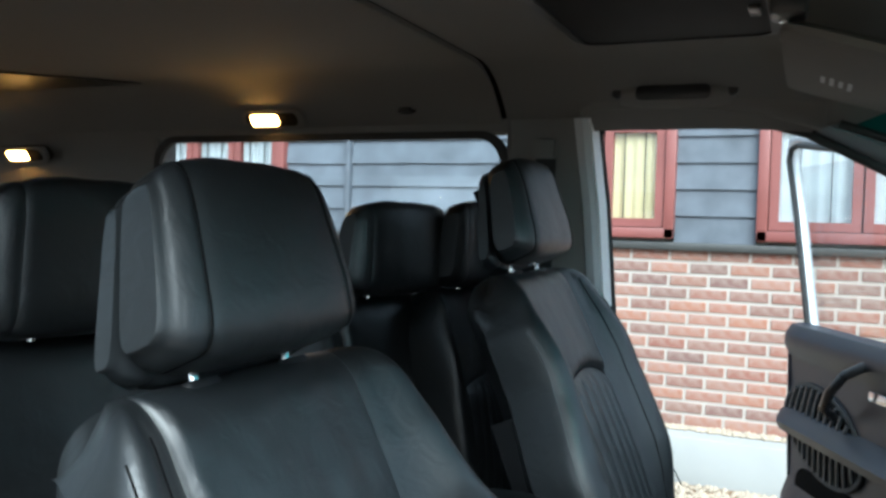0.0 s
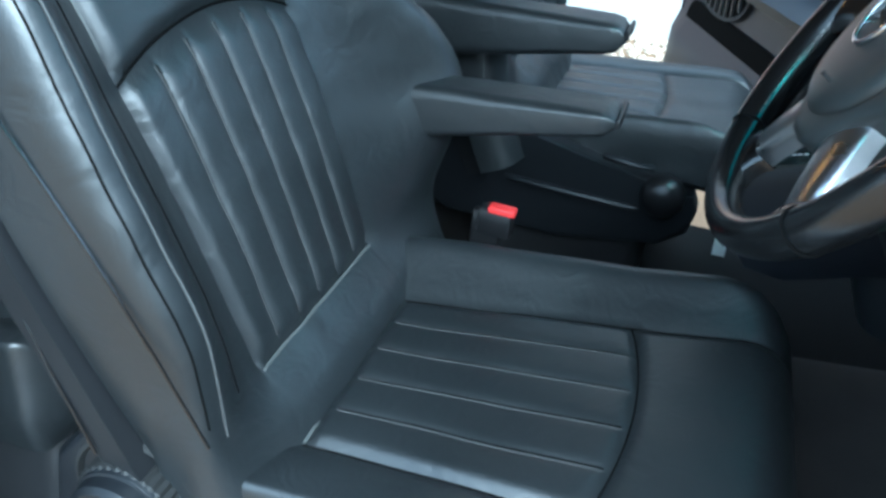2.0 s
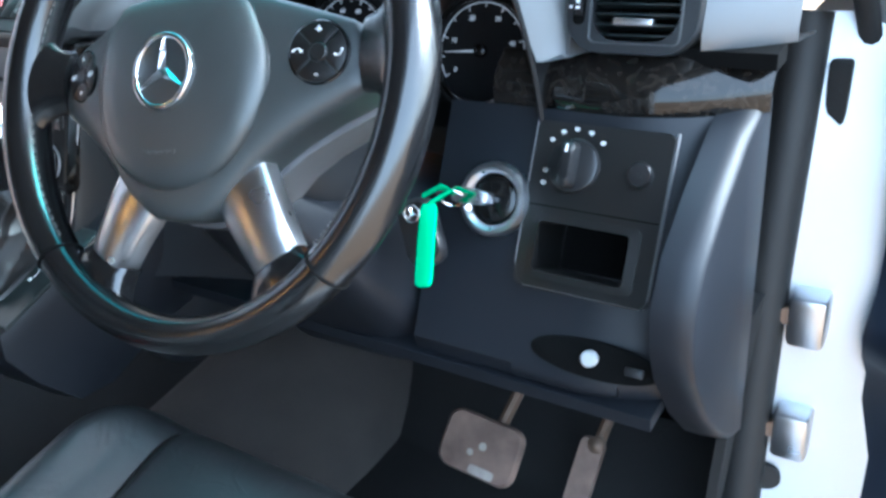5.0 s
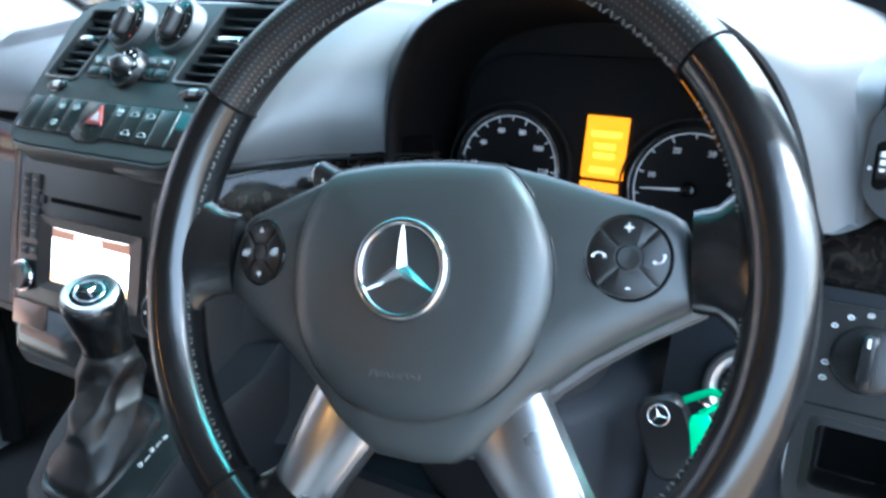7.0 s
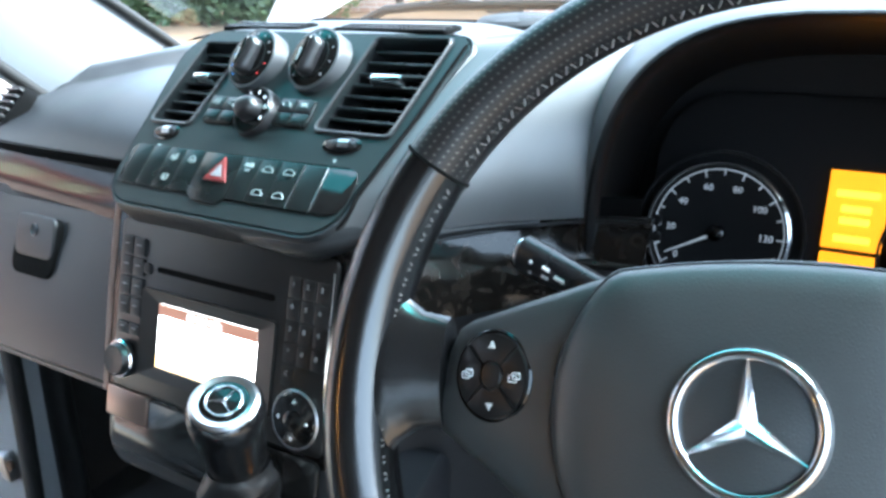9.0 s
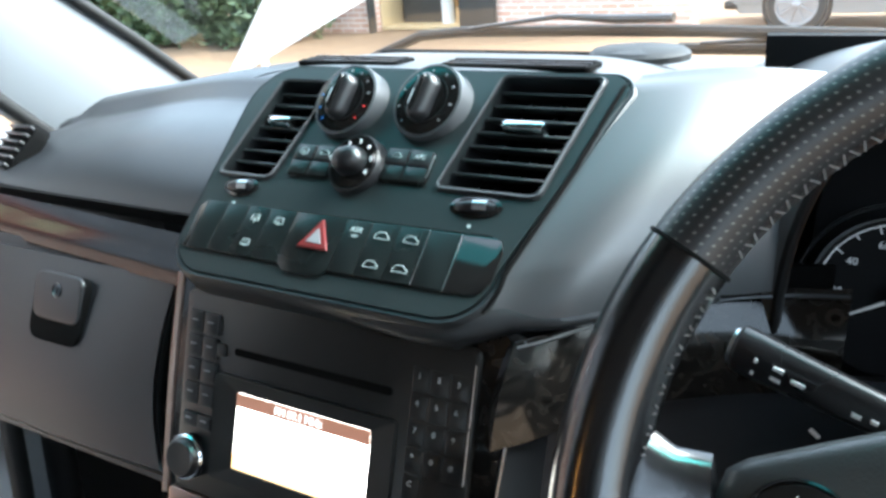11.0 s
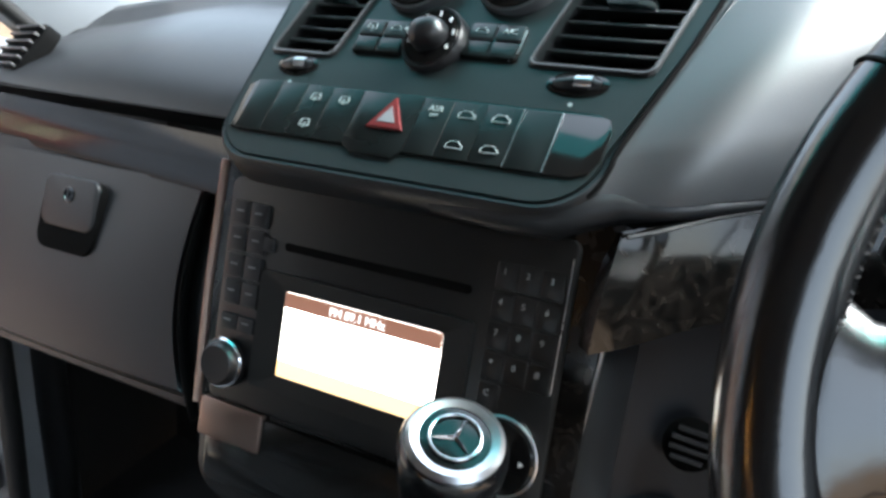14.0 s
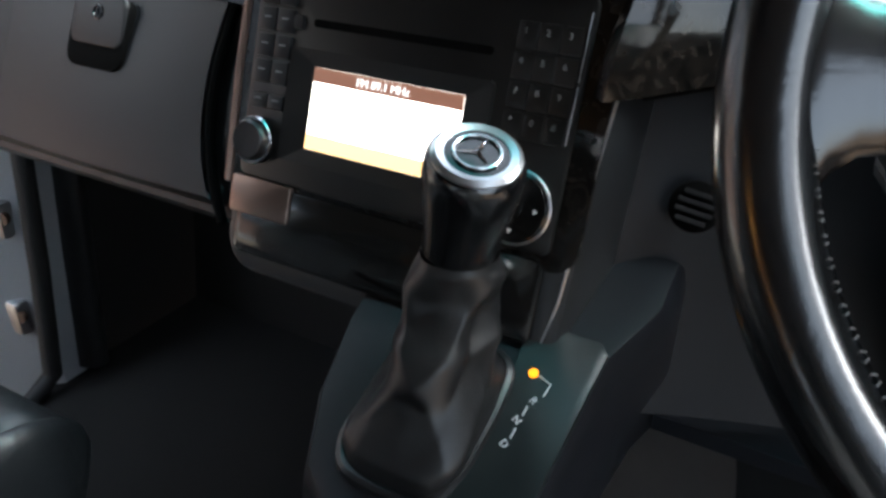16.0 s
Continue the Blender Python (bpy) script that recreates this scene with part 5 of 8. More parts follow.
def gauge(cx, cy, r, numbers, needle):
    g = part("gauge", lathe([(r, 0), (r, 0.004), (r * 0.985, 0.007), (r * 0.955, 0.007), (r * 0.94, 0.003), (r * 0.9, 0.0025), (0, 0.0025)], 56, at2(MC, cx, cy, 0.001)), DIAL, cluster, "black dial with chrome rim")
    part("outer_ring", lathe([(r * 1.17, 0.0), (r * 1.165, 0.004), (r * 1.13, 0.004), (r * 1.12, 0.0)], 56, at2(MC, cx, cy, 0.001)), PLASTIC_SMOOTH, g)
    part("gauge_rim", lathe([(r * 1.0, 0.003), (r * 0.995, 0.0072), (r * 0.96, 0.0078), (r * 0.945, 0.004)], 56, at2(MC, cx, cy, 0.001)), CHROME, g)
    n = len(numbers)
    for i in range((n - 1) * 2 + 1):
        a = radians(215 - 250 * i / (2 * (n - 1)))
        big = i % 2 == 0
        part("tick", box((0.006 if big else 0.004, 0.0010, 0.0004), (r * 0.86, 0, 0.0042), at2(MC, cx, cy, 0, math.degrees(a))), LIT_INK, g)
        if big:
            lettering(numbers[i // 2], r * 0.135, at2(MC, cx + r * 0.66 * math.cos(a), cy + r * 0.66 * math.sin(a), 0.0042), LIT_INK, g)
    part("scale_arc", tube([(cx + r * 0.90 * math.cos(radians(215 - 250 * k / 30)), cy + r * 0.90 * math.sin(radians(215 - 250 * k / 30)), 0.0046) for k in range(31)], 0.0005, 4, False, MC), LIT_INK, g)
    part("needle", loft([[(-0.004, -0.0014, 0), (-0.004, 0.0014, 0), (-0.004, 0, 0.002)], [(r * 0.78, -0.0005, 0), (r * 0.78, 0.0005, 0), (r * 0.78, 0, 0.001)]], True, at2(MC, cx, cy, 0.006, needle)), LIT_INK, g)
    part("needle_cap", lathe([(0.006, 0.004), (0.006, 0.010), (0.004, 0.0115), (0, 0.0115)], 20, at2(MC, cx, cy, 0)), GLOSS, g)
    return g


gauge(-0.118, -0.016, 0.051, ["0", "20", "40", "60", "80", "100", "120", "140"], 208)
gauge(0.043, -0.015, 0.050, ["0", "10", "20", "30", "40", "50"], 184)
od = part("trip_display", plate(rrect(0.0365, 0.052, 0.001, cx=-0.031, cy=0.011), 0.002, MC, top=0.004), AMBER, cluster, "amber lit trip display")
for y, w in ((0.022, 0.026), (0.012, 0.018), (0.004, 0.018), (-0.008, 0.022)):
    part("text_bar", box((w, 0.0045, 0.0006), (-0.031, y, 0.0044), MC), AMBER_DARK, od)
part("trip_display", plate(rrect(0.034, 0.008, 0.001, cx=-0.032, cy=-0.022), 0.002, MC, top=0.004), AMBER, cluster)
for y in (-0.002, -0.014):
    part("reset_button", lathe([(0.004, 0), (0.004, 0.004), (0, 0.0045)], 14, at2(MC, -0.160 if y > -0.01 else -0.159, y - 0.01, 0.0) @ pose(0, 0, 0.012)), PLASTIC_SMOOTH, cluster)
    part("reset_button", lathe([(0.004, 0), (0.004, 0.004), (0, 0.0045)], 14, at2(MC, 0.128, y, 0.0) @ pose(0, 0, 0.012)), PLASTIC_SMOOTH, cluster)

# driver's side vent and lower panel
MV = frame_m((0.680, 0.2300, 0.7350), (1, 0.05, 0), (0, 0.29, 0.957))
vb = part("vent_bezel", holed(rrect(0.100, 0.080, 0.026, cx=-0.0135, cy=-0.003), [rrect(0.066, 0.068, 0.020, cx=-0.010, cy=0.0)], 0.02, MV, 0.0), PLASTIC, dash)
vent(vb, at2(MV, -0.010, 0.0, -0.001), 0.066, 0.068, 9, False, tilt=-8)
part("slider", box((0.030, 0.006, 0.010), (-0.010, -0.020, 0.001), MV, bevel=0.002), SATIN, vb, "satin slider")
part("wheel_slot", plate(rrect(0.0095, 0.030, 0.0045, cx=-0.0535, cy=-0.008), 0.003, MV, 0.0006, top=0.0012), DARK, vb)
part("thumbwheel", lathe([(0.002, -0.003), (0.011, -0.003), (0.011, 0.003), (0.002, 0.003)], 28, at2(MV, -0.0535, -0.008, -0.006) @ pose(0, 0, 0, 0, 90, 0)), PLASTIC_SMOOTH, vb)
for y in (-0.001, -0.006, -0.010):
    part("mark", box((0.003, 0.0032, 0.0006), (-0.0535, y, 0.0050 - 0.0006 * abs(y + 0.006) * 200), MV), WHITE_INK, vb)
part("dot", lathe([(0.0012, 0), (0.0012, 0.0005), (0, 0.0005)], 12, at2(MV, -0.0605, -0.010, 0.0003)), WHITE_INK, vb)
for x0, x1, z0, z1 in ((0.515, 0.612, 0.432, 0.648), (0.700, 0.738, 0.432, 0.648), (0.612, 0.700, 0.572, 0.648), (0.612, 0.700, 0.432, 0.530)):
    part("driver_lower_panel", sheet(lambda u, v: (lambda p: (p[0], 0.19 + 0.5 * (p[2] - 0.61) + end_bend(p[0]) + 0.05 * max(0, (0.462 - p[2]) / 0.03) ** 2, p[2]))((x0 + (x1 - x0) * u, 0, z0 + (z1 - z0) * v)), 12, 14, 0.006), NAVY, dash)
END = [(0.285, 0.660), (0.215, 0.645), (0.160, 0.615), (0.118, 0.585), (0.100, 0.555), (0.099, 0.520), (0.112, 0.487), (0.150, 0.430), (0.200, 0.375), (0.250, 0.335), (0.285, 0.318)]
part("end_cap", plate(END, 0.03, frame_m((0.752, 0, 0), (0, 1, 0), (0, 0, 1)), 0.016, top=0.010, seg=4), NAVY, dash, "rounded dash end cover")
part("under_cowl", sheet(lambda u, v: (0.20 + 0.53 * u, 0.115 + 0.30 * v, 0.435 + 0.02 * v), 10, 6, -0.012), NAVY, dash)

sw = part("switch_panel", holed(rrect(0.111, 0.132, 0.006, cx=0.6575, cy=-0.033), [rrect(0.088, 0.050, 0.006, cx=0.656, cy=-0.066)], 0.006, LOW, 0.0045), KEY_BLACK, dash, "black light switch panel")
part("panel_edge", tube([(0.6015, 0.034, 0.003), (0.6015, -0.080, 0.003), (0.604, -0.092, 0.003), (0.611, -0.0985, 0.003), (0.708, -0.0985, 0.003), (0.7135, -0.092, 0.003), (0.7145, 0.034, 0.003)], 0.0016, 5, False, LOW), PLASTIC_LIGHT, sw)
part("panel_joint", box((0.109, 0.0010, 0.001), (0.6575, -0.034, 0.0046), LOW), DARK, sw)
ls = part("light_switch", lathe([(0.0215, 0.003), (0.0205, 0.008), (0.0185, 0.009), (0, 0.009)], 40, at2(LOW, 0.638, 0.0, 0.002)), PLASTIC_SMOOTH, sw)
part("grip", loft([[(x * f, y * f, z) for x, y in rrect(0.011, 0.036, 0.005)] for f, z in ((1, 0.006), (0.95, 0.020), (0.7, 0.023))], True, at2(LOW, 0.638, 0.0, 0.002)), PLASTIC_SMOOTH, ls)
part("pointer", box((0.0018, 0.006, 0.0006), (0, 0.012, 0.0232), at2(LOW, 0.638, 0.0, 0.002)), WHITE_INK, ls)
for a in (140, 118, 95, 70, 45):
    part("symbol", tube([(0.0018 * math.cos(k * math.pi / 3), 0.0012 * math.sin(k * math.pi / 3), 0) for k in range(6)], 0.0004, 4, True, at2(LOW, 0.638 + 0.0285 * math.cos(radians(a)), 0.0285 * math.sin(radians(a)), 0.0050)), WHITE_INK, sw)
for y in (-0.006, -0.016):
    part("symbol", tube([(0.0020 * math.cos(k * math.pi / 3), 0.0014 * math.sin(k * math.pi / 3), 0) for k in range(6)], 0.0004, 4, True, at2(LOW, 0.6145, y, 0.0050)), WHITE_INK, sw)
part("push_button", lathe([(0.0098, 0.003), (0.0098, 0.007), (0.0085, 0.009), (0, 0.0095)], 28, at2(LOW, 0.692, 0.0, 0.002)), PLASTIC_SMOOTH, sw)
part("symbol", box((0.006, 0.004, 0.0005), (0.692, 0.0, 0.0118), LOW), PLASTIC_GREY, sw)
cb = part("storage_tray", ringplate(rrect(0.090, 0.052, 0.006, cx=0.656, cy=-0.066), rrect(0.076, 0.040, 0.004, cx=0.6545, cy=-0.066), 0.06, LOW, 0.0060, 0.0010), KEY_BLACK, sw)
# the tray's shaded depth, painted near-black
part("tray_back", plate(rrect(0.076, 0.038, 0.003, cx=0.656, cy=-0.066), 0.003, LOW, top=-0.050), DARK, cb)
# near-black oval plate stands for the shade of the recess
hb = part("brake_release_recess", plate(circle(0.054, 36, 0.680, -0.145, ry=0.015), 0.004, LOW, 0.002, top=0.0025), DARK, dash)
part("brake_release_knob", lathe([(0.0065, 0.0), (0.0065, 0.008), (0.005, 0.010), (0, 0.0105)], 24, at2(LOW, 0.678, -0.144, 0.0)), PILLAR, hb, "round light-grey brake release")
part("bonnet_catch", box((0.014, 0.007, 0.004), (0.714, -0.146, 0.004), LOW, bevel=0.001), PLASTIC_GREY, hb)

# ignition lock, key and fob
ig = part("ignition_ring", lathe([(0.0205, 0.0), (0.0310, 0.0), (0.0310, 0.006), (0.0290, 0.0095), (0.0255, 0.0100), (0.0225, 0.008), (0.0205, 0.003)], 44, at2(LOW, 0.5735, -0.036, 0.002)), SATIN, dash, "silver ignition lock ring")
part("lock_face", lathe([(0.0205, -0.002), (0.0205, 0.002), (0.016, 0.005), (0, 0.006)], 36, at2(LOW, 0.5735, -0.036, 0.002)), GLOSS, ig)
key = thing("ignition_key", "black van key in the lock with green plastic tag and ring", "key", loc=(0.57, 0.15, 0.58))
KM = at2(LOW, 0.5735, -0.036, 0.006)
part("key_blade", box((0.010, 0.004, 0.03), (0, 0, 0.012), KM, bevel=0.001), CHROME, key)
part("key_head", loft([[(x, y, z) for x, y in rrect(0.022, 0.012, 0.004)] for z in (0.020, 0.030, 0.046, 0.050)], True, KM), CHROME, key)
part("split_ring", tube([(0.012 * math.cos(2 * math.pi * k / 28), 0.012 * math.sin(2 * math.pi * k / 28), 0) for k in range(28)], 0.0011, 6, True, KM @ pose(-0.012, -0.004, 0.046, 60, 20, 0)), CHROME, key)
FB = frame_m((0.5350, 0.118, 0.5660), (0.85, 0.2, 0.35), (-0.25, 0.35, 0.9))
part("fob", loft([[(x * f, y * f, z) for x, y in rrect(0.034, 0.056, 0.012)] for f, z in ((0.9, -0.006), (1, -0.003), (1, 0.003), (0.88, 0.007))], True, FB), PLASTIC_SMOOTH, key, "black remote fob")
emblem(key, FB @ pose(-0.001, 0.016, 0.0075), 0.0068, 0.0006, CHROME)
TG = frame_m((0.5665, 0.078, 0.580), (0.95, 0.25, 0.15), (0.10, 0.72, 0.69))
part("tag", loft([[(x * f, y * f, z) for x, y in rrect(0.013, 0.066, 0.004)] for f, z in ((0.94, -0.0022), (1, -0.001), (1, 0.001), (0.94, 0.0022))], True, TG), GREEN, key, "bright green plastic key tag")
part("tag_strap", tube([tuple(TG @ Vector((0.0, 0.033, 0))), (0.572, 0.110, 0.612), (0.560, 0.113, 0.612), (0.545, 0.110, 0.603)], 0.003, 6, flat=0.5), GREEN, key)

# steering column
column = thing("steering_column", "dark grey plastic steering column shroud with indicator stalk", "steering column", loc=(0.43, 0.12, 0.63))
WH = frame_m((0.4270, 0.0140, 0.7120), (0.9986, 0.052, 0), (-0.026, 0.500, 0.866))
part("shroud", loft([[tuple(WH @ Vector((x * w, y * h - dy, z))) for x, y in rrect(1, 1, 0.3, 5)] for w, h, dy, z in ((0.080, 0.085, 0.010, -0.045), (0.105, 0.115, 0.016, -0.060), (0.115, 0.130, 0.020, -0.11), (0.12, 0.14, 0.02, -0.20))]), PLASTIC_GREY, column)
part("lower_shroud", loft([[tuple(WH @ Vector((x * w, y * h - dy, z))) for x, y in rrect(1, 1, 0.25, 5)] for w, h, dy, z in ((0.10, 0.03, 0.075, -0.062), (0.13, 0.05, 0.09, -0.10), (0.15, 0.10, 0.10, -0.17), (0.2, 0.2, 0.10, -0.26))]), NAVY, column)
ST = frame_m((0.272, 0.117, 0.7135), (0.90, -0.15, -0.215), (0.1, 0.9, 0.1))
stalk = part("stalk", loft([[(z, y * r, x * r) for x, y in circle(1, 16, ry=0.75)] for r, z in ((0.0095, 0.0), (0.0118, 0.002), (0.0118, 0.012), (0.0105, 0.04), (0.0092, 0.085), (0.007, 0.12))], True, ST), PLASTIC_SMOOTH, column, "black indicator stalk with white symbols")
for d, h, w in ((0.012, 0.004, 0.0015), (0.012, -0.003, 0.0015), (0.022, 0.0045, 0.0045), (0.022, -0.001, 0.0045), (0.031, 0.002, 0.0060), (0.048, 0.002, 0.0050), (0.056, 0.000, 0.0040), (0.063, 0.001, 0.0030)):
    part("symbol", box((w, 0.0006, 0.0020), (d, -0.0084 + 0.016 * max(d - 0.02, 0), h), ST @ pose(0, 0, 0, 0, 25, 0) if 0.045 < d < 0.05 else ST), WHITE_INK, stalk)
part("stalk_tip", loft([[(z, y * r, x * r) for x, y in circle(1, 16, ry=0.75)] for r, z in ((0.0088, -0.0015), (0.0092, 0.0), (0.0088, 0.0015))], True, ST), SATIN, stalk)

# steering wheel
wheel = thing("steering_wheel", "black leather steering wheel with satin spokes and airbag pad", "steering wheel", loc=(0.427, 0.014, 0.712))
WT = WH @ pose(0, 0, 0, 0, 0, 7.8)
R = 0.1785


def rim(a0, a1, r, n, grow=0.0):
    pts, rad = [], []
    for i in range(n + 1):
        a = radians(a0 + (a1 - a0) * i / n)
        thick = r * (1 + 0.10 * math.cos(2 * (a - math.pi / 2)) * -1)
        pts.append((R * math.cos(a), R * math.sin(a), 0))
        rad.append(thick + grow)
    return tube(pts, rad, 18, False, WT, 1.15)


top_rim = rim(37, 144, 0.0150, 60)
layer = top_rim.loops.layers.uv.new("grid")
for f in top_rim.faces:
    for lp in f.loops:
        p = WT.inverted() @ lp.vert.co
        a, rr = math.atan2(p.y, p.x), math.hypot(p.x, p.y)
        t = math.atan2(p.z, rr - R)
        fc = WT.inverted() @ f.calc_center_median()
        tc_ = math.atan2(fc.z, math.hypot(fc.x, fc.y) - R)
        if t - tc_ > math.pi:
            t -= 2 * math.pi
        elif tc_ - t > math.pi:
            t += 2 * math.pi
        u, v = a * R / 0.0034, t * 0.0165 / 0.0034
        lp[layer].uv = (u + 0.5 * v, v * 0.9)
part("rim", top_rim, PERF, wheel, "perforated leather rim section")
part("rim", rim(144, 226, 0.0152, 30), LEATHER_SMOOTH, wheel, "smooth leather rim section")
part("rim", rim(226, 314, 0.0152, 34), LEATHER_SMOOTH, wheel, "smooth leather rim section")
part("rim", rim(314, 397, 0.0152, 30), LEATHER_SMOOTH, wheel, "smooth leather rim section")
for a in (37, 144, 226, 314):
    part("rim_seam", tube([((R + 0.0158 * math.cos(t)) * math.cos(radians(a)), (R + 0.0158 * math.cos(t)) * math.sin(radians(a)), 0.0180 * math.sin(t)) for t in [2 * math.pi * k / 20 for k in range(20)]], 0.0010, 5, True, WT), DARK, wheel)
for a0, a1 in ((39, 142), (146, 224), (316, 392)):
    bm = bmesh.new()
    n = int((a1 - a0) / 1.3)
    for i in range(n):
        a = radians(a0 + (a1 - a0) * i / n)
        o = 0.5 if i % 2 else -0.5
        rr = R - 0.0148
        g = bmesh.ops.create_cube(bm, size=1)["verts"]
        bmesh.ops.scale(bm, vec=(0.0036, 0.0007, 0.0007), verts=g)
        bmesh.ops.transform(bm, matrix=Matrix.Translation((rr * math.cos(a), rr * math.sin(a), 0.0065)) @ Euler((0, 0, a + o)).to_matrix().to_4x4(), verts=g)
    bmesh.ops.transform(bm, matrix=WT, verts=bm.verts)
    part("stitching", bm, WHEEL_THREAD, wheel, smooth=False)


def pad_out():
    """Outline of the hub with its two arms and the apron between the lower spokes."""
    right = [(0.0, 0.0615), (0.022, 0.0606), (0.044, 0.0575), (0.0655, 0.0520), (0.098, 0.0425), (0.1255, 0.0340), (0.1325, 0.0300), (0.1370, 0.0200), (0.1450, -0.0020), (0.1452, -0.0085), (0.1400, -0.0125), (0.1090, -0.0290), (0.0850, -0.0440), (0.0640, -0.0600), (0.0480, -0.0770), (0.0360, -0.0900), (0.0220, -0.0985), (0.0, -0.1005)]
    return right + [(-x * 1.012, y - (0.004 if -0.08 < y < -0.01 else 0.0)) for x, y in right[-2:0:-1]]


def arm_drop(x):
    return 0.22 * max(0, abs(x) - 0.065)


def hub(zs):
    rings = []
    for f, z in zs:
        rings.append([(x * f, y * f, z - arm_drop(x * f)) for x, y in pad_out()])
    return loft(rings, True, WT)


part("hub", hub(((0.80, -0.055), (0.955, -0.040), (0.985, -0.022), (1.0, -0.004), (1.0, 0.0015), (0.993, 0.0050), (0.978, 0.0075), (0.94, 0.0100), (0.86, 0.0122), (0.70, 0.0135))), HUB, wheel, "black textured wheel hub with two arms")
part("hub_back", loft([[tuple(WT @ Vector((x * f, y * f - 0.004, z - arm_drop(x * f)))) for x, y in pad_out()] for f, z in ((0.90, -0.075), (0.97, -0.055), (0.975, -0.030), (0.94, -0.028))]), PLASTIC_LIGHT, wheel, "grey plastic back of the hub")


def pad_ring(f, z):
    pts = []
    for k in range(72):
        a = 2 * math.pi * k / 72
        x, y = 0.0772 * math.cos(a), -0.0022 + 0.0772 * math.sin(a)
        y = min(y, 0.0588 - 1.5 * x * x)
        pts.append((-0.0030 + x * f, y * f, z - arm_drop(x * f)))
    return pts


pad = part("airbag_pad", loft([pad_ring(1.0, 0.004), pad_ring(1.0, 0.0118), pad_ring(0.994, 0.0134), pad_ring(0.98, 0.0152), pad_ring(0.93, 0.0186), pad_ring(0.80, 0.0214), pad_ring(0.6, 0.0236), pad_ring(0.3, 0.0250), pad_ring(0.02, 0.0253)], True, WT), HUB, wheel, "round airbag pad with fine seam")
part("pad_seam", tube([tuple(Vector(p) + Vector((0, 0, 0.0012))) for p in pad_ring(1.006, 0.0108)], 0.0006, 5, True, WT), PLASTIC_SMOOTH, pad)
emblem(pad, WT @ pose(-0.0030, 0.0004, 0.0262), 0.0249, 0.0023, CHROME)
part("emblem_well", lathe([(0.0278, 0.0222), (0.0278, 0.0250), (0.0262, 0.0257), (0.0, 0.0257)], 48, WT @ pose(-0.0030, 0.0004, 0)), HUB, pad)
lettering("AIRBAG", 0.0088, WT @ pose(-0.0050, -0.0532, 0.0226, -6, 0, 0), STITCH, pad, 0.0004)


def handset(parent, m, flip):
    """A telephone receiver drawn in outline."""
    arc = [(0.0030 * math.cos(radians(20 + 140 * k / 8)), 0.0022 * math.sin(radians(20 + 140 * k / 8)) * flip, 0) for k in range(9)]
    part("symbol", tube(arc, [0.0007, 0.0005, 0.0004, 0.0004, 0.0004, 0.0004, 0.0004, 0.0005, 0.0007], 5, False, m), WHITE_INK, parent)
    for x in (-0.0028, 0.0028):
        part("symbol", box((0.0016, 0.0012, 0.0006), (x, 0.0004 * flip, 0), m), WHITE_INK, parent)


def windows_mark(parent, m):
    for dx, dy in ((-0.0009, -0.0006), (0.0009, 0.0006)):
        part("symbol", tube([(dx + 0.0019 * a, dy + 0.0013 * b, 0) for a, b in ((-1, -1), (1, -1), (1, 1), (-1, 1))], 0.0003, 4, True, m), WHITE_INK, parent)


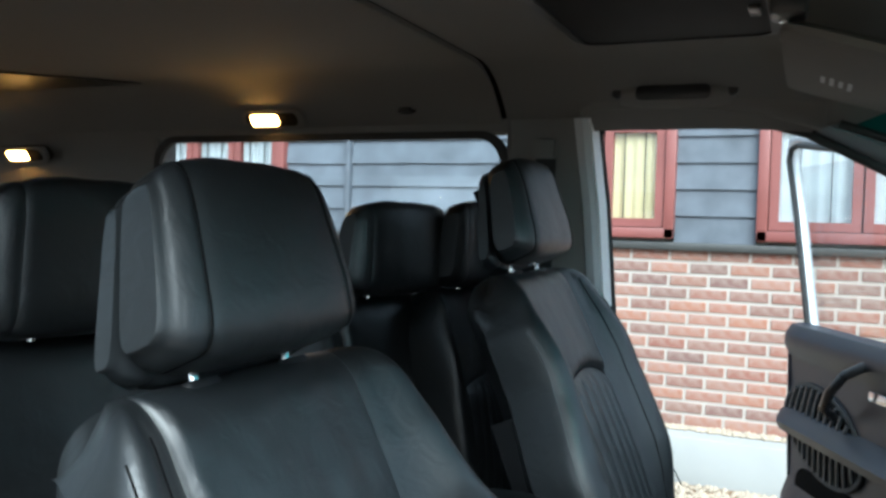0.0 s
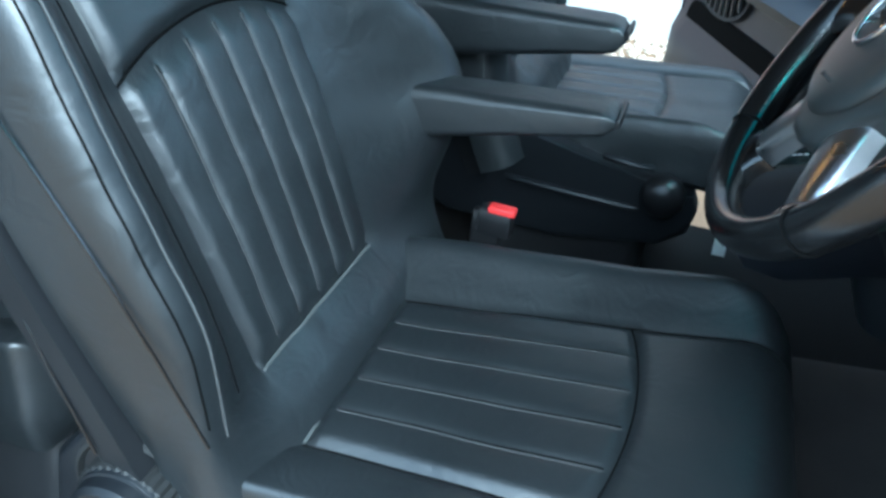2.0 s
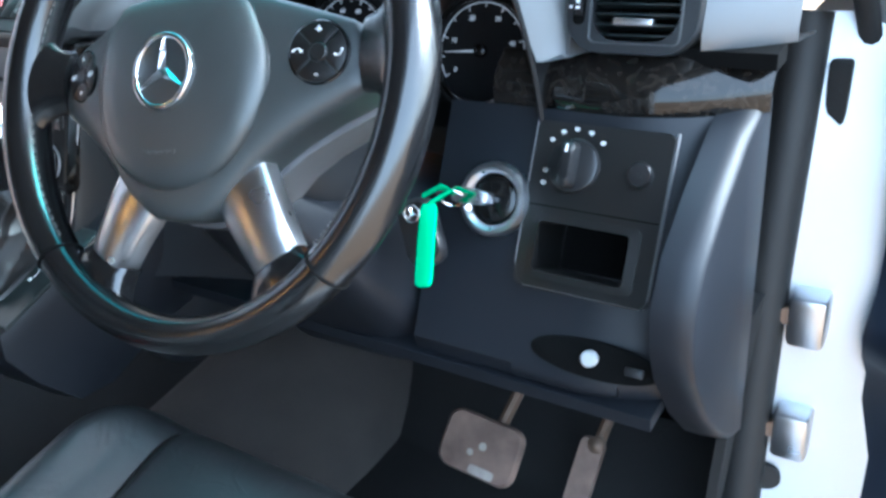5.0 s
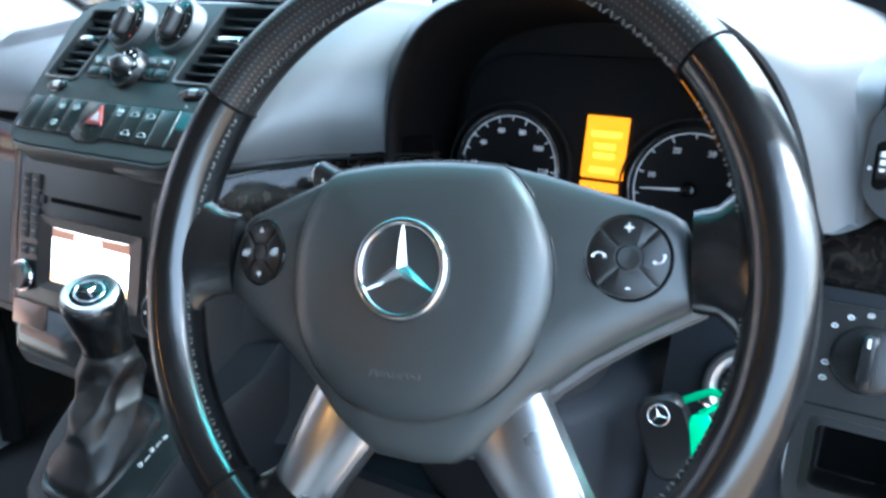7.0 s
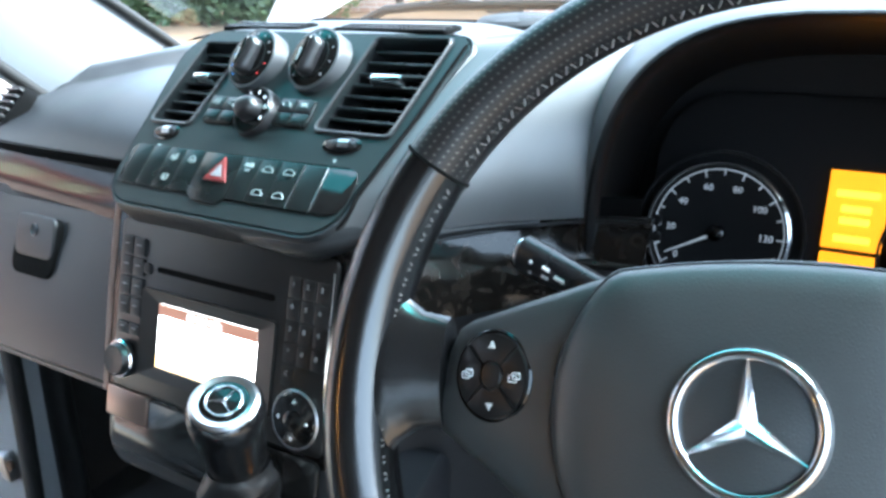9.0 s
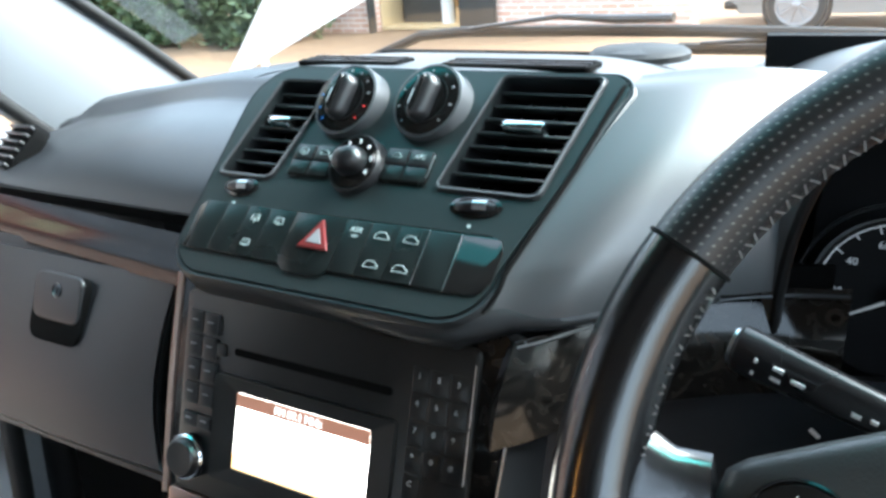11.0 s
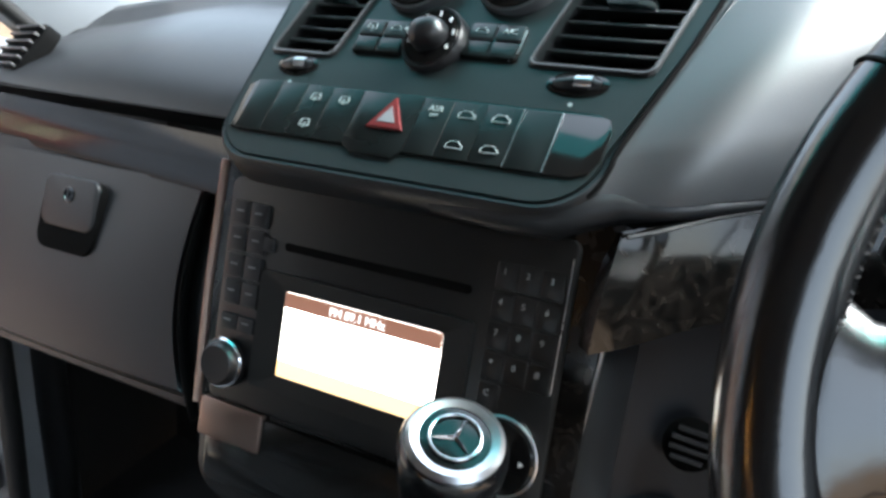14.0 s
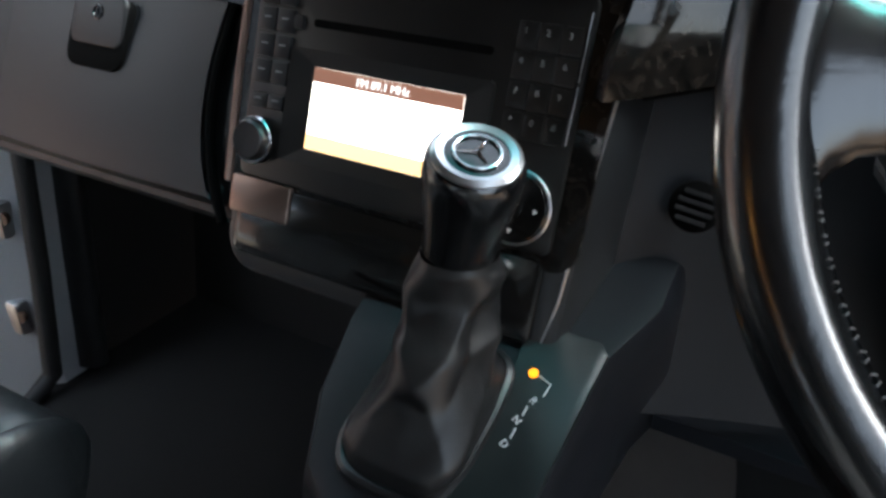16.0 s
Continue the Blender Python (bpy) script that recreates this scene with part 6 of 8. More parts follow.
for sx in (-1, 1):
    bx, by, bz, br = (-0.1090, 0.0103, -0.0005, 0.0190) if sx < 0 else (0.1086, 0.0098, -0.0005, 0.0203)
    M = WT @ pose(bx, by, bz, 0, 12.5 * sx, 0)
    cl = part("button_pad", lathe([(br + 0.0012, 0.0), (br + 0.0012, 0.0036), (br + 0.0004, 0.0044), (br - 0.0004, 0.0040), (br - 0.0006, 0.0030), (0, 0.0030)], 48, M), GLOSS, wheel, "round cluster of black wheel buttons")
    for k in range(4):
        pts = []
        for i in range(13):
            a = radians(90 * k - 43.6 + 87.2 * i / 12)
            pts.append(((br - 0.0008) * math.cos(a), (br - 0.0008) * math.sin(a)))
        for i in range(13):
            a = radians(90 * k + 41.5 - 83 * i / 12)
            pts.append((br * 0.34 * math.cos(a), br * 0.34 * math.sin(a)))
        part("button", plate(pts, 0.003, M, 0.0003, top=0.0052), KEY_BLACK, cl)
    part("centre_button", lathe([(br * 0.30, 0.003), (br * 0.30, 0.0050), (br * 0.26, 0.0056), (0, 0.0052)], 28, M), KEY_BLACK, cl)
    if sx > 0:
        lettering("+", 0.0090, M @ pose(0, br * 0.70, 0.0056), WHITE_INK, cl)
        lettering("-", 0.0090, M @ pose(0, -br * 0.70, 0.0056), WHITE_INK, cl)
        handset(cl, M @ pose(-br * 0.70, 0, 0.0055), 1)
        handset(cl, M @ pose(br * 0.70, 0, 0.0055, 0, 0, 35), -1)
    else:
        for s in (1, -1):
            part("symbol", loft([[(x, y * s, z) for x, y in ((-0.0019, br * 0.62), (0.0019, br * 0.62), (0, br * 0.78))] for z in (0.0050, 0.0056)], True, M), WHITE_INK, cl)
            windows_mark(cl, M @ pose(s * br * 0.66, 0, 0.0055))
    part("horn_mark", tube([(sx * 0.0815 + x, 0.0318 + y, 0.0098 - arm_drop(0.0815)) for x, y in ((-0.006, 0.0), (0.002, -0.001), (0.006, -0.003), (0.006, 0.003), (0.002, 0.001))], 0.0004, 4, True, WT), PLASTIC_SMOOTH, wheel)
    # lower spokes: rounded satin covers that end in the leather of the rim
    a = radians(270 + sx * 32)
    d = Vector((math.cos(a), math.sin(a), 0))
    s = Vector((-d.y, d.x, 0))

    def sp(t, w, z):
        c = d * t + Vector((0, 0, z))
        prof = [(-1.0, -0.020), (-1.0, -0.008)] + [(math.sin(radians(q)), 0.0095 * math.cos(radians(q)) - 0.008) for q in range(-80, 81, 16)] + [(1.0, -0.008), (1.0, -0.020)]
        return [tuple(WT @ (c + s * (w * q) + Vector((0, 0, h)))) for q, h in prof]

    part("spoke", loft([sp(0.070, 0.0250, 0.002), sp(0.092, 0.0242, 0.004), sp(0.110, 0.0226, 0.004), sp(0.130, 0.0205, 0.003), sp(0.1485, 0.0190, 0.001), sp(0.150, 0.0184, -0.001)]), SATIN, wheel, "satin silver spoke cover")
    part("spoke_foot", loft([sp(0.146, 0.0205, -0.001), sp(0.152, 0.0225, 0.002), sp(0.160, 0.0270, 0.004), sp(0.172, 0.0340, 0.003)]), LEATHER_SMOOTH, wheel)

# leather flanges where the rim meets the two arms
for sx in (-1, 1):
    rings = []
    for r, hw, th, z in ((R - 0.002, 0.052, 0.0125, 0.0), (R - 0.010, 0.042, 0.0125, 0.0), (R - 0.018, 0.033, 0.0115, -0.002), (0.150, 0.0270, 0.0100, -0.006), (0.138, 0.0250, 0.0090, -0.010)):
        rings.append([tuple(WT @ Vector((sx * (math.sqrt(max(r * r - (b * hw) ** 2, 1e-6)) if r > 0.16 else r), 0.010 + b * hw, z + c * th))) for c, b in circle(1, 20)])
    part("rim_flange", loft(rings), LEATHER_SMOOTH, wheel)

# pedals and floor mat
fm = thing("floor_mat", "black ribbed rubber-backed driver's floor mat", "floor mat", loc=(0.43, 0.3, 0.0))
part("mat", sheet(lambda u, v: (0.17 + 0.56 * u, -0.05 + 0.57 * v, 0.014 + 0.004 * noise.noise((u * 4, v * 5, 3)) + 0.10 * max(0, v - 0.82) / 0.18), 80, 40, 0.008), MAT, fm)
part("mat_edge", tube([(0.17, -0.05, 0.014), (0.73, -0.05, 0.014), (0.73, 0.41, 0.014)], 0.005, 6), RUBBER, fm)
bpd = thing("brake_pedal", "worn dusty rubber brake pedal on a steel arm", "pedal", loc=(0.45, 0.4, 0.3))
BP = frame_m((0.442, 0.322, 0.150), (1, 0.0, -0.10), (0.08, 0.62, 0.78))
part("pedal_pad", loft([[(x * f, y * f, z) for x, y in rrect(0.108, 0.076, 0.018)] for f, z in ((0.95, -0.010), (1, -0.004), (1, 0.002), (0.93, 0.007))], True, BP), PEDAL, bpd, "grey-brown worn rubber pad")
for x, y, r in ((-0.010, -0.010, 0.005), (0.004, 0.002, 0.006)):
    part("worn_spot", lathe([(r, 0.0060), (r * 0.8, 0.0076), (0, 0.0078)], 14, at2(BP, x, y, 0.0)), WORN_RUBBER, bpd, "bare worn spot")
part("worn_edge", plate(rrect(0.036, 0.012, 0.005, cx=0.012, cy=-0.029), 0.003, BP, 0.001, top=0.0074), WORN_RUBBER, bpd, "pale worn lower edge")
part("pedal_arm", tube([tuple(BP @ Vector((0.01, 0.01, -0.01))), (0.462, 0.40, 0.20), (0.475, 0.45, 0.34), (0.48, 0.46, 0.46)], 0.008, 8), STEEL, bpd)
apd = thing("accelerator_pedal", "narrow worn accelerator pedal on a steel arm", "pedal", loc=(0.56, 0.42, 0.2))
AP = frame_m((0.552, 0.385, 0.092), (1, 0.0, -0.12), (0.20, 0.50, 0.84))
part("pedal_pad", loft([[(x * w, y, z) for x, y in rrect(0.034, 0.110, 0.010)] for w, z in ((0.95, -0.008), (1, -0.002), (0.92, 0.006))], True, AP), PEDAL, apd, "grey-brown worn rubber pad")
part("pivot_bolt", lathe([(0.011, 0.0), (0.011, 0.006), (0.007, 0.010), (0, 0.011)], 16, at2(AP, 0.006, 0.050, 0.004)), STEEL, apd)
part("pedal_arm", tube([tuple(AP @ Vector((0.004, 0.03, -0.006))), (0.575, 0.45, 0.19), (0.585, 0.47, 0.30), (0.585, 0.48, 0.42)], 0.008, 8), STEEL, apd)
ft = thing("footwell_liner", "brown-grey carpeted side of the driver's footwell", "footwell", kind="structure")
part("liner", sheet(lambda u, v: (0.715 + 0.030 * v, 0.30 + 0.27 * u, 0.01 + 0.42 * v), 6, 6, -0.01), CARPET, ft)

# ---- front seats ----
TILT = radians(25)
UP, FW = Vector((0, -math.sin(TILT), math.cos(TILT))), Vector((0, math.cos(TILT), math.sin(TILT)))
BASE = Vector((0, -0.43, 0.334))


def puff(f):
    return 1 - abs(2 * (f % 1.0) - 1) ** 4.5


def groove(d, w=0.0035, depth=0.006):
    return -depth * math.exp(-(d / w) ** 2)


SEAT_Y = (-0.47, -0.384, 0.075)


def cushion_pt(c, y, front, push=0.0, side=1):
    """c runs from -2 to 2 across: -1 to 1 is the pleated insert, beyond it lie the bolsters."""
    half = 0.131 + 0.017 * smooth01(-0.40, -0.1, y) + 0.010 * smooth01(-0.118, 0.03, y)
    w = (0.207 if c * side > 0 else 0.245 if side > 0 else 0.205) - 0.05 * max(0.0, (y - 0.0) / 0.075) ** 2
    q, g = min(abs(c), 1.0), max(abs(c) - 1.0, 0.0)
    x = (half * q + (w - half) * math.sin(g * math.pi / 2)) * (1 if c > 0 else -1)
    z = 0.288 + 0.090 * (y + 0.384) if y < -0.118 else 0.312 + 0.115 * (y + 0.118)
    outer = c * side > 0
    z += (0.005 if outer else 0.034) * smooth01(0.0, 0.40 if outer else 0.55, g) * smooth01(0.08, -0.04, y)
    start = 0.66 if outer else 0.42
    z -= 0.068 * (1 - math.sqrt(max(0.0, 1 - max(0.0, (g - start) / (1 - start)) ** 2.2)))
    if q < 1.0 and y < front:
        z += 0.0034 * puff((c + 1) / 2 * 5) * smooth01(-0.384, -0.372, y) * smooth01(front, front - 0.014, y) - 0.002
    if g == 0:
        z += (groove(y - front, 0.0045, 0.006) + groove(y - SEAT_Y[1], 0.0045, 0.006)) * smooth01(1.0, 0.9, q)
    z += groove((abs(c) - 1.0) * 0.07, 0.0045, 0.0075)
    z += 0.0018 * noise.noise((x * 14, y * 11, 3.0)) + 0.0016 * noise.noise((x * 34, y * 20, 8.0)) * smooth01(0.0, 0.3, g)
    if y > 0.0:
        z -= 0.10 * (1 - math.sqrt(max(0.0, 1 - min(y / 0.075, 1.0) ** 2.4)))
    return (x - side * 0.06 * (y + 0.12), y, z + push)


def seat_front(c):
    return -0.118 + 0.022 * (1 - min(abs(c), 1.0) ** 2)


COLS = [-1 - math.sin(math.pi / 2 * (22 - k) / 22) for k in range(22)] + [-1 + k / 55 for k in range(111)] + [1 + math.sin(math.pi / 2 * (k + 1) / 22) for k in range(22)]


def cushion_bm(side=1):
    rings = []
    rows = [(0, k / 8) for k in range(8)] + [(1, k / 40) for k in range(40)] + [(2, math.sin(math.pi / 2 * k / 32)) for k in range(33)]
    for zone, t in rows:
        ring = []
        for c in COLS:
            f = seat_front(c)
            a, b = ((SEAT_Y[0], SEAT_Y[1]), (SEAT_Y[1], f), (f, SEAT_Y[2]))[zone]
            ring.append(cushion_pt(c, a + (b - a) * t, f, 0.0, side))
        (xl, yl, zl), (xr, yr, zr) = ring[0], ring[-1]
        lo = 0.17 if yr < 0.03 else 0.17 + 0.04 * (yr - 0.03) / 0.045
        if side < 0:
            lo += 0.075 * smooth01(-0.30, -0.14, yr)
            ring = [(x, y, max(z, lo + 0.020)) for x, y, z in ring]
            zl, zr = ring[0][2], ring[-1][2]
            if max(p[2] for p in ring) < lo + 0.024:
                continue
        lo = min(lo, zl - 0.016, zr - 0.016)
        mid = min(max(0.225, lo + 0.012), zl - 0.004, zr - 0.004)
        ring += [(xr + 0.002, yr, mid), (xr - 0.008, yr, lo), (xl + 0.008, yl, lo), (xl - 0.002, yl, mid)]
        rings.append(ring)
    return loft(rings)


def back_w(s):
    return 0.240 + 0.014 * math.sin(math.pi * min(max(s / 0.45, 0), 1)) - 0.014 * smooth01(0.42, 0.53, s)


def inner_swell(s, side):
    """How far the bolster beside the armrest stands out."""
    return 0.030 * smooth01(0.34, 0.16, s) + (0.108 if side > 0 else 0.010) * smooth01(0.37, 0.12, s) * (1 - 0.30 * smooth01(0.16, 0.0, s))


BACK_S = (-0.13, 0.006, 0.530)


def back_top(c):
    return 0.292 + 0.030 * (1 - min(abs(c), 1.0) ** 2)


def shoulder(g, s):
    """How far the top edge falls away beyond the middle panel."""
    return 0.044 * g ** 2.2 * smooth01(0.40, BACK_S[2], s)


def back_pt(c, s, top, push=0.0, side=1):
    half = 0.130 + 0.020 * s / 0.5
    cap = max(0.0, (s - (BACK_S[2] - 0.055)) / 0.055)
    k = math.sqrt(max(0.0, 1 - cap ** 2.3))
    w = back_w(s) - 0.026 * (1 - k) + (inner_swell(s, side) if c * side < 0 else 0)
    q, g = min(abs(c), 1.0), max(abs(c) - 1.0, 0.0)
    x = (half * q + (w - half) * math.sin(g * math.pi / 2)) * (1 if c > 0 else -1)
    d = 0.050 * smooth01(0.02, 0.55, g) * (1 - 0.50 * smooth01(0.34, 0.52, s)) * smooth01(-0.06, 0.14, s)
    edge = 0.50 if c * side > 0 else 0.35
    d -= 0.062 * (1 - math.sqrt(max(0.0, 1 - max(0.0, (g - edge) / (1 - edge)) ** 2.2)))
    if side > 0 and c < 0:
        d += 0.048 * smooth01(0.05, 0.60, g) * smooth01(0.38, 0.16, s) * smooth01(-0.03, 0.12, s)
    if q < 1.0 and BACK_S[1] < s < top:
        d += 0.0062 * puff((c + 1) / 2 * 6) * smooth01(top, top - 0.034, s) * smooth01(BACK_S[1], BACK_S[1] + 0.030, s) - 0.004
    elif q < 1.0 and s >= top:
        d += 0.004 * smooth01(top, top + 0.02, s)
    if g == 0:
        d += (groove(s - top, 0.005, 0.008) + groove(s - BACK_S[1], 0.005, 0.007)) * smooth01(1.0, 0.9, q)
    d += groove((abs(c) - 1.0) * 0.10, 0.005, 0.008) * smooth01(0.54, 0.50, s) * smooth01(-0.03, 0.03, s)
    d += 0.0018 * noise.noise((x * 13, s * 10, 5.0)) + 0.0012 * noise.noise((x * 30, s * 26, 9.0))
    d += 0.012 * math.sin(math.pi * min(max(s / 0.5, 0), 1)) * (1 - (x / 0.26) ** 2) - 0.045 * (1 - k)
    d += 0.022 * smooth01(0.006, -0.06, s) * smooth01(1.9, 0.8, abs(c))
    return tuple(BASE + UP * (s - shoulder(g, s)) + FW * (d + push) + Vector((x, 0, 0)))


OUTER = [math.sin(math.pi / 2 * (k + 1) / 22) for k in range(22)]
BCOLS = [-1 - g for g in OUTER[::-1]] + [-1 + k / 60 for k in range(121)] + [1 + g for g in OUTER]


def back_bm(side=1):
    rings = []
    rows = [(0, k / 10) for k in range(10)] + [(1, k / 40) for k in range(40)] + [(2, math.sin(math.pi / 2 * k / 44)) for k in range(45)]
    for zone, t in rows:
        ring = []
        for c in BCOLS:
            f = back_top(c)
            a, b = ((BACK_S[0], BACK_S[1]), (BACK_S[1], f), (f, BACK_S[2]))[zone]
            s = a + (b - a) * t
            ring.append(back_pt(c, s, f, 0.0, side))
        cap = max(0.0, (s - (BACK_S[2] - 0.055)) / 0.055)
        k = math.sqrt(max(0.0, 1 - cap ** 2.3))
        w = back_w(s) - 0.026 * (1 - k)
        for i in range(13):
            q = 1 - i / 6
            e = abs(q) ** 6
            wq = w + (inner_swell(s, side) if q * side < 0 else 0)
            ring.append(tuple(BASE + UP * (s - shoulder(abs(q) ** 5, s)) + FW * (-0.105 + 0.05 * e + 0.045 * (1 - k)) + Vector((wq * 0.99 * q, 0, 0))))
        rings.append(ring)
    return loft(rings)


HEAD_W = 0.152
HEAD_FIT = Matrix.Translation((0.006, 0, 0)) @ Matrix.Diagonal((0.955, 1, 1, 1))


def head_pt(x, t, lift, push=0.0):
    """A point of the headrest at x across and t round its section; side gussets beyond 0.110."""
    C = BASE + UP * lift + FW * 0.012
    c, sn = math.cos(t), math.sin(t)
    fx = (abs(c) ** 0.45) * (1 if c > 0 else -1)
    fz = (abs(sn) ** 0.45) * (1 if sn > 0 else -1)
    ax = abs(x)
    k = 1 - 0.05 * (ax / 0.110) ** 3 if ax < 0.110 else 0.95 - 0.42 * ((ax - 0.110) / (HEAD_W - 0.110)) ** 1.6
    hgt = (0.092 - 0.006 * (ax / HEAD_W) ** 2) * (1 - 0.55 * (1 - k))
    f = (0.050 - 0.008 * fz) * fx * k + 0.016 * fz + 0.005 * (1 - (ax / HEAD_W) ** 2) * (fx > 0)
    dent = -0.0035 * math.exp(-((ax - 0.110) / 0.004) ** 2) - 0.002 * math.exp(-((ax - 0.143) / 0.004) ** 2)
    f += (dent + push) * fx
    z = hgt * fz + (dent + push) * fz
    xx = x * (1.02 - 0.075 * fz)
    wob = 0.0015 * noise.noise((x * 20, f * 20, z * 20))
    return tuple(C + UP * (z + wob) + FW * (f + wob) + Vector((xx, 0, 0)))


def headrest_bm(lift=0.635, shell=False):
    """The front pillow, or the thinner shell behind it with a crevice between the two."""
    side = [0.110, 0.114, 0.120, 0.128, 0.136, 0.1395, 0.143, 0.1465, 0.150, HEAD_W]
    xs = [-x for x in side[::-1]] + [-0.106 + 0.212 * k / 22 for k in range(23)] + side
    mid = BASE + UP * lift + FW * 0.012
    rings = []
    for x in xs:
        ring = []
        for a in range(44):
            p = Vector(head_pt(x, 2 * math.pi * a / 44, lift)) - mid
            f, h = p.dot(FW), p.dot(UP)
            lean = 0.17 * h
            if shell:
                f2, h2, x2 = -0.029 + 0.10 * h + lean + (f - lean) * 0.34, h * 0.985 - 0.003, p.x * (0.965 - 0.25 * h)
            else:
                f2, h2, x2 = 0.012 + lean + (f - lean) * 0.76, h, p.x * 0.985
            ring.append(tuple(mid + FW * f2 + UP * h2 + Vector((x2, 0, 0))))
        rings.append(ring)
    return loft(rings)


def head_seam(x, t, lift):
    """A point of the front pillow's seam."""
    mid = BASE + UP * lift + FW * 0.012
    p = Vector(head_pt(x, t, lift, 0.0015)) - mid
    lean = 0.17 * p.dot(UP)
    return tuple(mid + FW * (0.013 + lean + (p.dot(FW) - lean) * 0.76) + UP * p.dot(UP) + Vector((p.x, 0, 0)))


def front_seat(label, x, y, side, lift, up=0.0, group="front seats"):
    """side: which way the door lies, 1 to the right, -1 to the left."""
    st = thing("front_seat", label, "seat", group, loc=(0, -0.25, 0.0))
    cbm = cushion_bm(side)
    if side < 0:
        bmesh.ops.transform(cbm, matrix=Matrix.Translation((0, -0.080, -0.030)) , verts=cbm.verts)
    cu = part("cushion", cbm, LEATHER, st)
    bk = part("backrest", back_bm(side), LEATHER, st)
    if side > 0:
        part("piping", tube([cushion_pt(-0.97 + 1.94 * k / 40, SEAT_Y[1], 0.0, 0.0022, side) for k in range(41)], 0.0016, 6), PIPING_SHEEN, cu, "seam piping, pale grey for its painted sheen")
    part("piping", tube([back_pt(-0.97 + 1.94 * k / 40, BACK_S[1], 0.3, 0.0022, side) for k in range(41)], 0.0016, 6), PIPING_SHEEN, bk, "seam piping, pale grey for its painted sheen")
    # pleat seams: a dark stitched line with its thread beside it
    if side > 0:
        for k in range(1, 5):
            c = -1 + 2 * k / 5
            part("pleat_seam", tube([cushion_pt(c, SEAT_Y[1] + 0.012 + (seat_front(c) - SEAT_Y[1] - 0.020) * q / 24, seat_front(c), 0.0004, side) for q in range(25)], 0.0010, 5), DARK, cu)
            part("stitching", tube([cushion_pt(c + 0.030, SEAT_Y[1] + 0.012 + (seat_front(c) - SEAT_Y[1] - 0.020) * q / 24, seat_front(c), 0.0002, side) for q in range(25)], 0.0006, 4), STITCH, cu)
        part("insert_seam", tube([cushion_pt(-1 + 2 * q / 40, seat_front(-1 + 2 * q / 40), seat_front(-1 + 2 * q / 40), 0.0006, side) for q in range(41)], 0.0011, 5), DARK, cu)
        for sx in (-1, 1):
            part("bolster_seam", tube([cushion_pt(sx * 1.0, SEAT_Y[1] + 0.42 * q / 40, -0.118, 0.0006, side) for q in range(41)], 0.0011, 5), DARK, cu)
    for k in range(1, 6):
        c = -1 + 2 * k / 6
        part("pleat_seam", tube([back_pt(c, BACK_S[1] + 0.016 + (back_top(c) - BACK_S[1] - 0.030) * q / 30, back_top(c), 0.0005, side) for q in range(31)], 0.0011, 5), DARK, bk)
        if side > 0:
            part("stitching", tube([back_pt(c + 0.035, BACK_S[1] + 0.016 + (back_top(c) - BACK_S[1] - 0.030) * q / 30, back_top(c), 0.0003, side) for q in range(31)], 0.0006, 4), STITCH, bk)
    part("insert_seam", tube([back_pt(-1 + 2 * q / 40, back_top(-1 + 2 * q / 40), back_top(-1 + 2 * q / 40), 0.0010, side) for q in range(41)], 0.0013, 5), DARK, bk)
    for cc in (1.30, 1.72):
        part("bolster_seam", tube([back_pt(side * cc, 0.02 + 0.47 * q / 44, 0.3, 0.0006, side) for q in range(45)], 0.0011, 5), DARK, bk)
    for sx in (-1, 1):
        if sx == side:
            part("piping", tube([back_pt(sx * 1.56, 0.0 + 0.44 * k / 40, 0.3, 0.0010, side) for k in range(41)], 0.0011, 5), STITCH, bk)
        if side > 0:
            part("piping", tube([cushion_pt(sx * 1.93, -0.43 + 0.46 * k / 40, -0.1, 0.0, side) for k in range(41)], 0.0012, 5), LEATHER, cu)
        part("piping", tube([back_pt(sx * 1.0, 0.32 + 0.195 * k / 30, 0.2, 0.0012, side) for k in range(31)], 0.0011, 5), PIPING_SHEEN, bk)
    panel = [tuple(BASE + UP * (0.02 + 0.36 * math.sin(math.pi * k / 24) ** 0.7) + FW * (0.03 - 0.125 * k / 24) + Vector((side * (back_w(0.2) + 0.001), 0, 0))) for k in range(25)]
    part("side_seam", tube(panel, 0.0016, 5), LEATHER_SMOOTH, bk)
    hbm, sbm = headrest_bm(lift), headrest_bm(lift, True)
    if side > 0:
        for bm in (hbm, sbm):
            bmesh.ops.transform(bm, matrix=HEAD_FIT, verts=bm.verts)
    hr = part("headrest", hbm, LEATHER, st)
    part("headrest_shell", sbm, LEATHER, hr)
    part("headrest_core", box((0.20, 0.030, 0.12), (0, 0, 0), frame_m(BASE + UP * lift - FW * 0.016, (1, 0, 0), UP)  @ pose(0, 0, 0, 90, 0, 0)), DARK, hr)
    for sx in (-1, 1):
        part("seam", tube([(HEAD_FIT if side > 0 else Matrix.Identity(4)) @ Vector(head_seam(sx * 0.110, -math.pi * 0.62 + math.pi * 1.24 * k / 50, lift)) for k in range(51)], 0.0009, 5), DARK, hr)
    for sx in (-1, 1):
        part("post", tube([tuple(BASE + UP * 0.49 - FW * 0.030 + Vector((sx * 0.072, 0, 0))), tuple(BASE + UP * (lift - 0.05) - FW * 0.026 + Vector((sx * 0.072, 0, 0)))], 0.0065, 12), CHROME, hr, "chrome headrest post")
        part("post_guide", loft([[tuple(BASE + UP * h + FW * (-0.026 + b * f) + Vector((sx * 0.072 + a * f, 0, 0))) for a, b in rrect(0.050, 0.026, 0.010)] for f, h in ((1, 0.505), (1, 0.523), (0.9, 0.527))]), PLASTIC_GREY, hr)
